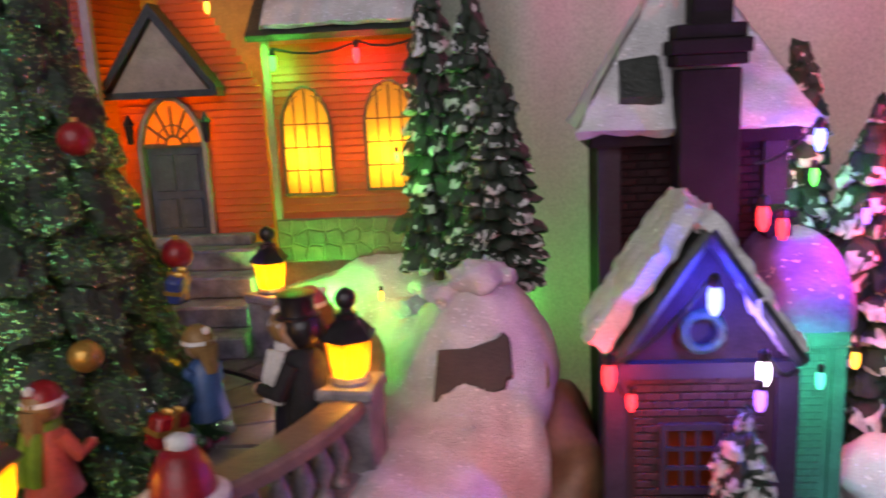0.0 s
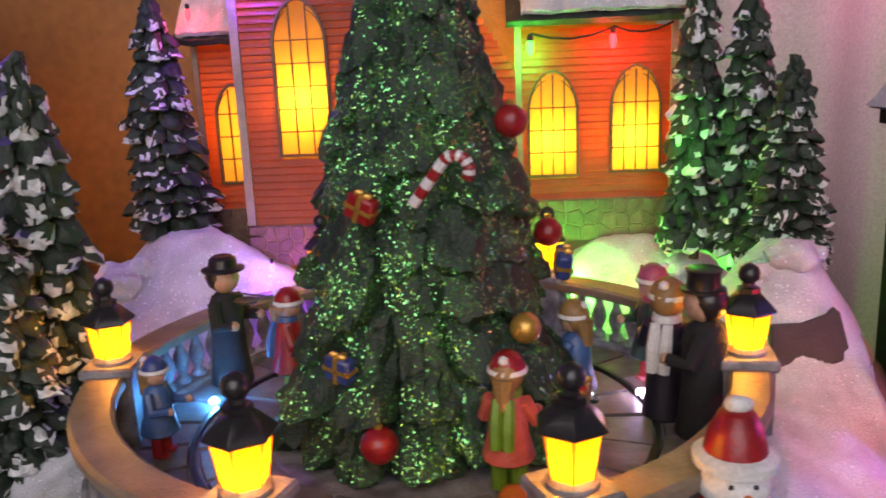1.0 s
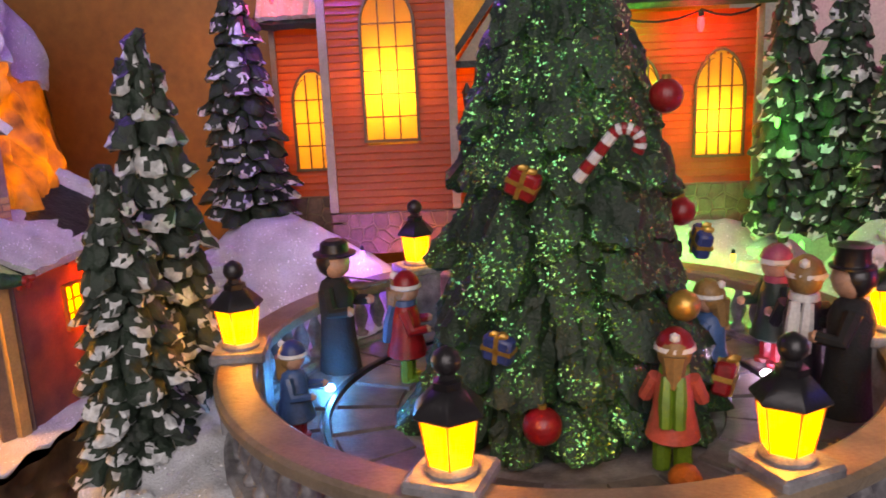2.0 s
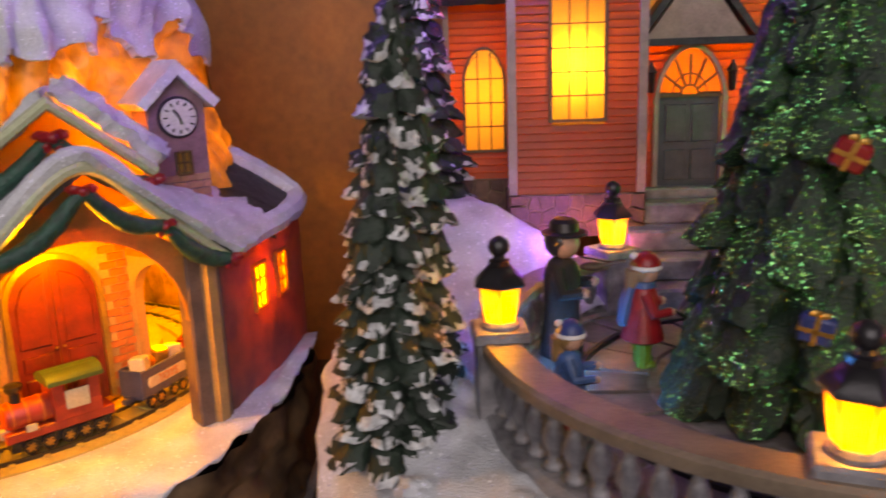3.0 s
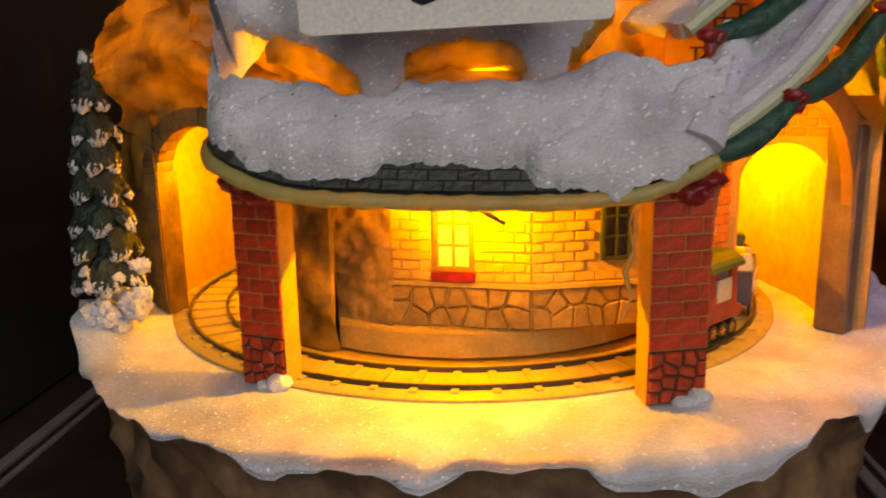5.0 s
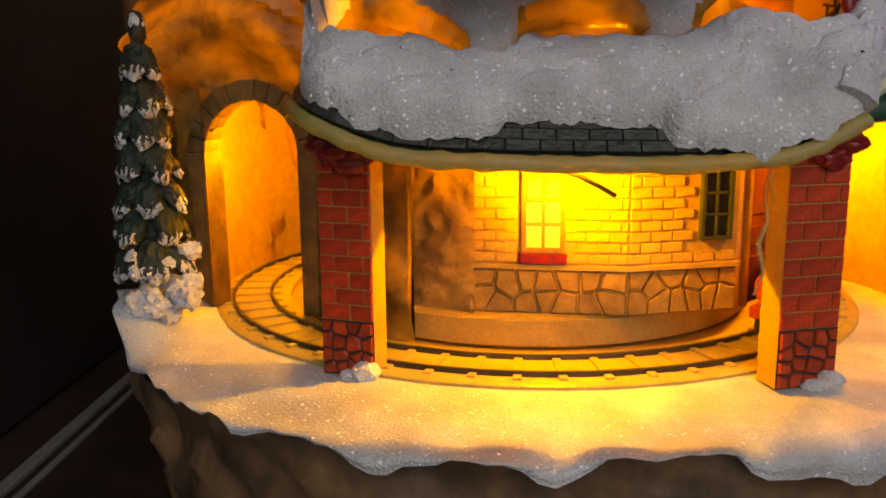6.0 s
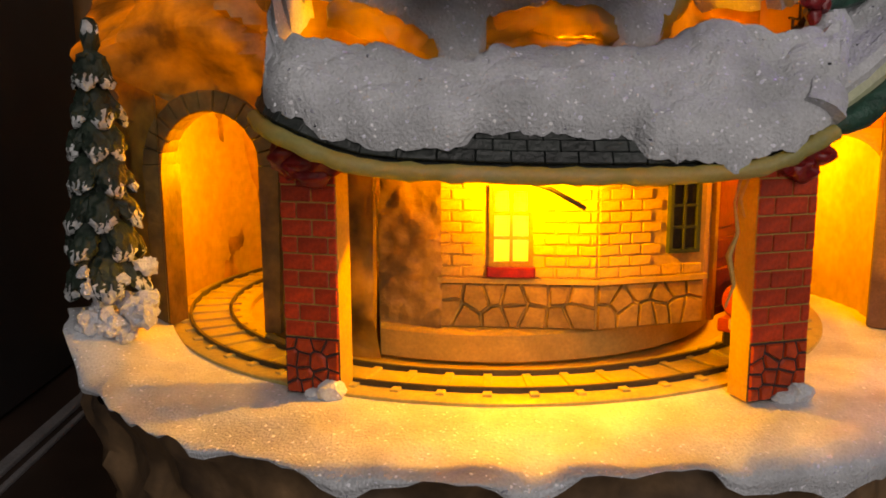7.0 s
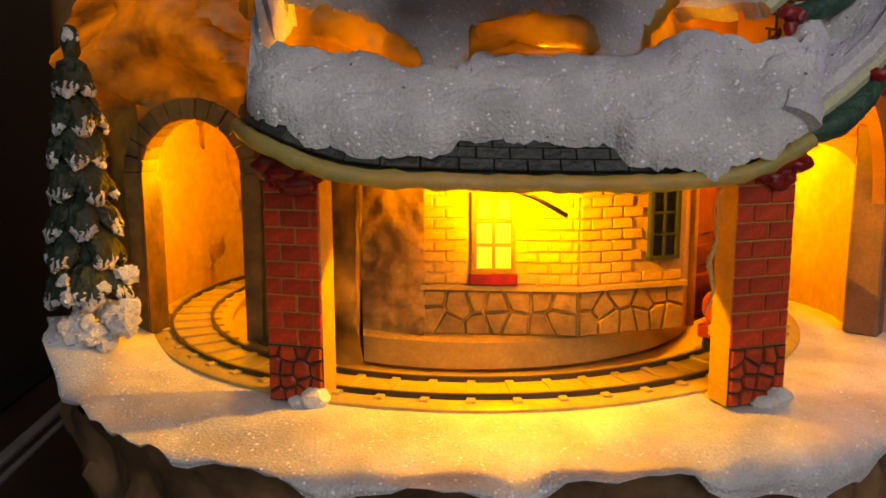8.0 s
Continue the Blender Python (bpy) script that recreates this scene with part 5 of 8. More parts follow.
srng = random.Random(8)
fa, la = wall_frame(P0, P1, PLAT)
fb, lb = wall_frame(P1, P2, PLAT)
WIN_A, WIN_B = (-0.0020, 0.0205, 0.0140, 0.0260), (0.0105, 0.0240, 0.0110, 0.0235)
for fr, ln, win, pane, bars, sill, lab in ((fa, la, WIN_A, PANE, GOLD, RED, "small six-pane window, glowing yellow"), (fb, lb, WIN_B, DARK_PANE, LEAD_GREEN, None, "small dark green window with six panes")):
    bm = bmesh.new()
    x, z, w, h = win
    holed_wall(bm, fr, [-ln / 2, x - w / 2, x + w / 2, ln / 2], [0, z, z + h, 0.0595], [(1, 1)], 0.004)
    wall = part("station_wall", bm, TAN, station, "tan brick wall on a stone footing", smooth=False)
    stone_face(wall, fr, ln, 0.0150, 13, STONE_LIT, srng, 0.0014, 0.0024)
    bm = bmesh.new()
    prism(bm, [(-ln / 2 - 0.0005, 0.0150), (ln / 2 + 0.0005, 0.0150), (ln / 2 + 0.0005, 0.0166), (-ln / 2 - 0.0005, 0.0166)], fr @ Matrix.Translation((0, -0.0022, 0)), 0.003)
    part("ledge", bm, TAN, wall, smooth=False)
    brick_face(wall, fr @ Matrix.Translation((0, 0, 0.0168)), ln, 0.0425, 0.0074, 0.00355, BRICK_LIT, 0.00045, 0.0007, lambda bx, bz, q=win: abs(bx - q[0]) < q[2] / 2 + 0.002 and q[1] - 0.002 < bz + 0.0168 < q[1] + q[3] + 0.001)
    cottage_window(station, fr @ Matrix.Translation((x, -0.0006, z)), w, h, 2, 3, bars, pane, sill, lab)
# rough rock beside the wall, and the drum wall round the back
bm = bmesh.new()


def rough_face(u, v):
    a = radians(200 + 54 * u)
    r = 0.0868 + wob(u, v, 0, 5, 0.0022) + wob(u, v, 7, 18, 0.0010)
    return Vector((TC[0] + r * math.cos(a), TC[1] + r * math.sin(a), 0.0560 + 0.066 * v))


sheet(bm, 60, 50, rough_face)
part("rock_face", bm, TAN_ROCK, station, "rough brown rock beside the station wall")
bm = bmesh.new()
sheet(bm, 60, 4, lambda u, v: Vector((TC[0] + 0.082 * math.cos(radians(-18 + 242 * u)), TC[1] + 0.082 * math.sin(radians(-18 + 242 * u)), 0.0560 + 0.080 * v)))
part("drum_wall", bm, PLASTER, station)

# door wall in the portico, with the arched red door
fd, ld = wall_frame(P2, P3, PLAT)
bm = bmesh.new()
wall_with_arch(bm, fd, -ld / 2, ld / 2, lambda x: 0.098, -0.0040, 0.0360, 0.0670, 0.004)
wall = part("station_wall", bm, ORANGE_PLASTER, station, "orange brick portico wall", smooth=False)
brick_face(wall, fd, ld, 0.094, 0.0074, 0.00355, ORANGE_BRICK, 0.00045, 0.0007, lambda x, z: abs(x + 0.0040) < 0.0225 and z < 0.0715)
bm = bmesh.new()
arch_bar(bm, 0.0360, 0.0670, fd @ Matrix.Translation((-0.0040, -0.0016, 0)), 0.0024, 0.005, foot=False)
dw = part("door_surround", bm, GOLD, station, "yellow painted door surround")
for s in (-1, 1):
    bm = bmesh.new()
    half = [(0.0003, 0), (0.0178, 0), (0.0178, 0.0490)] + [(0.0178 * math.cos(a) + 0.0001, 0.0490 + 0.0178 * math.sin(a)) for a in [math.pi / 2 * k / 8 for k in range(1, 9)]]
    m = fd @ Matrix.Translation((-0.0040, 0.0006, 0)) @ Matrix.Diagonal((s, 1, 1, 1))
    prism(bm, half, m, 0.002)
    for z0, z1 in ((0.003, 0.0165), (0.0200, 0.0265)):
        prism(bm, [(0.0030, z0), (0.0152, z0), (0.0152, z1), (0.0030, z1)], m @ Matrix.Translation((0, -0.0009, 0)), 0.0009, 0, 0.0006)
    up = [(0.0030, 0.0300), (0.0152, 0.0300), (0.0152, 0.0485), (0.0120, 0.0560), (0.0075, 0.0600), (0.0030, 0.0615)]
    prism(bm, up, m @ Matrix.Translation((0, -0.0009, 0)), 0.0009, 0, 0.0006)
    leaf = part("door_leaf", bm, DOOR_RED, dw, "dark red panelled door leaf", smooth=False)
    bm = bmesh.new()
    ball(bm, m @ Vector((0.0016, -0.0012, 0.0285)), 0.0007, 0, 1)
    part("door_knob", bm, GOLD, leaf)

# arch that the track goes through, and the corner pier
fr4, l4 = wall_frame(P3, (-0.3850, 0.3420), 0.0535)
bm = bmesh.new()
wall_with_arch(bm, fr4, -l4 / 2, l4 / 2, lambda x: 0.086, -0.0060, 0.0335, 0.0690, 0.0050)
wall = part("station_wall", bm, ORANGE_PLASTER, station, "orange wall with a round arch over the track", smooth=False)
brick_face(wall, fr4 @ Matrix.Translation((0, 0, 0.004)), l4, 0.078, 0.0074, 0.00355, ORANGE_BRICK, 0.00045, 0.0006, lambda x, z: (abs(x + 0.0060) < 0.0205 and z < 0.066) or x > 0.012)
# the outer side wall with its lit windows
fs, ls = wall_frame((-0.3840, 0.3460), (-0.3675, 0.4420), 0.0540)
bm = bmesh.new()
holes = [(-0.0065, 0.038, 0.0135, 0.0230), (0.0190, 0.038, 0.0125, 0.0230)]
xs = [-ls / 2] + [q for h in holes for q in (h[0] - h[2] / 2, h[0] + h[2] / 2)] + [ls / 2]
holed_wall(bm, fs, xs, [0, 0.038, 0.061, 0.080], [(1, 1), (3, 1)], 0.004)
side = part("station_wall", bm, SIDE_WALL, station, "mauve plastered outer wall with lit windows", smooth=False)
for x, z, w, h in holes:
    cottage_window(station, fs @ Matrix.Translation((x, -0.0006, z)), w, h, 2, 3, ORANGE, PANE, None, "small window glowing orange")
bm = bmesh.new()
box(bm, (0, 0, 0), (0.0150, 0.0120, 0.0760), m=facing(-0.3895, 0.3470, 0.0535, 0.66, -0.75) @ Matrix.Translation((0, 0.003, 0.038)), bevel=0.0008)
part("corner_pier", bm, BROWN_WALL, station, "brown stone corner pier", smooth=False)


# brick pillars of the canopy
def bow(parent, c, s, face, mat=RED, name="bow"):
    """A tied ribbon bow."""
    bm = bmesh.new()
    fr = facing(c[0], c[1], c[2], *face)
    ball(bm, fr @ Vector((0, -s * 0.25, 0)), s * 0.42, 0, 2, (1, 1, 1), 0.3)
    for q in (-1, 1):
        ball(bm, fr @ Vector((q * s * 0.62, 0, s * 0.16)), s * 0.52, 0, 2, (1.15, 0.8, 0.75), 0.45)
        ball(bm, fr @ Vector((q * s * 0.38, 0, -s * 0.55)), s * 0.40, 0, 2, (0.75, 0.6, 1.2), 0.45)
    return part(name, bm, mat, parent, "dark red ribbon bow")


def pillar(cx, cy, face, w, d, h, outer):
    fr = facing(cx, cy, 0.0530, *face)
    bm = bmesh.new()
    prism(bm, [(-w / 2, 0), (w / 2, 0), (w / 2, h), (-w / 2, h)], fr, d)
    p = part("pillar", bm, TAN, station, "red brick canopy pillar on a stone foot", smooth=False)
    brick_face(p, fr @ Matrix.Translation((0, 0, 0.0165)), w, h - 0.0165, w * 0.56, 0.0050, BRICK, 0.00045, 0.0006)
    bm = bmesh.new()
    prism(bm, [(-w / 2, 0), (w / 2, 0), (w / 2, 0.0164), (-w / 2, 0.0164)], fr @ Matrix.Translation((0, -0.0003, 0)), 0.0003)
    part("joint_bed", bm, BARE, p, "dark joints between the stones", smooth=False)
    stone_face(p, fr, w, 0.0163, 14, STONE_RED, srng, 0.0011)
    side_fr = fr @ Matrix.Translation((outer * w / 2, d / 2, 0)) @ pose(0, 0, 0, 0, 0, 90 * outer)
    brick_face(p, side_fr @ Matrix.Translation((0, 0, 0.0165)), d, h - 0.0165, d * 0.9, 0.0050, BRICK, 0.0006, 0.0006)
    bm = bmesh.new()
    for q, z, s in ((-0.55, 0.0035, 0.0058), (0.1, 0.0045, 0.0068), (0.62, 0.0020, 0.0050), (0.25, -0.0020, 0.0042), (-0.2, 0.0, 0.0045)):
        ball(bm, fr @ Vector((q * w / 2, -0.0010, h - 0.0005 + z)), s, 0, 3, (1.2, 0.75, 0.72), 0.55)
    part("bow", bm, RED, p, "dark red painted bow at the pillar head")
    bm = bmesh.new()
    ball(bm, fr @ Vector((w * 0.36, -0.001, 0.0015)), 0.0038, 0, 2, (1.1, 0.8, 0.9), 0.5)
    ball(bm, fr @ Vector((w * 0.10, -0.001, 0.0005)), 0.0030, 0, 2, (1.3, 0.8, 0.6), 0.5)
    part("snow_patch", bm, SNOW, p)
    return p


pillar(-0.5935, 0.2910, (-0.33, -0.94), 0.0165, 0.0085, 0.0640, -1)
pillar(-0.4660, 0.2795, (0.23, -0.97), 0.0183, 0.0085, 0.0660, 1)


# canopy roof: a bowed eave, shingles, snow
def along(points, s):
    s = min(max(s, 0), 1) * (len(points) - 1)
    i = min(int(s), len(points) - 2)
    f = s - i
    p0, p1, p2, p3 = (Vector(points[max(0, min(len(points) - 1, i + k))]) for k in (-1, 0, 1, 2))
    return 0.5 * ((2 * p1) + (p2 - p0) * f + (2 * p0 - 5 * p1 + 4 * p2 - p3) * f * f + (3 * p1 - p0 - 3 * p2 + p3) * f ** 3)


EAVE = [(-0.6080, 0.298, 0.1310), (-0.5985, 0.274, 0.1270), (-0.5780, 0.268, 0.1195), (-0.5500, 0.2660, 0.1175), (-0.5250, 0.2655, 0.1168), (-0.5000, 0.2660, 0.1168), (-0.4780, 0.2670, 0.1190), (-0.4600, 0.2700, 0.1270)]
TOP = [(-0.5950, 0.318, 0.1560), (-0.5900, 0.305, 0.1540), (-0.5750, 0.298, 0.1500), (-0.5500, 0.296, 0.1490), (-0.5250, 0.296, 0.1490), (-0.5000, 0.297, 0.1510), (-0.4780, 0.297, 0.1545), (-0.4480, 0.300, 0.1600)]


def canopy(s, t, lift=0.0):
    p = along(EAVE, s).lerp(along(TOP, s), t)
    p.z += lift + 0.004 * math.sin(math.pi * min(1, t))
    p.y -= lift * 0.5
    return p


bm = bmesh.new()
sheet(bm, 60, 10, lambda u, v: canopy(u, v * 0.62))
thicken(bm, 0.004)
roof = part("canopy_roof", bm, SHINGLE, station, "dark slate canopy roof with a pale eave")
bm = bmesh.new()
tube(bm, [along(EAVE, k / 60) + Vector((0, -0.0008, -0.0008 + 0.0004 * noise.noise(Vector((k * 0.9, 0, 3))))) for k in range(61)], [0.0022 + 0.0007 * noise.noise(Vector((k * 0.6, 0, 8))) for k in range(61)], 0, 10)
# yellow light from below is painted into this trim
part("eave_trim", bm, LIT_EAVE_TRIM, roof, "pale green moulded eave, coloured yellower as if lit from below")
bm = bmesh.new()
sheet(bm, 40, 6, lambda u, v: Vector((along(EAVE, u).x * (1 - v) + (-0.590 + 0.103 * u) * v, along(EAVE, u).y * (1 - v) + 0.345 * v, (along(EAVE, u).z - 0.0008) * (1 - v) + 0.1240 * v)))
part("soffit", bm, TAN, roof)
for r in range(5):
    for k in range(21):
        s = (k + (0.5 if r % 2 else 0.0)) / 21
        t = 0.01 + 0.060 * r
        if s > 0.985:
            continue
        a, b, c = canopy(s, t, 0.0018), canopy(min(1, s + 1 / 21), t, 0.0018), canopy(s, t + 0.1, 0.0018)
        xa = (b - a).normalized()
        za = (c - a).normalized()
        ya = za.cross(xa).normalized()
        za = xa.cross(ya)
        m = Matrix((xa, ya, za)).transposed().to_4x4()
        m.translation = (a + b) / 2 + za * 0.0016
        bm = bmesh.new()
        box(bm, (0, 0, 0), ((b - a).length * 0.975, 0.0010, 0.0030 + 0.0004 * noise.noise(Vector((k * 3.1, r, 0)))), m=m @ pose(0, 0, 0, 5, 0, 0), bevel=0.0002)
        part("shingle", bm, SHINGLE, roof, smooth=False)


def snow_edge(s):
    """How far up the canopy the snow starts."""
    pts = [(0, 0.80), (0.05, 0.56), (0.075, 0.26), (0.10, 0.15), (0.17, 0.11), (0.24, 0.08), (0.34, 0.07), (0.40, 0.09), (0.43, 0.18), (0.50, 0.20), (0.58, 0.18), (0.65, 0.17), (0.68, 0.04), (0.76, 0.01), (0.86, 0.01), (1, 0.05)]
    for (a, x), (b, y) in zip(pts, pts[1:]):
        if a <= s <= b:
            f = (s - a) / (b - a)
            f = f * f * (3 - 2 * f)
            return x + (y - x) * f + 0.045 * noise.noise(Vector((s * 23, 2, 0))) + 0.03 * noise.noise(Vector((s * 70, 6, 0)))
    return 0.1


# height of the upper edge of the canopy's snow, and of the lower edge of the snow that hangs down over it, along x
SNOW_TOP = [(-0.620, 0.136), (-0.600, 0.139), (-0.590, 0.148), (-0.572, 0.148), (-0.566, 0.146), (-0.557, 0.143), (-0.553, 0.141), (-0.549, 0.142), (-0.542, 0.147), (-0.533, 0.148), (-0.510, 0.146),
            (-0.504, 0.1445), (-0.498, 0.149), (-0.492, 0.153), (-0.485, 0.156), (-0.479, 0.154), (-0.472, 0.150), (-0.457, 0.151), (-0.440, 0.155)]
SNOW_HANG = [(-0.605, 0.172), (-0.585, 0.163), (-0.572, 0.160), (-0.565, 0.155), (-0.558, 0.149), (-0.555, 0.141), (-0.549, 0.141), (-0.547, 0.155), (-0.541, 0.158), (-0.534, 0.160), (-0.513, 0.156),
             (-0.510, 0.151), (-0.506, 0.1445), (-0.503, 0.146), (-0.498, 0.153), (-0.494, 0.160), (-0.486, 0.172)]


def level(line, x):
    for (a, p), (b, q) in zip(line, line[1:]):
        if x <= b:
            f = max(0, (x - a) / (b - a))
            return p + (q - p) * f * f * (3 - 2 * f)
    return line[-1][1]


bm = bmesh.new()


def canopy_snow(u, v):
    t0 = snow_edge(u)
    e, f = along(EAVE, u), along(TOP, u)
    crest = level(SNOW_TOP, e.x + 0.8 * (f.x - e.x)) + 0.0012 * noise.noise(Vector((u * 40, 5, 0)))
    t1 = max(t0 + 0.2, (crest - 0.0085 - e.z) / (f.z - e.z))
    t = t0 + (t1 - t0) * v
    lift = 0.0012 + 0.0042 * min(1, v * 7) ** 0.5 * min(1, (1.02 - v) * 9) ** 0.5
    p = canopy(u, t, lift)
    p.z += wob(u * 0.2, v * 0.05, 1, 60, 0.0022) + wob(u * 0.2, v * 0.05, 4, 190, 0.0008)
    return p


sheet(bm, 150, 34, canopy_snow)
thicken(bm, 0.002)
part("roof_snow", bm, SNOW, roof, "thick glittering snow on the canopy")

# ------------------------------------------------ portico gable
GN, GU = Vector((0.66, -0.75, 0)).normalized(), Vector((0.75, 0.66, 0)).normalized()
GO = Vector((-0.4255, 0.3130, 0))


def gable_point(u, n, z):
    return GO + GU * u + GN * n + Vector((0, 0, z))


VERGE = [gable_point(-0.058, 0.004, 0.1265), gable_point(-0.032, 0.016, 0.1460), gable_point(0.0, 0.023, 0.1730), gable_point(0.030, 0.014, 0.1510), gable_point(0.060, 0.004, 0.1270)]
fg = facing(GO.x, GO.y, 0.0535, GN.x, GN.y)
bm = bmesh.new()
wall_with_arch(bm, fg, -0.0400, 0.0420, lambda x: 0.1130 - 0.80 * abs(x), 0.001, 0.0820, 0.0890, 0.0040, 20)
part("gable_front", bm, LIT_GABLE_PLASTER, station, "tan gable front over the portico arch, coloured as if lit orange", smooth=False)
bm = bmesh.new()
sheet(bm, 20, 8, lambda u, v: gable_point(-0.050 + 0.100 * u, -0.050 * v, 0.1300 + 0.018 * math.sin(math.pi * u)))
part("portico_vault", bm, ORANGE_PLASTER, station, "smooth vaulted portico ceiling")


def patch(a, b, c, d, nu, nv, lift=0.0, rough=0.0, seed=0.0):
    """A surface between four corners: a-b at the front, d-c behind."""
    a, b, c, d = (Vector(p) for p in (a, b, c, d))
    nrm = (b - a).cross(d - a).normalized()
    if nrm.z < 0:
        nrm = -nrm

    def f(u, v):
        p = a.lerp(b, u).lerp(d.lerp(c, u), v)
        return p + nrm * (lift + (wob(u, v, seed, 5, rough) if rough else 0))
    return f


def roof_plane(name, a, b, c, d, snow_from, label, sag=0.0):
    """A roof plane: slab, shingles where it is bare, snow on the rest; snow_from(u): how far back the bare part starts."""
    bm = bmesh.new()
    def sunk(q):
        return lambda u, v: q(u, v) - Vector((0, 0, sag * (1 - min(1, max(0, u))) ** 1.5 * math.sin(math.pi * min(1, max(0, v)))))
    sheet(bm, 16, 10, sunk(patch(a, b, c, d, 16, 10)))
    thicken(bm, 0.003)
    r = part(name, bm, SHINGLE, station, label, smooth=False)
    f = sunk(patch(a, b, c, d, 1, 1, 0.0022))
    for i in range(9):
        for j in range(7):
            u, v = (i + 0.5 * (j % 2)) / 9, (j + 0.5) / 7
            if u > 0.95 or v < snow_from(u) - 0.1:
                continue
            p, q, w = f(u, v), f(u + 1 / 9, v), f(u, v + 1 / 7)
            xa, za = (q - p).normalized(), (w - p).normalized()
            ya = za.cross(xa).normalized()
            m = Matrix((xa, ya, xa.cross(ya))).transposed().to_4x4()
            m.translation = (p + q) / 2
            bm = bmesh.new()
            box(bm, (0, 0, 0), ((q - p).length * 0.92, 0.0009, (w - p).length * 1.05), m=m @ pose(0, 0, 0, 4, 0, 0), bevel=0.0002)
            part("shingle", bm, SHINGLE, r, smooth=False)
    bm = bmesh.new()
    g = sunk(patch(a, b, c, d, 1, 1, 0.0045, 0.0012, 3.0))
    sheet(bm, 50, 20, lambda u, v: g(u * 1.04 - 0.02, -0.02 + v * (snow_from(u) + 0.02)))
    thicken(bm, 0.003)
    part("roof_snow", bm, SNOW, r, "snow lying on the roof")
    return r


PEAK_BACK = (-0.4014, 0.4350, 0.1575)
roof_plane("portico_roof_right", VERGE[2], VERGE[4], (-0.3680, 0.4420, 0.1315), PEAK_BACK, lambda u: 0.60 + 0.16 * noise.noise(Vector((u * 6, 1, 1))) - 0.14 * u, "bare slate and snow on the portico roof", 0.015)
roof_plane("portico_roof_left", VERGE[2], VERGE[0], (-0.4660, 0.3080, 0.1500), (-0.4330, 0.3330, 0.1780), lambda u: 0.46 + 0.14 * noise.noise(Vector((u * 9, 4, 1))), "snow covered portico roof")
bm = bmesh.new()
edge = [Vector(VERGE[4]), Vector((-0.3680, 0.4420, 0.1315)), Vector(PEAK_BACK)]
tube(bm, [along(edge, k / 24) + Vector((0, 0, 0.004 + 0.001 * noise.noise(Vector((k * 0.8, 2, 2))))) for k in range(25)], [0.0056 + 0.0012 * noise.noise(Vector((k * 0.7, 0, 5))) for k in range(25)], 0, 8)
part("roof_edge_snow", bm, SNOW, station, "rounded snow along the roof edge")
bm = bmesh.new()
tube(bm, [along(VERGE, k / 30) for k in range(31)], 0.0026, 0, 8)
part("verge_trim", bm, ICE_TRIM, station, "pale green moulded verge board")
bm = bmesh.new()
tube(bm, [along(VERGE, k / 40) + Vector((0, 0, 0.0042)) - GN * 0.001 for k in range(41)], [0.0034 + 0.0007 * noise.noise(Vector((k * 0.6, 0, 0))) for k in range(41)], 0, 8)
part("verge_snow", bm, SNOW, station, "rounded snow along the verge")


def swag(parent, a, b, sag, n=None):
    """A garland hung between two bows."""
    a, b = Vector(a), Vector(b)
    pts = [a.lerp(b, k / 14) - Vector((0, 0, sag * math.sin(math.pi * k / 14))) + GN * 0.002 for k in range(15)]
    bm = bmesh.new()
    tube(bm, pts, [0.0024 + 0.0012 * math.sin(math.pi * k / 14) + 0.0004 * noise.noise(Vector((k * 1.7, a.x * 90, 0))) for k in range(15)], 0, 10)
    for v in bm.verts:
        v.co += Vector((0, 0, 0.0006)) * noise.noise(v.co * 900)
    return part("garland", bm, GARLAND, parent, "dark green garland swag")


low_bows = [VERGE[1] + Vector((0, 0, -0.004)), VERGE[2] + Vector((0, 0, -0.008)), VERGE[3] + Vector((0, 0, -0.004)), VERGE[4] + Vector((0, 0, 0.000))]
for p in low_bows:
    bow(station, p + GN * 0.0025, 0.0046, (GN.x, GN.y))
swag(station, VERGE[0] + Vector((0.004, 0, 0.001)), low_bows[0], 0.003)
for a, b in zip(low_bows, low_bows[1:]):
    swag(station, a, b, 0.005)

bm = bmesh.new()
join = [(-0.4650, 0.2690, 0.1300), (-0.4600, 0.2770, 0.1395), (-0.4550, 0.2870, 0.1490), (-0.4490, 0.2990, 0.1590)]
tube(bm, [along(join, k / 16) for k in range(17)], [0.0058 + 0.0012 * noise.noise(Vector((k * 0.7, 0, 2))) for k in range(17)], 0, 10)
roughen(bm, 200, 0.0012)
part("snow_join", bm, SNOW, station, "snow filling the valley between the roofs")

# ------------------------------------------------ the upper gable
UV = [Vector((-0.4660, 0.2900, 0.1605)), Vector((-0.4225, 0.3030, 0.1960)), Vector((-0.3985, 0.3325, 0.1665))]
bm = bmesh.new()
tri3 = [p - GN * 0.006 for p in UV]
foot = [Vector((p.x, p.y, z)) for p, z in ((tri3[0], 0.135), (tri3[2], 0.1560))]
for quad in ((foot[0], foot[1], tri3[2], tri3[0]),):
    vs = [bm.verts.new(q) for q in (foot[0], foot[1], tri3[2], tri3[1], tri3[0])]
    bm.faces.new(vs)
gw = part("upper_wall", bm, THIN_BRICK, station, "orange brick gable wall glowing from within", smooth=False)
uf = facing((foot[0].x + foot[1].x) / 2, (foot[0].y + foot[1].y) / 2, 0.135, GN.x, GN.y)
bm = bmesh.new()
back_uf = uf.inverted()
c0, c1, c2, c3, c4 = (back_uf @ q for q in (foot[0], foot[1], tri3[2], tri3[1], tri3[0]))


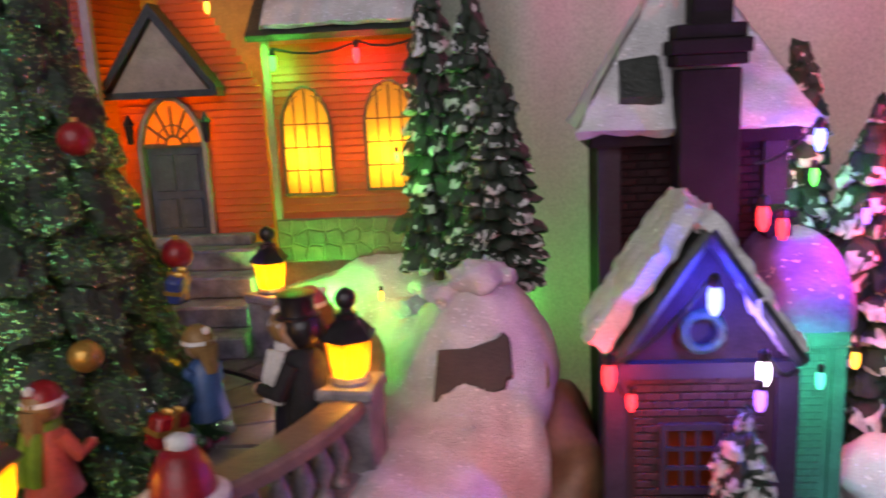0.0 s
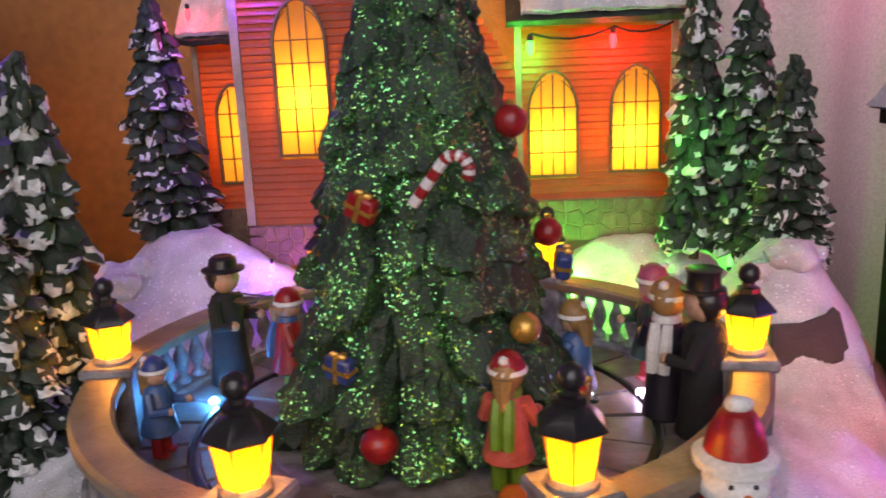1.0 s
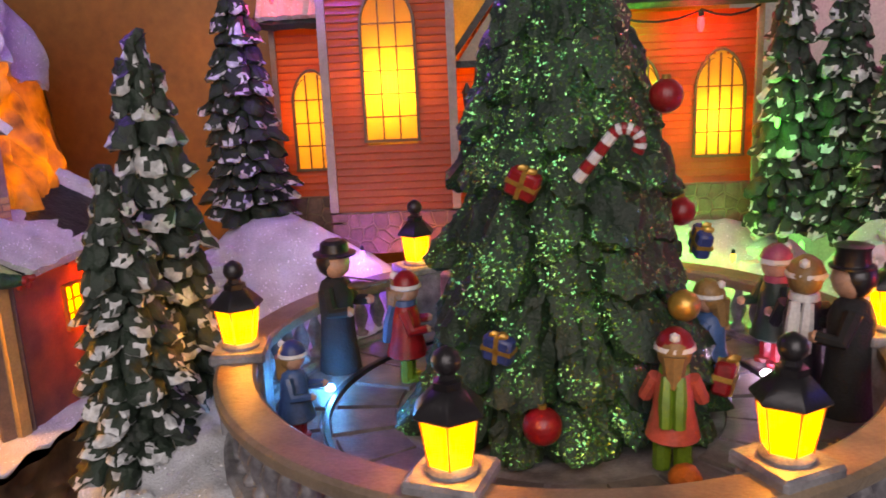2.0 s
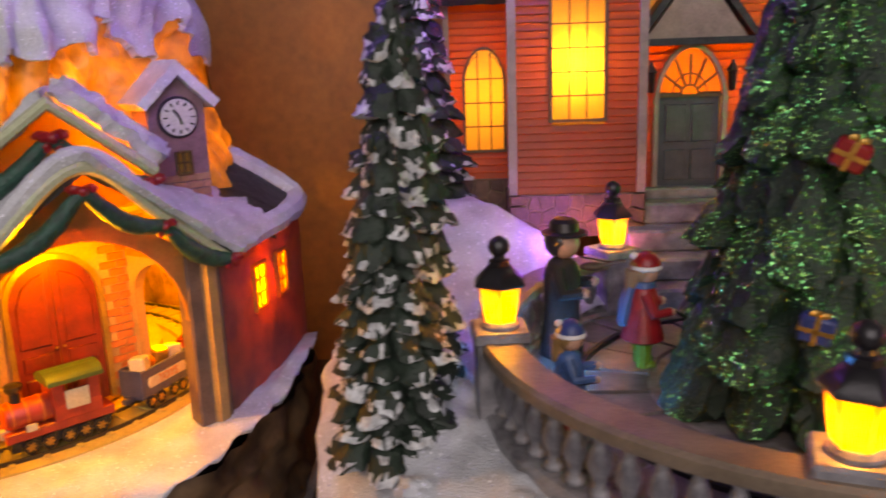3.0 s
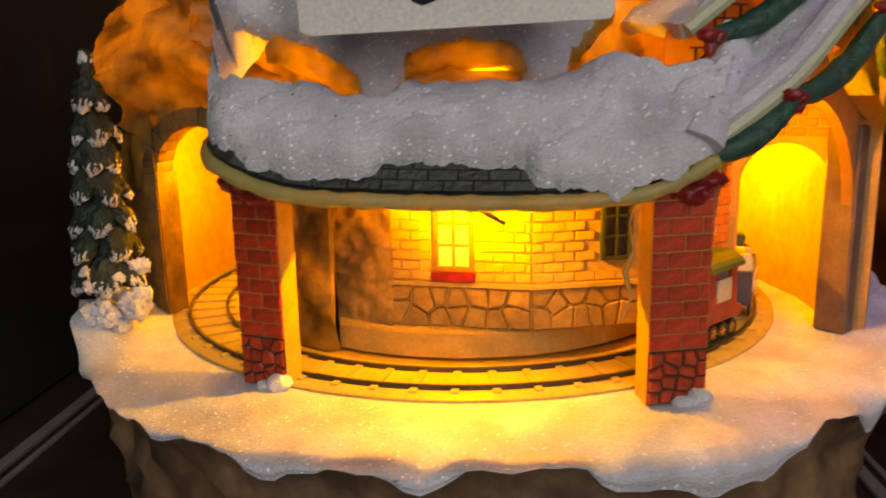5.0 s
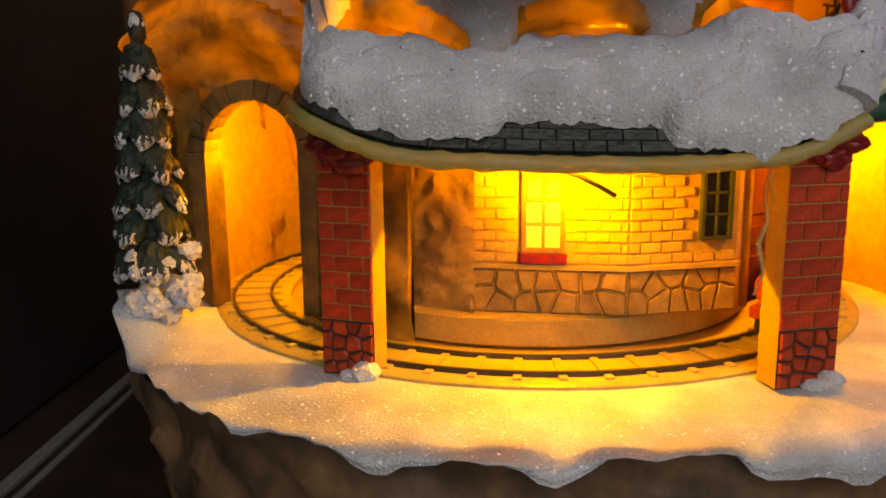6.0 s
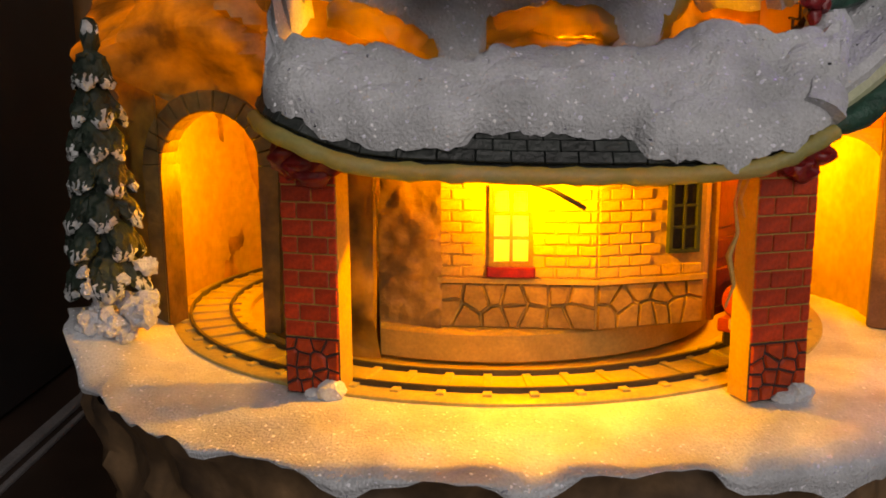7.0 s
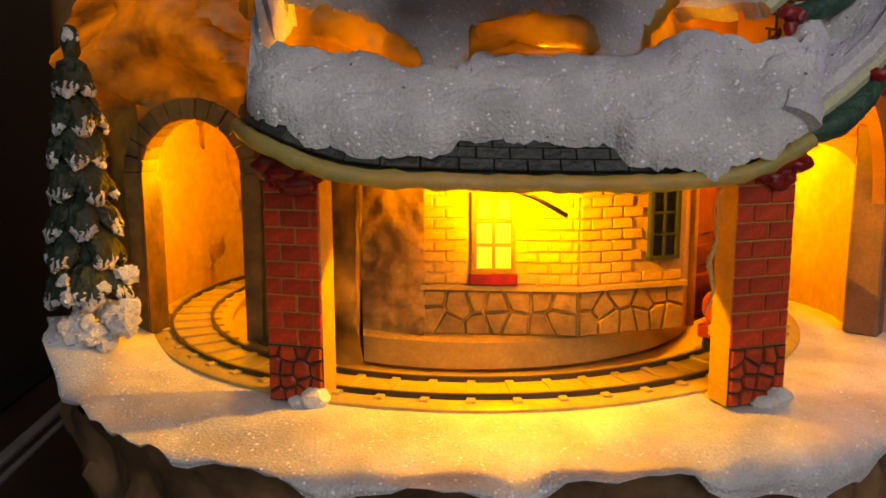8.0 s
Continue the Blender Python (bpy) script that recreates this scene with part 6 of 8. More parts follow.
def wall_span(z):
    """The left and right end of the gable wall at height z."""
    left = c4.x if z < c4.z else c4.x + (c3.x - c4.x) * (z - c4.z) / (c3.z - c4.z)
    if z < c1.z:
        right = c0.x + (c1.x - c0.x) * z / c1.z
    else:
        right = c2.x if z < c2.z else c2.x + (c3.x - c2.x) * (z - c2.z) / (c3.z - c2.z)
    return left + 0.003, right - 0.003


for r in range(1, 14):
    z = 0.0042 * r
    x0, x1 = wall_span(z)
    if x1 - x0 < 0.004:
        continue
    box(bm, (0, 0, 0), (x1 - x0, 0.0006, 0.0005), m=uf @ Matrix.Translation(((x0 + x1) / 2, -0.0004, z)))
    for k in range(-6, 7):
        x = (k + 0.5 * (r % 2)) * 0.0085
        if x0 < x < x1:
            box(bm, (0, 0, 0), (0.0005, 0.0006, 0.0040), m=uf @ Matrix.Translation((x, -0.0004, z + 0.0021)))
part("brick_joint", bm, BARK, gw, "dark joints of the brickwork", smooth=False)
for q, (a, b, back) in enumerate(((UV[1], UV[0], Vector((-0.018, 0.055, 0.004))), (UV[1], UV[2], Vector((-0.008, 0.022, 0.002))))):
    bm = bmesh.new()
    sheet(bm, 30, 12, patch(a + Vector((0, 0, 0.001)), b, b + back, a + back, 1, 1, 0.0025, 0.0022, q * 3.0))
    thicken(bm, 0.0052)
    part("upper_roof_snow", bm, SNOW, station, "thick snow on the upper gable roof")
bm = bmesh.new()
tube(bm, [UV[0] + GN * 0.001, UV[1] + GN * 0.002 - Vector((0, 0, 0.001)), UV[2] + GN * 0.001], 0.0026, 0, 8)
part("upper_verge", bm, ICE_TRIM, station, "pale green moulded verge board")
ub = [UV[0] + Vector((0.006, -0.001, -0.002)), UV[1] + Vector((0, 0, -0.013)), UV[2] + Vector((-0.002, -0.002, -0.004))]
for p in ub:
    bow(station, p + GN * 0.003, 0.0052, (GN.x, GN.y))
swag(station, ub[0], ub[1], 0.005)
swag(station, ub[1], ub[2], 0.005)

# ------------------------------------------------ clock tower
ck = facing(-0.3970, 0.3603, 0.1480, 0.66, -0.75)
bm = bmesh.new()
prism(bm, [(-0.0128, 0), (0.0118, 0), (0.0118, 0.0470), (0, 0.0580), (-0.0128, 0.0470)], ck, 0.020)
TOWER_WALL = material("mauve_brick_paint", (0.30, 0.17, 0.20), 0.5, vary=0.25, scale=120, bump=0.4)
ctower = part("clock_tower", bm, TOWER_WALL, station, "small brick clock tower with a snowy gable roof", smooth=False)
TOWER_BRICK = material("pink_orange_brick", (0.50, 0.24, 0.17), 0.5, vary=0.25, scale=160, bump=0.4, per_piece=0.15)
brick_face(ctower, ck, 0.0240, 0.0130, 0.0068, 0.0032, TOWER_BRICK, 0.0004, 0.0006)
bm = bmesh.new()
disc = [(0.0088 * math.cos(2 * math.pi * k / 28), 0.0370 + 0.0088 * math.sin(2 * math.pi * k / 28)) for k in range(28)]
prism(bm, disc, ck @ Matrix.Translation((0, -0.0012, 0)), 0.0018, 0, 0.0004)
dial = part("clock_face", bm, PURPLE_TRIM, station, "round white clock face", smooth=False)
bm = bmesh.new()
disc = [(0.0076 * math.cos(2 * math.pi * k / 28), 0.0370 + 0.0076 * math.sin(2 * math.pi * k / 28)) for k in range(28)]
prism(bm, disc, ck @ Matrix.Translation((0, -0.0017, 0)), 0.0012)
part("dial", bm, WHITE, dial, smooth=False)
for k in range(12):
    bm = bmesh.new()
    a = math.pi / 6 * k
    m = ck @ Matrix.Translation((0.0060 * math.sin(a), -0.0021, 0.0370 + 0.0060 * math.cos(a))) @ pose(0, 0, 0, 0, -math.degrees(a) * -1, 0)
    box(bm, (0, 0, 0), (0.0006, 0.0006, 0.0016), m=m)
    part("hour_mark", bm, INK, dial, smooth=False)
for deg, ln, w in ((-35, 0.0040, 0.0009), (165, 0.0030, 0.0008)):
    bm = bmesh.new()
    m = ck @ Matrix.Translation((0, -0.0023, 0.0370)) @ pose(0, 0, 0, 0, deg, 0) @ Matrix.Translation((0, 0, ln / 2))
    box(bm, (0, 0, 0), (w, 0.0006, ln), m=m)
    part("clock_hand", bm, INK, dial, smooth=False)
cottage_window(station, ck @ Matrix.Translation((0.0005, -0.0004, 0.0130)), 0.0070, 0.0100, 2, 2, LEAD, PANE, None, "tiny window glowing yellow")
bm = bmesh.new()
for s in (-1, 1):
    sheet(bm, 8, 6, lambda u, v, s=s: ck @ Vector((s * 0.0175 * u, -0.0045 + 0.026 * v, 0.0605 - 0.0172 * u + 0.0008 * noise.noise(Vector((u * 5, v * 5, s))))))
thicken(bm, 0.0042)
part("tower_roof_snow", bm, SNOW, ctower, "thick snow on the little gable roof")

# ------------------------------------------------ the mountain
MC = Vector((-0.525, 0.400, 0))
RADII = [(160, 0.142), (180, 0.140), (201, 0.126), (211, 0.114), (217, 0.096), (240, 0.090), (270, 0.086), (297, 0.090), (320, 0.104), (335, 0.114), (350, 0.121), (368, 0.124), (386, 0.128), (405, 0.128), (440, 0.132), (521, 0.142)]
ARCH = facing(-0.6355, 0.3565, 0.0545, -0.28, -0.96)
ARCH_W, ARCH_H = 0.0375, 0.0775


def mountain(u, v, out=0.0):
    deg = 160 + 360 * u
    for (a, x), (b, y) in zip(RADII, RADII[1:]):
        if a <= deg <= b:
            f = (deg - a) / (b - a)
            r = x + (y - x) * f * f * (3 - 2 * f)
            break
    a = radians(deg)
    low = 0.052 if deg < 236 or deg > 395 else (0.126 if deg < 292 else 0.150)
    z = low + (0.292 - low) * v
    h = max(0, (z - 0.14) / 0.15)
    r *= 1 - 0.32 * h ** 1.2
    p = Vector((MC.x + r * math.cos(a), MC.y + r * math.sin(a), z))
    k = 0.35 if z < 0.13 else 1.0
    if 226 < deg < 306:
        k = min(k, 0.22 + 0.78 * min(1, max(0, (z - 0.172) / 0.02)))
    if deg > 306:
        z = 0.16 + (z - 0.16) * 0.35
    fold = abs(noise.noise(Vector((deg * 0.06 + z * 30, z * 16, 0.4)))) * 0.030 + abs(noise.noise(Vector((deg * 0.15 - z * 60, z * 38, 2.4)))) * 0.018
    fold += abs(noise.noise(Vector((deg * 0.34 + z * 90, z * 95, 6.1)))) * 0.0045 + wob(p.x, p.y, p.z, 34, 0.005) + wob(p.x, p.y, p.z, 240, 0.0008)
    if deg < 226:
        crease = abs(noise.noise(Vector((deg * 0.085 + z * 34, z * 9 - deg * 0.03, 9.3))))
        fold = 0.55 * fold + 0.046 * min(crease, 0.45) + 0.011 * abs(noise.noise(Vector((deg * 0.26 + z * 105, deg * 0.07, 4.2))))
        k = max(k, 0.6)
        side = max(0.0, 1 - abs(deg - 180) / 13)
        r += 0.014 * side * min(1, max(0, (0.150 - z) / 0.03))
    r += k * (fold - 0.007) + out
    p = Vector((MC.x + r * math.cos(a), MC.y + r * math.sin(a), p.z))
    q = to_arch @ p
    near = max(0.0, math.hypot(q.x, max(0.0, q.z - ARCH_H + ARCH_W / 2)) - ARCH_W / 2 - 0.0085)
    if near < 0.024 and abs(q.y) < 0.05:
        f = max(0.0, 1 - near / 0.024)
        q.y += (0.002 - q.y) * f * f * (3 - 2 * f)
        p = ARCH @ q
    return p


to_arch = ARCH.inverted()


def in_arch(p):
    q = to_arch @ p
    w, h = ARCH_W / 2 + 0.002, ARCH_H + 0.002
    if abs(q.x) > w or q.z > h or abs(q.y) > 0.05:
        return False
    top = h - w
    return q.z < top or math.hypot(q.x, q.z - top) < w


bm = bmesh.new()
grid = sheet(bm, 330, 110, mountain)
for f in [f for f in bm.faces if in_arch(f.calc_center_median())]:
    bm.faces.remove(f)
for v in [v for v in bm.verts if not v.link_faces]:
    bm.verts.remove(v)
part("mountain", bm, GLOW_ROCK, station, "folded tan rock mountain glowing orange from within")


def snow_on(u, v):
    p = mountain(u, v)
    deg = 160 + 360 * u
    n1 = noise.noise(Vector((deg * 0.09, p.z * 20, 3))) * 0.024 + noise.noise(Vector((deg * 0.35, p.z * 60, 8))) * 0.006
    line = 0.173 if deg > 226 else 0.188
    if 226 < deg < 300:
        line = 0.180
    if deg >= 312:
        line = 0.215
    return p.z + n1 > line


bm = bmesh.new()
grid = sheet(bm, 330, 110, lambda u, v: mountain(u, v, 0.0035))
faces = list(bm.faces)
for k, f in enumerate(faces):
    i, j = divmod(k, 110)
    if not snow_on((i + 0.5) / 330, (j + 0.5) / 110):
        bm.faces.remove(f)
for v in [v for v in bm.verts if not v.link_faces]:
    bm.verts.remove(v)
for _ in range(2):
    bmesh.ops.smooth_vert(bm, verts=bm.verts, factor=0.5, use_axis_x=True, use_axis_y=True, use_axis_z=True)
thicken(bm, 0.0045)
part("mountain_snow", bm, SNOW, station, "glittering snow over the mountain")
bm = bmesh.new()


def hanging_snow(u, v):
    x = -0.603 + 0.116 * u
    low = level(SNOW_HANG, x) + 0.0010 * noise.noise(Vector((u * 60, 3, 0)))
    z = low + (0.196 - low) * v
    swell = 0.0035 * min(1, v * 9) ** 0.5
    return Vector((x, 0.2915 + 0.30 * (z - 0.145) - swell + 1.4 * (x + 0.545) ** 2 + wob(x, z, 3, 90, 0.0016), z))


sheet(bm, 170, 24, hanging_snow)
thicken(bm, 0.003)
part("hanging_snow", bm, SNOW, station, "glittering snow hanging over the rock ledges")
for line, rad in (([(-0.5865, 0.1585), (-0.576, 0.1550), (-0.5655, 0.1500), (-0.5570, 0.1445)], 0.0042), ([(-0.5460, 0.1525), (-0.5400, 0.1530), (-0.5310, 0.1560), (-0.5150, 0.1555), (-0.5095, 0.1490)], 0.0044),
                  ([(-0.5500, 0.1435), (-0.5440, 0.1480), (-0.5340, 0.1495), (-0.5110, 0.1480)], 0.0024), ([(-0.5065, 0.1450), (-0.5000, 0.1510), (-0.4930, 0.1600), (-0.4860, 0.1680)], 0.0034)):
    bm = bmesh.new()
    pts = [along([(x, 0, z) for x, z in line], k / 20) for k in range(21)]
    tube(bm, [Vector((p.x, 0.2905 + 0.25 * (p.z - 0.145) + 1.4 * (p.x + 0.545) ** 2, p.z)) for p in pts], [rad * (1 + 0.25 * noise.noise(Vector((k * 0.5, rad * 900, 0)))) * (0.55 if k in (0, 20) else 1) for k in range(21)], 0, 12)
    roughen(bm, 300, 0.0012)
    part("rock_ledge", bm, LEDGE_ROCK, station, "thin orange rock ledge glowing from within")
bm = bmesh.new()
ball(bm, (-0.4985, 0.2950, 0.2030), 0.0085, 0, 3, (1.3, 0.6, 0.7), 0.5)
part("dark_ledge", bm, ROCK, station, "dark brown rock ledge between snow")
bm = bmesh.new()
lathe(bm, [(0.105, 0), (0.105, 0.003), (0.05, 0.004)], (MC.x, MC.y, 0.288), segs=40)
part("mountain_top", bm, SNOW, station, smooth=False)
bm = bmesh.new()
lathe(bm, [(0.100, 0), (0.100, 0.002), (0.03, 0.002)], (*TC, 0.1385), segs=60)
bmesh.ops.delete(bm, geom=[v for v in bm.verts if v.co.x < -0.640 and v.co.y < 0.40], context="VERTS")
bmesh.ops.delete(bm, geom=[v for v in bm.verts if v.co.y < 0.36 and -0.60 < v.co.x], context="VERTS")
part("tunnel_ceiling", bm, PLASTER, station, smooth=False)
bm = bmesh.new()


def tunnel_side(u, v):
    a = radians(-25 + 227 * u)
    r = 0.131 + 0.017 * max(0, 1 - u * 5)
    return Vector((TC[0] + r * math.cos(a), TC[1] + r * math.sin(a), 0.050 + 0.088 * v))


sheet(bm, 80, 12, tunnel_side)
part("tunnel_wall", bm, PLASTER, station, "smooth tan tunnel wall")
# stones round the tunnel's mouth
for k in range(13):
    a0, a1 = math.pi * k / 13, math.pi * (k + 1) / 13
    r0, r1 = ARCH_W / 2, ARCH_W / 2 + 0.0074
    g = 0.006
    bm = bmesh.new()
    pts = [(r * math.cos(a), ARCH_H - ARCH_W / 2 + r * math.sin(a)) for r, a in ((r0, a0 + g), (r1, a0 + g), (r1, a1 - g), (r0, a1 - g))]
    prism(bm, pts[::-1], ARCH @ Matrix.Translation((0, -0.0006 + 0.0004 * (k % 2), 0)), 0.010, 0, 0.0005)
    part("arch_stone", bm, ARCH_STONE, station, smooth=False)
for s in (-1, 1):
    bm = bmesh.new()
    prism(bm, [(s * ARCH_W / 2, 0), (s * (ARCH_W / 2 + 0.0060), 0), (s * (ARCH_W / 2 + 0.0074), ARCH_H - ARCH_W / 2), (s * ARCH_W / 2, ARCH_H - ARCH_W / 2)][::s], ARCH @ Matrix.Translation((0, -0.0005, 0)), 0.012)
    part("arch_jamb", bm, ARCH_STONE, station, smooth=False)

# the black lead under the canopy
bm = bmesh.new()
tube(bm, [(-0.5400, 0.3010, 0.1165), (-0.5330, 0.2985, 0.1120), (-0.5260, 0.2970, 0.1098), (-0.5205, 0.2960, 0.1068), (-0.5163, 0.2960, 0.1043)], 0.0007)
part("lead", bm, BLACK, station, "thin black wire under the canopy")

bm = bmesh.new()
tube(bm, [(-0.4795, 0.2775, 0.1150), (-0.4815, 0.2765, 0.1080), (-0.4800, 0.2770, 0.1000), (-0.4825, 0.2760, 0.0940), (-0.4805, 0.2765, 0.0860), (-0.4830, 0.2755, 0.0800)], [0.0004, 0.0003, 0.0005, 0.0009, 0.0005, 0.0003], 0, 6)
tube(bm, [(-0.4770, 0.2775, 0.1160), (-0.4800, 0.2765, 0.1090), (-0.4785, 0.2770, 0.1040)], 0.0003, 0, 6)
part("glue_strand", bm, TAN, station, "thin yellowish strand of dried glue")



def petal_pine(place, h, r, tiers, label):
    """A slim pine with few, broad, drooping boughs, each with a white snow tip."""
    rng = random.Random(31)
    x0, y0, z0 = place
    root = thing("pine_tree", place, label, "tree", "snowy pine trees")
    bm = bmesh.new()
    lathe(bm, [(r * 0.5, 0), (r * 0.55, h * 0.15), (r * 0.36, h * 0.6), (r * 0.12, h * 0.97)], place, 0, 10)
    part("trunk", bm, PINE, root)
    green = bmesh.new()
    for k in range(tiers):
        f = k / tiers
        z = z0 + h * (0.08 + 0.92 * f)
        n = 5 if k < tiers - 2 else 4
        s = h / tiers * 0.72 * (1 - 0.25 * f)
        for j in range(n):
            a = 2 * math.pi * (j + 0.5 * (k % 2) + rng.uniform(-0.15, 0.15)) / n
            turn = Euler((0, rng.uniform(0.95, 1.2), a)).to_matrix().to_4x4()
            out = (r * (1 - f) ** 0.7 + r * 0.12) * 0.72
            c = Vector((x0 + out * math.cos(a), y0 + out * math.sin(a), z + rng.uniform(-0.1, 0.1) * s))

            def streaks(u, p):
                return u.z > -0.3 and u.x * 0.9 + 0.55 * abs(math.sin(u.y * 7)) + 0.35 * noise.noise(p * 500) > 0.95
            ball(green, c, s, 0, 4, (1.05, 0.62, 0.36), 0.25, turn, streaks)
    ball(green, (x0, y0, z0 + h), h * 0.05, 0, 2, (0.7, 0.7, 1.5), 0.2)
    ball(green, (x0, y0, z0 + h * 1.02), h * 0.040, 1, 2, (0.8, 0.8, 1.3), 0.2)
    roughen(green, 420, 0.0011)
    part("foliage", green, [PINE, SNOW_BRUSH], root, "broad dark boughs with white painted tips")


petal_pine((-0.6670, 0.3400, 0.0735), 0.082, 0.0112, 7, "slim moulded pine with white snow tips beside the tunnel")
rngs = random.Random(4)
bm = bmesh.new()
for k in range(34):
    f = rngs.random()
    ball(bm, (-0.661 + rngs.uniform(-0.011, 0.009), 0.336 + rngs.uniform(-0.008, 0.006), 0.060 + 0.024 * f), rngs.uniform(0.0022, 0.0042) * (1.2 - 0.6 * f), 0, 3, (1, 1, 1.1), 0.5)
roughen(bm, 500, 0.0012)
part("snow_bush", bm, SNOW, station, "low bush heaped with snow")


# ---------------------------------------------------------------- the toy train
def vehicle_frame(deg):
    a = radians(deg)
    return Matrix.Translation((TC[0] + TR * math.cos(a), TC[1] + TR * math.sin(a), 0.0556)) @ pose(0, 0, 0, 0, 0, deg - 90)


def wheels(parent, m, xs, r, w):
    for x in xs:
        for s in (-1, 1):
            bm = bmesh.new()
            n = 16
            ringv = [[bm.verts.new(m @ Vector((x + rr * math.cos(2 * math.pi * k / n), s * y, r + rr * math.sin(2 * math.pi * k / n)))) for k in range(n)] for rr, y in ((r, w - 0.0012), (r, w), (r * 0.72, w), (r * 0.66, w - 0.0006))]
            for a, b in zip(ringv, ringv[1:]):
                for k in range(n):
                    bm.faces.new((a[k], a[(k + 1) % n], b[(k + 1) % n], b[k]))
            bm.faces.new(ringv[0])
            bm.faces.new(ringv[-1])
            wheel = part("wheel", bm, BLACK, parent)
            bm = bmesh.new()
            for k in range(3):
                box(bm, (0, 0, 0), (r * 1.2, 0.0006, r * 0.22), m=m @ Matrix.Translation((x, s * (w - 0.0002), r)) @ pose(0, 0, 0, 0, 60 * k, 0))
            part("wheel_face", bm, GOLD, wheel, "gold painted spokes", smooth=False)


def locomotive(deg):
    m = vehicle_frame(deg)
    o = m.translation
    root = thing("toy_locomotive", tuple(o), "red toy steam engine with olive green cab roof on its track", "train")
    ahead = 1
    bm = bmesh.new()
    box(bm, (0, 0, 0), (0.0430, 0.0120, 0.0042), m=m @ Matrix.Translation((0, 0, 0.0086)), bevel=0.0005)
    part("chassis", bm, TRAIN_RED, root, smooth=False)
    bm = bmesh.new()
    box(bm, (0, 0, 0), (0.0400, 0.0090, 0.0050), m=m @ Matrix.Translation((0, 0, 0.0042)), bevel=0.0005)
    part("bogie", bm, BLACK, root, "black wheel frame", smooth=False)
    bm = bmesh.new()
    tube(bm, [m @ Vector((0.003, 0, 0.0162)), m @ Vector((0.0190, 0, 0.0162)), m @ Vector((0.0205, 0, 0.0162))], [0.0058, 0.0058, 0.0046], 0, 18)
    for x in (0.006, 0.012, 0.0175):
        tube(bm, [m @ Vector((x, 0, 0.0162)), m @ Vector((x + 0.0008, 0, 0.0162))], 0.0061, 1, 18)
    part("boiler", bm, [TRAIN_RED, ORANGE], root)
    bm = bmesh.new()
    lathe(bm, [(0.0022, 0), (0.0021, 0.0040), (0.0032, 0.0052), (0.0036, 0.0074), (0.0028, 0.0080)], m @ Vector((0.0150, 0, 0.0212)), 0, 14)
    part("funnel", bm, BLACK, root, "black flared funnel")
    bm = bmesh.new()
    box(bm, (0, 0, 0), (0.0010, 0.0116, 0.0160), m=m @ Matrix.Translation((0.0022, 0, 0.0185)))
    cab = part("cab", bm, TRAIN_RED, root, smooth=False)
    for q in (-1, 1):
        for x in (-0.0140, 0.0005):
            bm = bmesh.new()
            box(bm, (0, 0, 0), (0.0045, 0.0010, 0.0160), m=m @ Matrix.Translation((x, q * 0.0058, 0.0185)))
            part("cab_post", bm, TRAIN_RED, cab, smooth=False)
        bm = bmesh.new()
        box(bm, (0, 0, 0), (0.0190, 0.0014, 0.0060), m=m @ Matrix.Translation((-0.0068, q * 0.0058, 0.0135)))
        part("cab_side", bm, TRAIN_RED, cab, smooth=False)
    bm = bmesh.new()
    box(bm, (0, 0, 0), (0.0095, 0.0006, 0.0080), m=m @ Matrix.Translation((-0.0068, 0.0066, 0.0185)))
    part("cab_panel", bm, CREAM, cab, "cream cab side panel", smooth=False)
    bm = bmesh.new()
    rows = []
    for x in (-0.0180, 0.0045):
        rows.append([bm.verts.new(m @ Vector((x, 0.0082 * math.cos(math.pi * k / 10), 0.0262 + 0.0050 * math.sin(math.pi * k / 10)))) for k in range(11)])
    for k in range(10):
        bm.faces.new((rows[0][k], rows[1][k], rows[1][k + 1], rows[0][k + 1]))
    for r in rows:
        bm.faces.new(r)
    bm.faces.new((rows[0][0], rows[0][10], rows[1][10], rows[1][0]))
    part("cab_roof", bm, CAB_GREEN, root, "rounded olive green cab roof", smooth=False)
    bm = bmesh.new()
    box(bm, (0, 0, 0), (0.0050, 0.0040, 0.0036), m=m @ Matrix.Translation((0.0200, 0, 0.0095)), bevel=0.0004)
    box(bm, (0, 0, 0), (0.0042, 0.0016, 0.0030), m=m @ Matrix.Translation((0.0120, 0.0064, 0.0115)), bevel=0.0003)
    part("buffer", bm, CREAM, root, smooth=False)
    wheels(root, m, (-0.0150, -0.0085, -0.0020, 0.0060, 0.0130), 0.0031, 0.0062)
    return root




def lettering(name, text, m, size, mat, parent, label=""):
    """Letters as a thin mesh, in the x-z plane of m."""
    curve = bpy.data.curves.new(name, "FONT")
    curve.body, curve.size, curve.align_x, curve.align_y, curve.extrude = text, size, "CENTER", "CENTER", 0.0001
    tmp = new(name, curve)
    mesh = bpy.data.meshes.new_from_object(tmp.evaluated_get(bpy.context.evaluated_depsgraph_get()))
    bpy.data.objects.remove(tmp)
    mesh.transform(Matrix.Translation(-ORIGIN[parent.name]) @ m @ pose(0, 0, 0, 90, 0, 0))
    mesh.materials.clear()
    mesh.materials.append(mat)
    ob = new(name, mesh)
    ob.parent = parent
    ORIGIN[ob.name] = ORIGIN[parent.name]
    if label:
        ob["label"] = label
    return ob


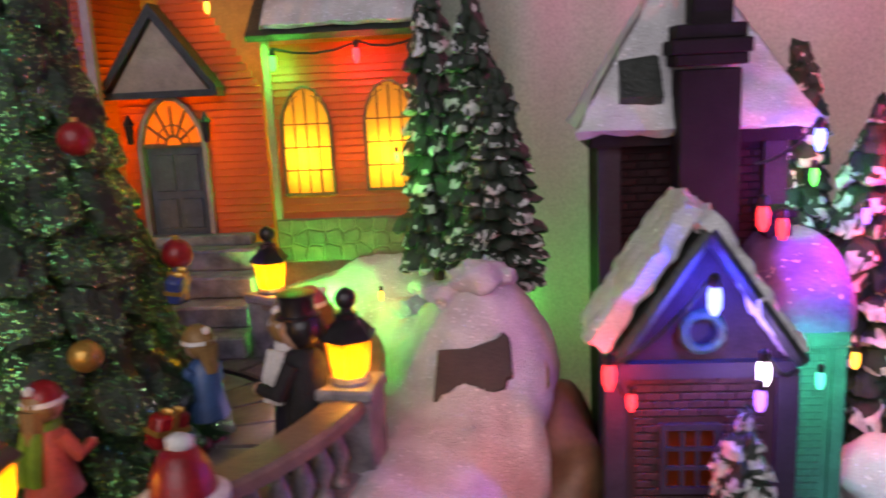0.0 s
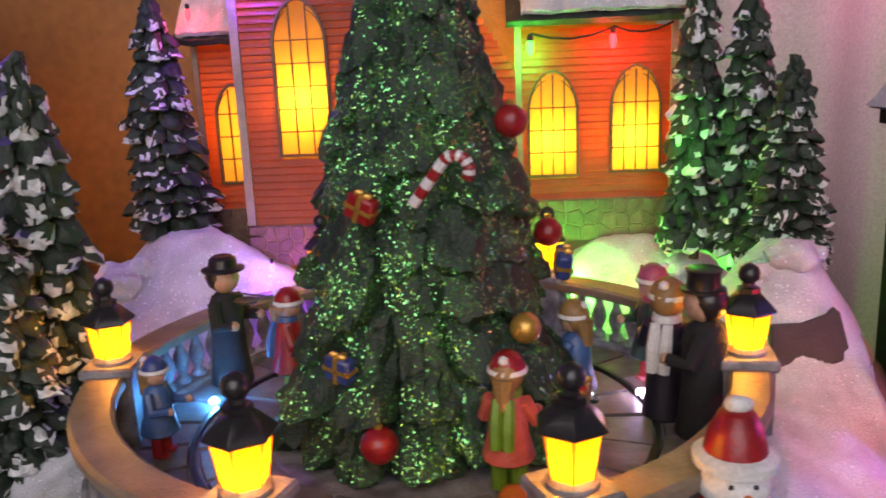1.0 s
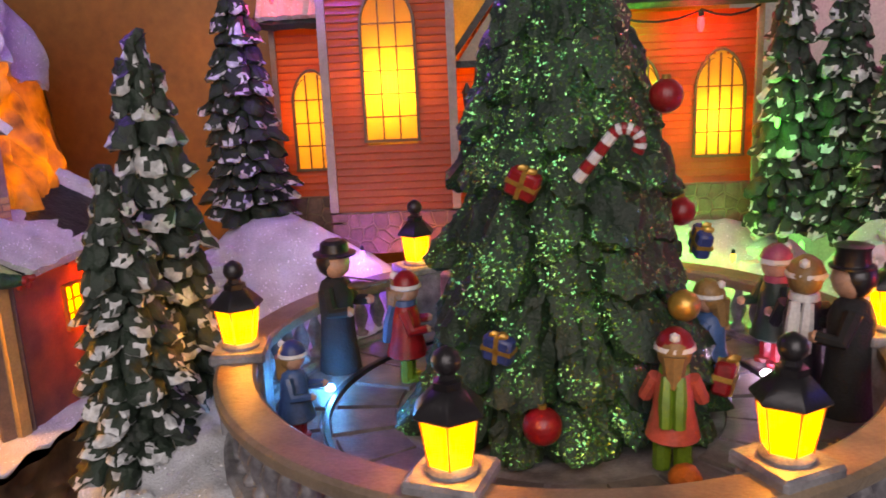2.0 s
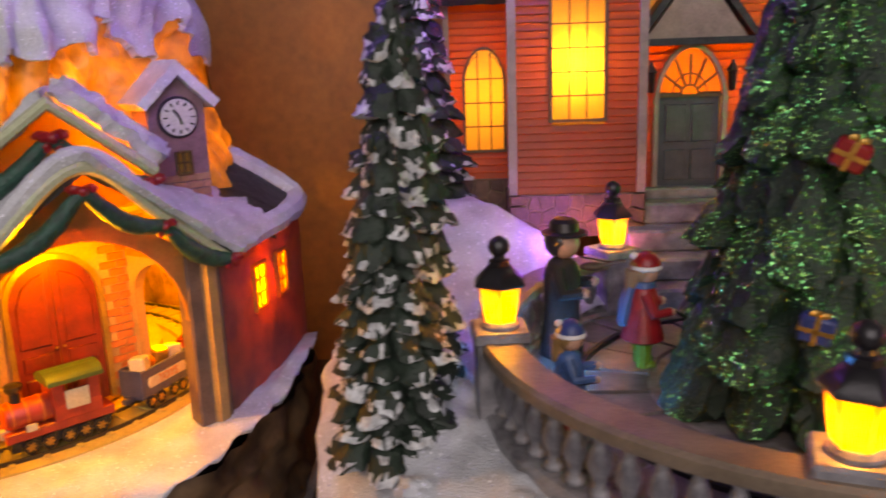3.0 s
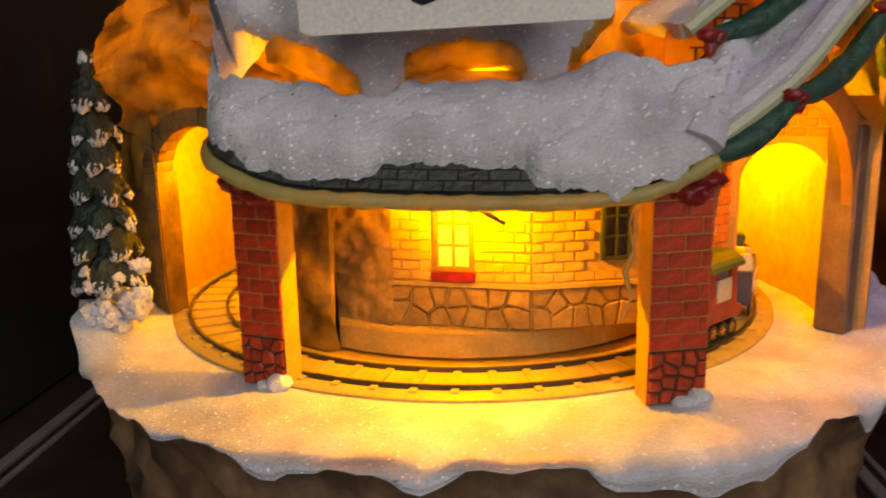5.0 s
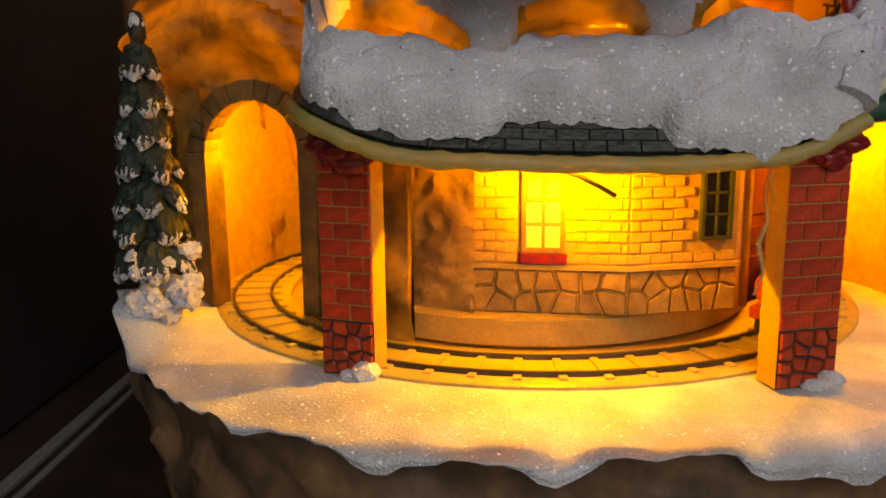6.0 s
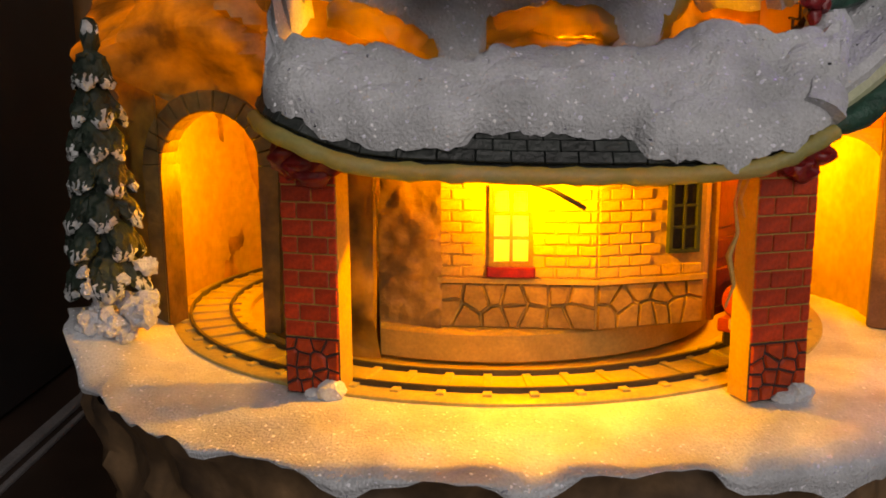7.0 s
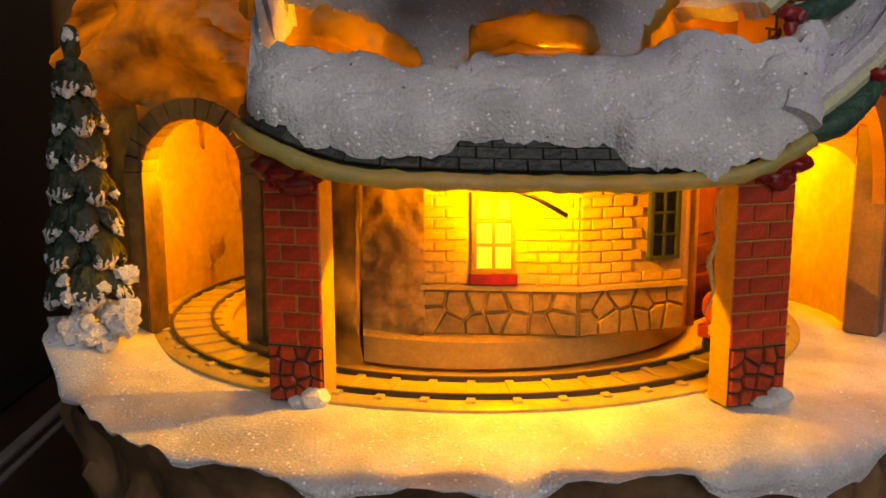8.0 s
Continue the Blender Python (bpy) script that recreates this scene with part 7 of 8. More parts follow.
def wagon(deg, body, label, load, text):
    m = vehicle_frame(deg)
    root = thing("toy_wagon", tuple(m.translation), label, "train", "wagons of the toy train")
    bm = bmesh.new()
    box(bm, (0, 0, 0), (0.0330, 0.0014, 0.0125), m=m @ Matrix.Translation((0, -0.0058, 0.0128)), bevel=0.0004)
    box(bm, (0, 0, 0), (0.0330, 0.0014, 0.0125), m=m @ Matrix.Translation((0, 0.0058, 0.0128)), bevel=0.0004)
    box(bm, (0, 0, 0), (0.0014, 0.0128, 0.0125), m=m @ Matrix.Translation((-0.0158, 0, 0.0128)), bevel=0.0004)
    box(bm, (0, 0, 0), (0.0014, 0.0128, 0.0125), m=m @ Matrix.Translation((0.0158, 0, 0.0128)), bevel=0.0004)
    box(bm, (0, 0, 0), (0.0318, 0.0110, 0.0030), m=m @ Matrix.Translation((0, 0, 0.0070)))
    box(bm, (0, 0, 0), (0.0060, 0.0026, 0.0020), m=m @ Matrix.Translation((0.0185, 0, 0.0060)))
    part("body", bm, body, root, smooth=False)
    bm = bmesh.new()
    pl = [(-0.0118, -0.0022), (0.0118, -0.0022), (0.0126, 0.0), (0.0118, 0.0024), (-0.0118, 0.0024), (-0.0126, 0.0)]
    outer = m @ pose(0, 0, 0, 0, 0, 180)
    prism(bm, pl, outer @ Matrix.Translation((0, -0.0072, 0.0125)), 0.0008)
    plate = part("name_board", bm, CREAM, root, "cream board on the wagon side", smooth=False)
    if text:
        lettering("letters", text, outer @ Matrix.Translation((0, -0.0074, 0.0126)), 0.0052, ORANGE, plate, "faint capital letters")
    wheels(root, m, (-0.0105, -0.0045, 0.0045, 0.0105), 0.0030, 0.0062)
    r = random.Random(int(deg) + 200)
    for k, mat in enumerate(load):
        bm = bmesh.new()
        c = m @ Vector((-0.0115 + 0.023 * k / max(1, len(load) - 1), r.uniform(-0.002, 0.002), 0.0198 + r.uniform(-0.001, 0.002)))
        if k % 3 == 2:
            ball(bm, c, 0.0038, 0, 2, (1, 1, 0.9), 0.2)
        else:
            box(bm, c, (0.0072, 0.0070, 0.0065), m=Matrix.Translation(c) @ pose(0, 0, 0, r.uniform(-15, 15), r.uniform(-15, 15), deg + r.uniform(-25, 25)), bevel=0.0006)
        part("parcel", bm, mat, root, smooth=False)
    return root


locomotive(-44)
wagon(-19.5, TRAIN_BLUE, "slate blue toy wagon lettered TOYS, loaded with parcels", (CREAM, GOLD, ORANGE, CREAM), "TOYS")
wagon(2, TRAIN_RED, "red toy wagon loaded with parcels and greenery", (CREAM, ORANGE, GARLAND, GARLAND), "")
wagon(23.5, TRAIN_BLUE, "blue grey toy wagon loaded with parcels", (CREAM, PINK, TRAIN_BLUE, GOLD), "TOYS")

# ---------------------------------------------------------------- the paper tag
tag = thing("paper_tag", (-0.532, 0.258, 0.165), "white paper tag with handwritten black number 218 on the snow", "tag")
tm = Matrix.Translation((-0.5305, 0.2620, 0.1812)) @ pose(0, 0, 0, -14, -3.5, 2)
bm = bmesh.new()
outl = [(-0.036, -0.0195), (0.0385, -0.0215), (0.0400, -0.0195), (0.0405, 0.019), (0.0385, 0.0215), (-0.036, 0.0225), (-0.039, 0.020), (-0.0385, -0.018)]
prism(bm, outl, tm, 0.0005)
part("paper", bm, PAPER, tag, smooth=False)


def stroke(points, r=0.0024):
    bm = bmesh.new()
    tube(bm, [tm @ Vector((x, -0.0001, z)) for x, z in points], r, 0, 8)
    c = tm @ Vector((0, 0, 0))
    n = (tm.to_3x3() @ Vector((0, 1, 0))).normalized()
    for v in bm.verts:
        d = (v.co - c).dot(n)
        v.co -= n * (d + 0.0002) * 0.85
    return bm


def bigger(pts):
    return [(x * 1.27 + 0.0042, z * 1.16 - 0.0028) for x, z in pts]


two = [(-0.0120, 0.0085), (-0.0080, 0.0100), (-0.0040, 0.0098), (-0.0025, 0.0070), (-0.0050, 0.0010), (-0.0085, -0.0055), (-0.0095, -0.0078), (-0.0060, -0.0068), (0.0005, -0.0050)]
one = [(0.0038, 0.0110), (0.0040, 0.0040), (0.0046, -0.0090)]
eight = [(0.0150, 0.0080), (0.0130, 0.0110), (0.0095, 0.0105), (0.0085, 0.0070), (0.0110, 0.0030), (0.0148, -0.0010), (0.0155, -0.0045), (0.0135, -0.0068), (0.0115, -0.0045), (0.0125, 0.0000), (0.0150, 0.0050), (0.0153, 0.0080)]
for pts in (two, one, eight):
    smooth_pts = [tuple(along([(x, 0, z) for x, z in bigger(pts)], k / 30)) for k in range(31)]
    part("digit", stroke([(p[0], p[2]) for p in smooth_pts]), INK, tag, "thick black marker stroke")


# ---------------------------------------------------------------- the small brick house
def snow_roof(parent, a, b, c, d, thick, seed, label="snow lying on the roof", over=0.03):
    bm = bmesh.new()
    f = patch(a, b, c, d, 1, 1, 0.0022, 0.0018, seed)
    sheet(bm, 36, 22, lambda u, v: f(-over + u * (1 + 2 * over) + 0.012 * noise.noise(Vector((v * 9, seed, 0))), -over + v * (1 + 2 * over) + 0.012 * noise.noise(Vector((u * 9, seed, 4)))))
    thicken(bm, thick)
    return part("roof_snow", bm, SNOW, parent, label)


brick_house = thing("brick_house_ornament", (0.0725, 0.300, -0.02), "small maroon brick house ornament with a snowy gable, lit blue", "ornament")
HX0, HX1, HY = 0.0515, 0.1035, 0.2760
hf = facing((HX0 + HX1) / 2, HY, 0.0, 0, -1)
bm = bmesh.new()
box(bm, ((HX0 + HX1) / 2, HY + 0.0170, 0.0510), (HX1 - HX0 - 0.001, 0.0330, 0.142), bevel=0.0005)
body = part("wall", bm, MAROON, brick_house, "maroon brick wall", smooth=False)
bm = bmesh.new()
box(bm, ((HX0 + HX1) / 2, HY + 0.028, -0.010), (0.070, 0.060, 0.020), bevel=0.004)
part("snow_base", bm, SNOW, brick_house)
hw = HX1 - HX0
brick_face(body, hf @ Matrix.Translation((0, 0, 0.0640)), hw - 0.012, 0.0540, 0.0056, 0.0027, MAROON, 0.0004, 0.0005, lambda x, z: abs(x + 0.0030) < 0.0100 and 0.013 < z < 0.040)
cottage_window(brick_house, hf @ Matrix.Translation((-0.0030, -0.0006, 0.0790)), 0.0185, 0.0235, 3, 3, PURPLE_TRIM, RED_PANE, None, "nine-pane window glowing red")
for x in (-hw / 2, hw / 2):
    bm = bmesh.new()
    prism(bm, [(x - 0.0032, -0.018), (x + 0.0032, -0.018), (x + 0.0032, 0.1195), (x - 0.0032, 0.1195)], hf @ Matrix.Translation((0, -0.0020, 0)), 0.005, 0, 0.0004)
    part("corner_board", bm, PURPLE_TRIM, body, smooth=False)
bm = bmesh.new()
prism(bm, [(-hw / 2 - 0.002, 0.1180), (hw / 2 + 0.002, 0.1180), (hw / 2 + 0.002, 0.1230), (-hw / 2 - 0.002, 0.1230)], hf @ Matrix.Translation((0, -0.0030, 0)), 0.006, 0, 0.0006)
part("lintel", bm, PURPLE_TRIM, body, smooth=False)
bm = bmesh.new()
prism(bm, [(-hw / 2, 0.1230), (hw / 2, 0.1230), (0, 0.1610)], hf @ Matrix.Translation((0, 0.0006, 0)), 0.026)
gable = part("gable", bm, GABLE_BLUE, brick_house, "dark maroon gable hung with a wreath", smooth=False)
pk = Vector(((HX0 + HX1) / 2, HY - 0.007, 0.1670))
for s, nm in ((-1, 0), (1, 5)):
    e = Vector((pk.x + s * (hw / 2 + 0.0015), pk.y, 0.1270))
    back = Vector((0, 0.030, 0))
    bm = bmesh.new()
    sheet(bm, 8, 6, patch(pk, e, e + back, pk + back, 1, 1))
    thicken(bm, 0.0035)
    r = part("roof", bm, SHINGLE, brick_house, smooth=False)
    snow_roof(r, pk + Vector((0, 0, 0.002)), e, e + back, pk + back + Vector((0, 0, 0.002)), 0.0058, 2.0 + nm, over=0.012)
    bm = bmesh.new()
    tube(bm, [pk.lerp(e, k / 8) + Vector((0, -0.001, -0.0025)) for k in range(9)], 0.0022, 0, 6)
    part("verge_board", bm, SHINGLE, r)
bm = bmesh.new()
tube(bm, [hf @ Vector((0.0056 * math.cos(0.3491 * k), -0.0015, 0.1325 + 0.0056 * math.sin(0.3491 * k))) for k in range(19)], 0.0017, 0, 8)
for v in bm.verts:
    v.co += Vector((0, -0.0006, 0.0006)) * noise.noise(v.co * 900)
part("wreath", bm, GARLAND, gable, "dark green wreath")

# ---------------------------------------------------------------- the tall house with its chimney
tall = thing("tall_house_ornament", (0.088, 0.380, -0.02), "tall dark mauve house ornament with snowy roof and chimney", "ornament")
TX0, TX1, TY = 0.0545, 0.1235, 0.3450
bm = bmesh.new()
box(bm, ((TX0 + TX1) / 2, TY + 0.018, 0.0825), (TX1 - TX0, 0.034, 0.205), bevel=0.0006)
body = part("wall", bm, TALL_WALL, tall, "dark maroon brick wall", smooth=False)
tf = facing((TX0 + TX1) / 2, TY, 0.0, 0, -1)
tw2 = TX1 - TX0
for x in (-tw2 / 2 + 0.004, tw2 / 2 - 0.004):
    bm = bmesh.new()
    prism(bm, [(x - 0.0042, -0.018), (x + 0.0042, -0.018), (x + 0.0042, 0.1840), (x - 0.0042, 0.1840)], tf @ Matrix.Translation((0, -0.0020, 0)), 0.004, 0, 0.0005)
    part("corner_board", bm, PURPLE_TRIM, body, smooth=False)
brick_face(body, tf @ Matrix.Translation((0, 0.0006, 0.1000)), tw2 - 0.017, 0.0800, 0.0064, 0.0031, TALL_WALL, 0.0004, 0.0006, lambda x, z: abs(x - 0.003) < 0.012)
bm = bmesh.new()
prism(bm, [(-tw2 / 2 - 0.004, 0.1830), (tw2 / 2 + 0.004, 0.1830), (tw2 / 2 + 0.004, 0.1900), (-tw2 / 2 - 0.004, 0.1900)], tf @ Matrix.Translation((0, -0.006, 0)), 0.046, 0, 0.001)
part("cornice", bm, PURPLE_WALL, body, smooth=False)
zr, zt = 0.1895, 0.2430
A, B, C, D = ((TX0 - 0.007, TY - 0.010, zr), (TX1 + 0.007, TY - 0.010, zr), (TX1 + 0.007, TY + 0.044, zr), (TX0 - 0.007, TY + 0.044, zr))
R1, R2 = (TX0 + 0.026, TY + 0.018, zt), (TX1 - 0.026, TY + 0.018, zt)
bm = bmesh.new()
va = [bm.verts.new(p) for p in (A, B, C, D, R1, R2)]
for idx in ((0, 1, 5, 4), (1, 2, 5), (2, 3, 4, 5), (3, 0, 4), (3, 2, 1, 0)):
    bm.faces.new([va[k] for k in idx])
roof = part("roof", bm, SHINGLE, tall, "dark hipped roof", smooth=False)
snow_roof(roof, A, B, R2, R1, 0.0045, 12.0, over=0.02)
bm = bmesh.new()
f1 = patch(A, D, R1, R1, 1, 1, 0.0022, 0.001, 3)
sheet(bm, 20, 14, f1)
f2 = patch(B, C, R2, R2, 1, 1, 0.0022, 0.001, 5)
sheet(bm, 20, 14, f2)
part("roof_snow", bm, SNOW, roof)
bm = bmesh.new()
prism(bm, [(-0.0075, 0.0), (0.0080, 0.0), (0.0080, 0.018), (0.0065, 0.019), (-0.0070, 0.017)], Matrix.Translation((0.0690, TY - 0.0105, 0.2010)) @ pose(0, 0, 0, -38, 0, 0), 0.008, 0, 0.0004)
part("bare_slate", bm, SHINGLE, roof, "bare dark slate patch", smooth=False)
bm = bmesh.new()
cxm = 0.0910
box(bm, (cxm, TY - 0.0125, 0.0950), (0.0210, 0.0140, 0.2300), bevel=0.0006)
chim = part("chimney", bm, PURPLE_WALL, tall, "dark mauve stepped chimney", smooth=False)
for z, w, h in ((0.2130, 0.0245, 0.0040), (0.2175, 0.0270, 0.0050), (0.2225, 0.0235, 0.0050)):
    bm = bmesh.new()
    box(bm, (cxm, TY - 0.0125, z), (w, w * 0.68, h), bevel=0.0005)
    part("chimney_course", bm, PURPLE_WALL, chim, smooth=False)
bm = bmesh.new()
box(bm, (cxm + 0.0005, TY - 0.0125, 0.2420), (0.0140, 0.0110, 0.0360), bevel=0.0006)
part("chimney_pot", bm, PURPLE_WALL, chim, smooth=False)

# ---------------------------------------------------------------- the teal house
teal = thing("teal_house_ornament", (0.122, 0.320, -0.02), "small teal brick house ornament with a domed snow roof coloured as if lit violet", "ornament")
bm = bmesh.new()
box(bm, (0.1195, 0.3300, 0.0520), (0.0215, 0.0500, 0.144), bevel=0.0006)
body = part("wall", bm, TEAL, teal, smooth=False)
tl = facing(0.1195, 0.3050, 0.0, 0, -1)
brick_face(body, tl @ Matrix.Translation((-0.0015, 0, 0.0500)), 0.0160, 0.0640, 0.0054, 0.0027, TEAL, 0.0004, 0.0006)
for x in (-0.0108, 0.0108):
    bm = bmesh.new()
    prism(bm, [(x - 0.0022, -0.018), (x + 0.0022, -0.018), (x + 0.0022, 0.1180), (x - 0.0022, 0.1180)], tl @ Matrix.Translation((0, -0.0018, 0)), 0.004, 0, 0.0003)
    part("corner_board", bm, TEAL, body, smooth=False)
bm = bmesh.new()
box(bm, (0.1195, 0.3290, 0.1205), (0.0270, 0.0560, 0.0080), bevel=0.0012)
part("cornice", bm, TEAL, body, smooth=False)
bm = bmesh.new()
sheet(bm, 28, 18, lambda u, v: Vector((0.1215 + 0.0158 * (1 - v ** 3.2 * 0.45) * math.copysign(abs(math.cos(2 * math.pi * u)) ** 0.6, math.cos(2 * math.pi * u)) * (1 + 0.04 * noise.noise(Vector((u * 12, v * 3, 0)))), 0.3290 + 0.0330 * (1 - v ** 2.6 * 0.62) * math.copysign(abs(math.sin(2 * math.pi * u)) ** 0.6, math.sin(2 * math.pi * u)), 0.1240 + 0.0270 * v + 0.0010 * noise.noise(Vector((u * 14, v * 6, 3))))), close_u=True)
top = [v for v in bm.verts if v.co.z > 0.1495]
bmesh.ops.contextual_create(bm, geom=[e for e in bm.edges if len(e.link_faces) == 1 and e.verts[0].co.z > 0.146])
part("roof_snow", bm, VIOLET_LIT_SNOW, teal, "domed glitter snow roof, violet light painted into its colour")
bm = bmesh.new()
box(bm, (0.1150, 0.3290, 0.1540), (0.0090, 0.0120, 0.0080), bevel=0.0008)
box(bm, (0.1150, 0.3290, 0.1590), (0.0115, 0.0145, 0.0026), bevel=0.0006)
part("chimney", bm, PURPLE_WALL, teal, smooth=False)

pine((0.0855, 0.2580, 0.0560), 0.0590, 0.0115, 41, "little pine with bright snow tips before the brick house", snow=1.0, tiers=8, dab=1.25, group="pines by the houses")
pine((0.1360, 0.3720, 0.0900), 0.1280, 0.0200, 42, "green pine with snow behind the teal house", snow=0.9, group="pines by the houses")
pine((0.1600, 0.3500, 0.0600), 0.1350, 0.0260, 43, "pine with snow, lit red by a bulb", snow=0.9, group="pines by the houses")
bm = bmesh.new()
box(bm, (0.150, 0.365, 0.0200), (0.070, 0.070, 0.080), bevel=0.012)
for v in bm.verts:
    v.co += Vector((0.004, 0.004, 0.006)) * noise.noise(v.co * 60)
solid("snow_block", bm, SNOW, "heaped white snow under the pines by the houses", "snow")
# dark lump added before the foot of the cloth
bm = bmesh.new()
ball(bm, (0.038, 0.352, 0.018), 0.044, 0, 4, (0.62, 0.9, 1.35), 0.25)
solid("dark_lump", bm, ROCK, "dark brown lump between the ornaments", "rock")
bm = bmesh.new()
ball(bm, (0.158, 0.315, 0.062), 0.020, 0, 4, (1.2, 0.9, 0.8), 0.25)
solid("snow_bank", bm, SNOW, "rounded snow heap beside the teal house", "snow")


# ---------------------------------------------------------------- string lights
def glow_material(name, colour, strength):
    return material(name, [c * 0.7 for c in colour], 0.3, vary=0.0, bump=0, glow=colour, emit=strength)


GLOWS = {
    "blue": ((0.03, 0.05, 1.0), glow_material("lit_blue_bulb", (0.12, 0.18, 1.0), 5.0)),
    "azure": ((0.03, 0.35, 1.0), glow_material("lit_azure_bulb", (0.20, 0.60, 1.0), 4.0)),
    "red": ((1.0, 0.03, 0.05), glow_material("lit_red_bulb", (1.0, 0.035, 0.045), 3.0)),
    "green": ((0.04, 1.0, 0.10), glow_material("lit_green_bulb", (0.04, 1.0, 0.10), 2.4)),
    "cyan": ((0.01, 0.9, 0.65), glow_material("lit_cyan_bulb", (0.05, 1.0, 0.8), 1.4)),
    "orange": ((1.0, 0.36, 0.03), glow_material("lit_orange_bulb", (1.0, 0.45, 0.05), 3.0)),
    "violet": ((0.24, 0.06, 1.0), glow_material("lit_violet_bulb", (0.38, 0.14, 1.0), 2.6)),
    "pink": ((1.0, 0.16, 0.45), glow_material("lit_pink_bulb", (1.0, 0.16, 0.45), 2.4)),
    "white": ((0.62, 0.50, 1.0), glow_material("lit_white_bulb", (0.9, 0.85, 1.0), 7.0)),
}


def string_light(place, colour, power, size=0.0038, down=True, wire=None):
    x, y, z = place
    size *= 1.15
    rgb, mat = GLOWS[colour]
    root = thing("string_light", place, colour + " string light bulb, lit, on a dark wire", "light bulb", "string lights")
    k = -1 if down else 1
    bm = bmesh.new()
    lathe(bm, [(size * 0.38, 0), (size * 0.50, k * size * 0.5), (size * 0.46, k * size * 1.4), (size * 0.20, k * size * 2.0)], place, 0, 12)
    bulb = part("bulb", bm, mat, root, colour + " glowing bulb")
    bulb.visible_shadow = False
    bm = bmesh.new()
    lathe(bm, [(size * 0.30, 0), (size * 0.42, -k * size * 0.15), (size * 0.40, -k * size * 0.8), (size * 0.16, -k * size * 1.0)], place, 0, 10)
    part("socket", bm, BLACK, root)
    if wire:
        bm = bmesh.new()
        start = Vector((x, y, z - k * size))
        end = Vector(wire)
        mid = (start + end) / 2 - Vector((0, 0, 0.004))
        tube(bm, [start, start.lerp(mid, 0.5) - Vector((0, 0, 0.001)), mid, mid.lerp(end, 0.5) - Vector((0, 0, 0.001)), end], 0.0007, 0, 6)
        part("wire", bm, BLACK, root, "thin dark wire")
    lamp("bulb_light", "POINT", (x, y, z + k * size), power, rgb, size * 0.5)
    return root


string_light((-0.0995, 0.4590, 0.2260), "green", 0.060, 0.0034, wire=(-0.0560, 0.4640, 0.2310))
string_light((-0.0555, 0.4600, 0.2280), "red", 0.055, 0.0034, wire=(-0.0230, 0.4650, 0.2330))
string_light((-0.1280, 0.4500, 0.2540), "orange", 0.015, 0.0026)
string_light((-0.2430, 0.4330, 0.2680), "violet", 0.130, 0.0026, wire=(-0.3540, 0.3250, 0.2690))
string_light((-0.2800, 0.4500, 0.2500), "red", 0.014, 0.0026)
string_light((0.0775, 0.2610, 0.1500), "blue", 0.110, 0.0036, wire=(0.0480, 0.2650, 0.1250))
string_light((0.0480, 0.2620, 0.1270), "red", 0.055, 0.0034, wire=(0.0540, 0.2640, 0.1160))
string_light((0.0545, 0.2620, 0.1180), "red", 0.010, 0.0024)
string_light((0.0905, 0.2570, 0.1290), "white", 0.026, 0.0032, wire=(0.1020, 0.2650, 0.1230))
string_light((0.0895, 0.2560, 0.1210), "violet", 0.012, 0.0028)
string_light((0.1280, 0.3250, 0.1880), "blue", 0.020, 0.0034, wire=(0.1080, 0.3300, 0.1760))
string_light((0.1000, 0.2930, 0.1670), "red", 0.014, 0.0034)
string_light((0.1060, 0.2930, 0.1630), "red", 0.012, 0.0030)
# bulb without a known source, added to tint the domed roof violet
string_light((0.1300, 0.2900, 0.1660), "violet", 0.110, 0.0022)
string_light((0.1660, 0.3180, 0.1800), "red", 0.210, 0.0030)
string_light((0.1660, 0.3150, 0.1400), "red", 0.030, 0.0030)
string_light((0.1330, 0.3420, 0.1720), "green", 0.016, 0.0028)
string_light((0.1380, 0.3100, 0.1120), "orange", 0.010, 0.0026)
string_light((0.0250, 0.5120, 0.0850), "green", 0.060, 0.0030, down=False)
# unseen pink lamp in bulb form, added to cast pink over the backdrop
string_light((0.1500, 0.5050, 0.3200), "pink", 0.240, 0.0030)
# hidden cyan bulb, added to light the teal house wall
string_light((0.1165, 0.2840, 0.1150), "cyan", 0.040, 0.0024)
string_light((-0.3540, 0.3250, 0.2650), "violet", 0.105, 0.0030)
string_light((-0.0310, 0.4120, 0.1780), "green", 0.018, 0.0022)


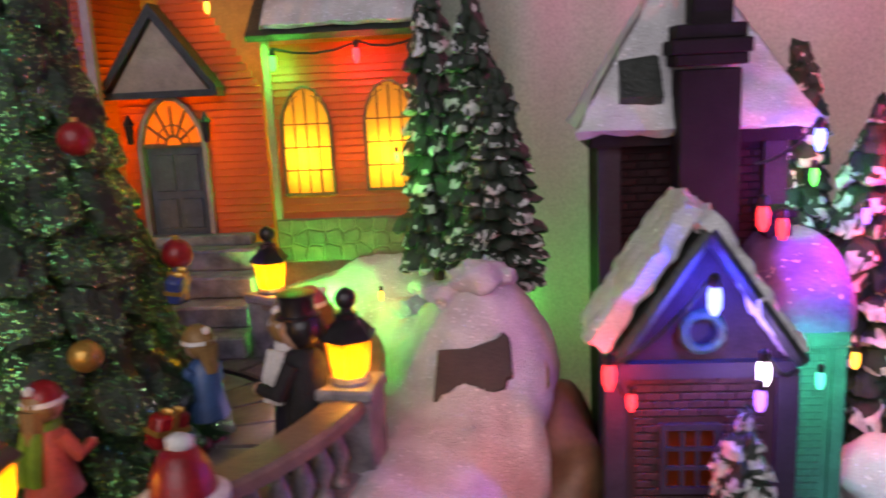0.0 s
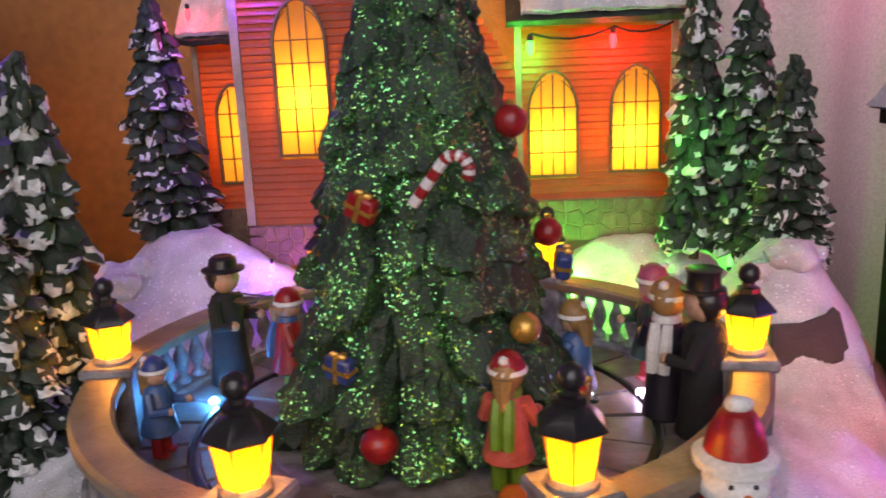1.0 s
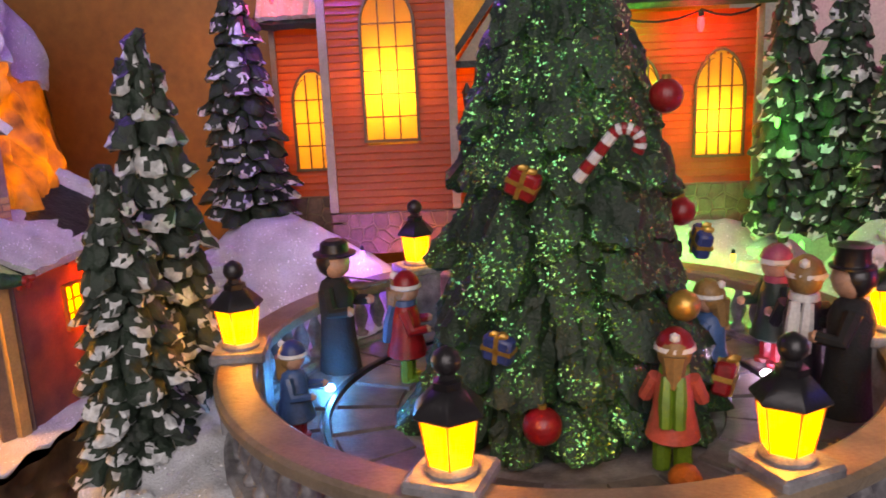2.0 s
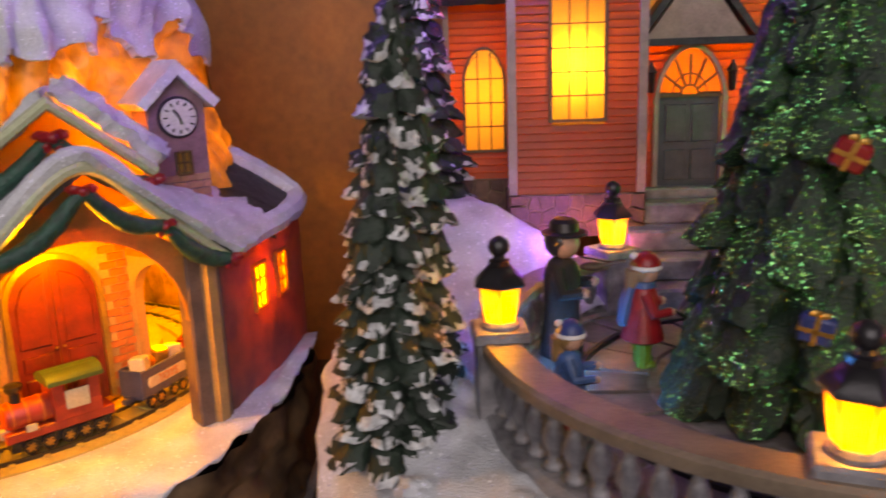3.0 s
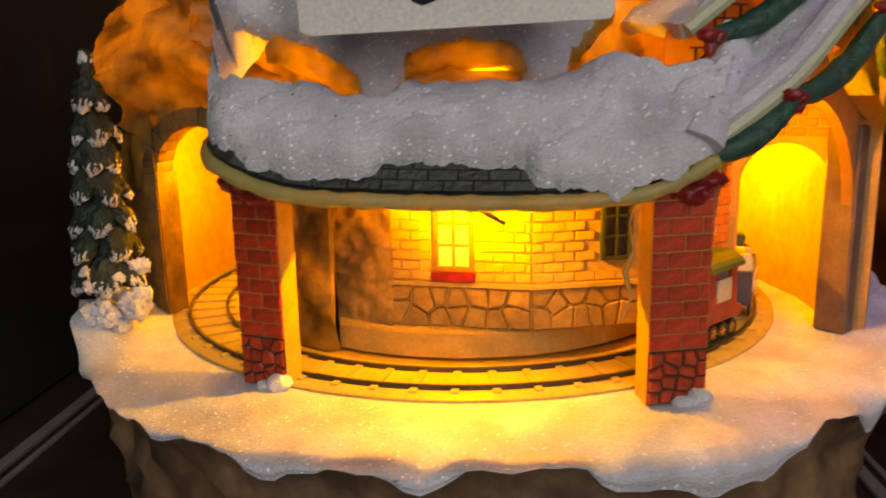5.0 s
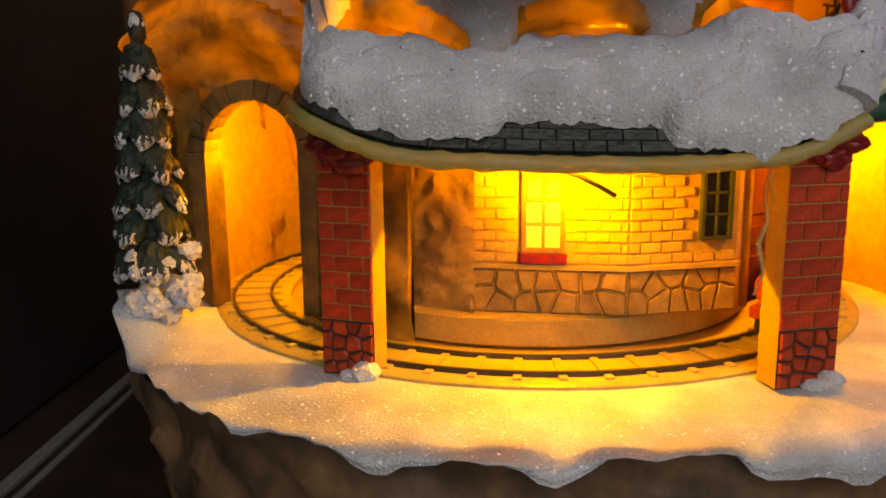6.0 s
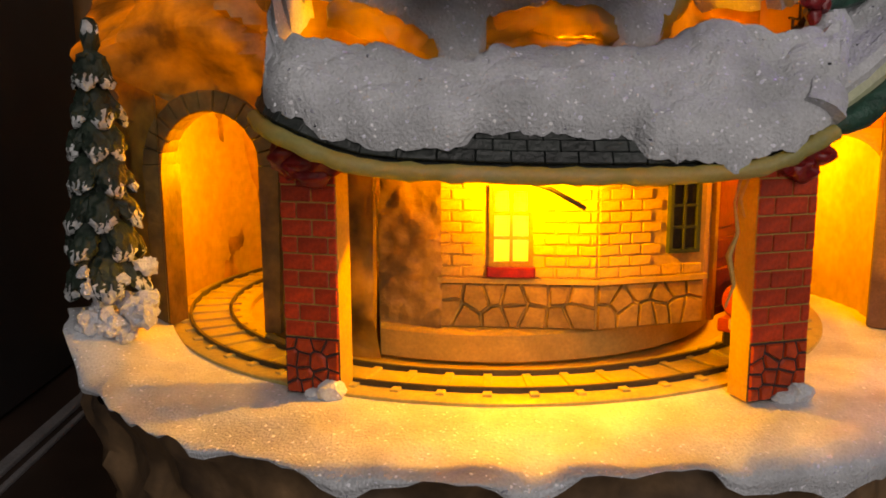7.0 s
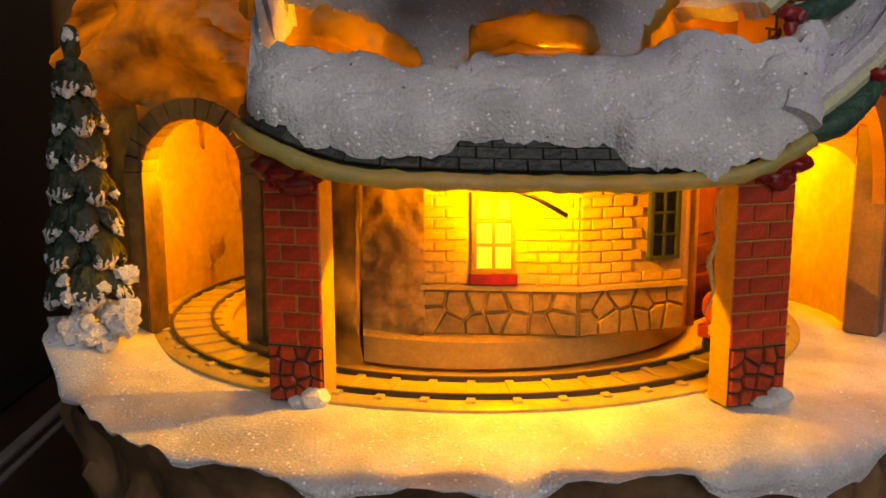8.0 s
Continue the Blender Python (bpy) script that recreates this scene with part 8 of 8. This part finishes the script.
def plaza_led(place, colour, power):
    x, y, z = place
    root = thing("plaza_led", place, "tiny " + colour + " light set in the church base", "light", "lights in the plaza")
    bm = bmesh.new()
    lathe(bm, [(0.0022, 0), (0.0022, 0.0012), (0.0012, 0.0022)], place, 0, 12)
    part("lens", bm, GLOWS[colour][1], root).visible_shadow = False
    lamp("led_light", "POINT", (x, y, z + 0.0045), power, GLOWS[colour][0], 0.0015)


plaza_led((-0.2400, 0.3200, FLOOR_Z + 0.0004), "azure", 0.034)
plaza_led((-0.0640, 0.3215, FLOOR_Z + 0.0004), "white", 0.012)

string_light((-0.0860, 0.4280, church_ground(-0.086, 0.428) + 0.0160), "green", 0.15, 0.0022)
string_light((-0.0450, 0.4260, church_ground(-0.045, 0.426) + 0.0160), "orange", 0.004, 0.0022)
string_light((-0.2360, 0.4100, church_ground(-0.236, 0.410) + 0.0130), "violet", 0.030, 0.0022)
string_light((-0.2000, 0.4160, church_ground(-0.200, 0.416) + 0.0150), "pink", 0.020, 0.0022)

# ---------------------------------------------------------------- flagstones of the plaza, last
frng = random.Random(77)
for r0, r1, n in ((0.060, 0.086, 22), (0.0885, 0.1085, 30)):
    for k in range(n):
        a0 = 2 * math.pi * (k + 0.06 + frng.uniform(-0.04, 0.04)) / n
        a1 = 2 * math.pi * (k + 0.94 + frng.uniform(-0.04, 0.04)) / n
        ra, rb = r0 + frng.uniform(0, 0.0012), r1 - frng.uniform(0, 0.0012)
        bm = bmesh.new()
        steps = 4
        lo = [[bm.verts.new((RING[0] + r * math.cos(a0 + (a1 - a0) * i / steps), RING[1] + r * math.sin(a0 + (a1 - a0) * i / steps), FLOOR_Z + dz)) for i in range(steps + 1)] for r, dz in ((ra, -0.0012), (ra + 0.0005, 0.0004), (rb - 0.0005, 0.0004), (rb, -0.0012))]
        for p, q in zip(lo, lo[1:]):
            for i in range(steps):
                bm.faces.new((p[i], p[i + 1], q[i + 1], q[i]))
        for e in (0, steps):
            bm.faces.new([row[e] for row in lo])
        part("flagstone", bm, PAVING, plaza, smooth=False)
bm = bmesh.new()
ring(bm, 0, 360, [(-0.0010, -0.001), (-0.0010, 0.0012), (0.0010, 0.0012), (0.0010, -0.001)], FLOOR_Z, steps=90, radius=0.0873)
part("slot_ring", bm, BLACK, plaza, "dark round slot in the paving")
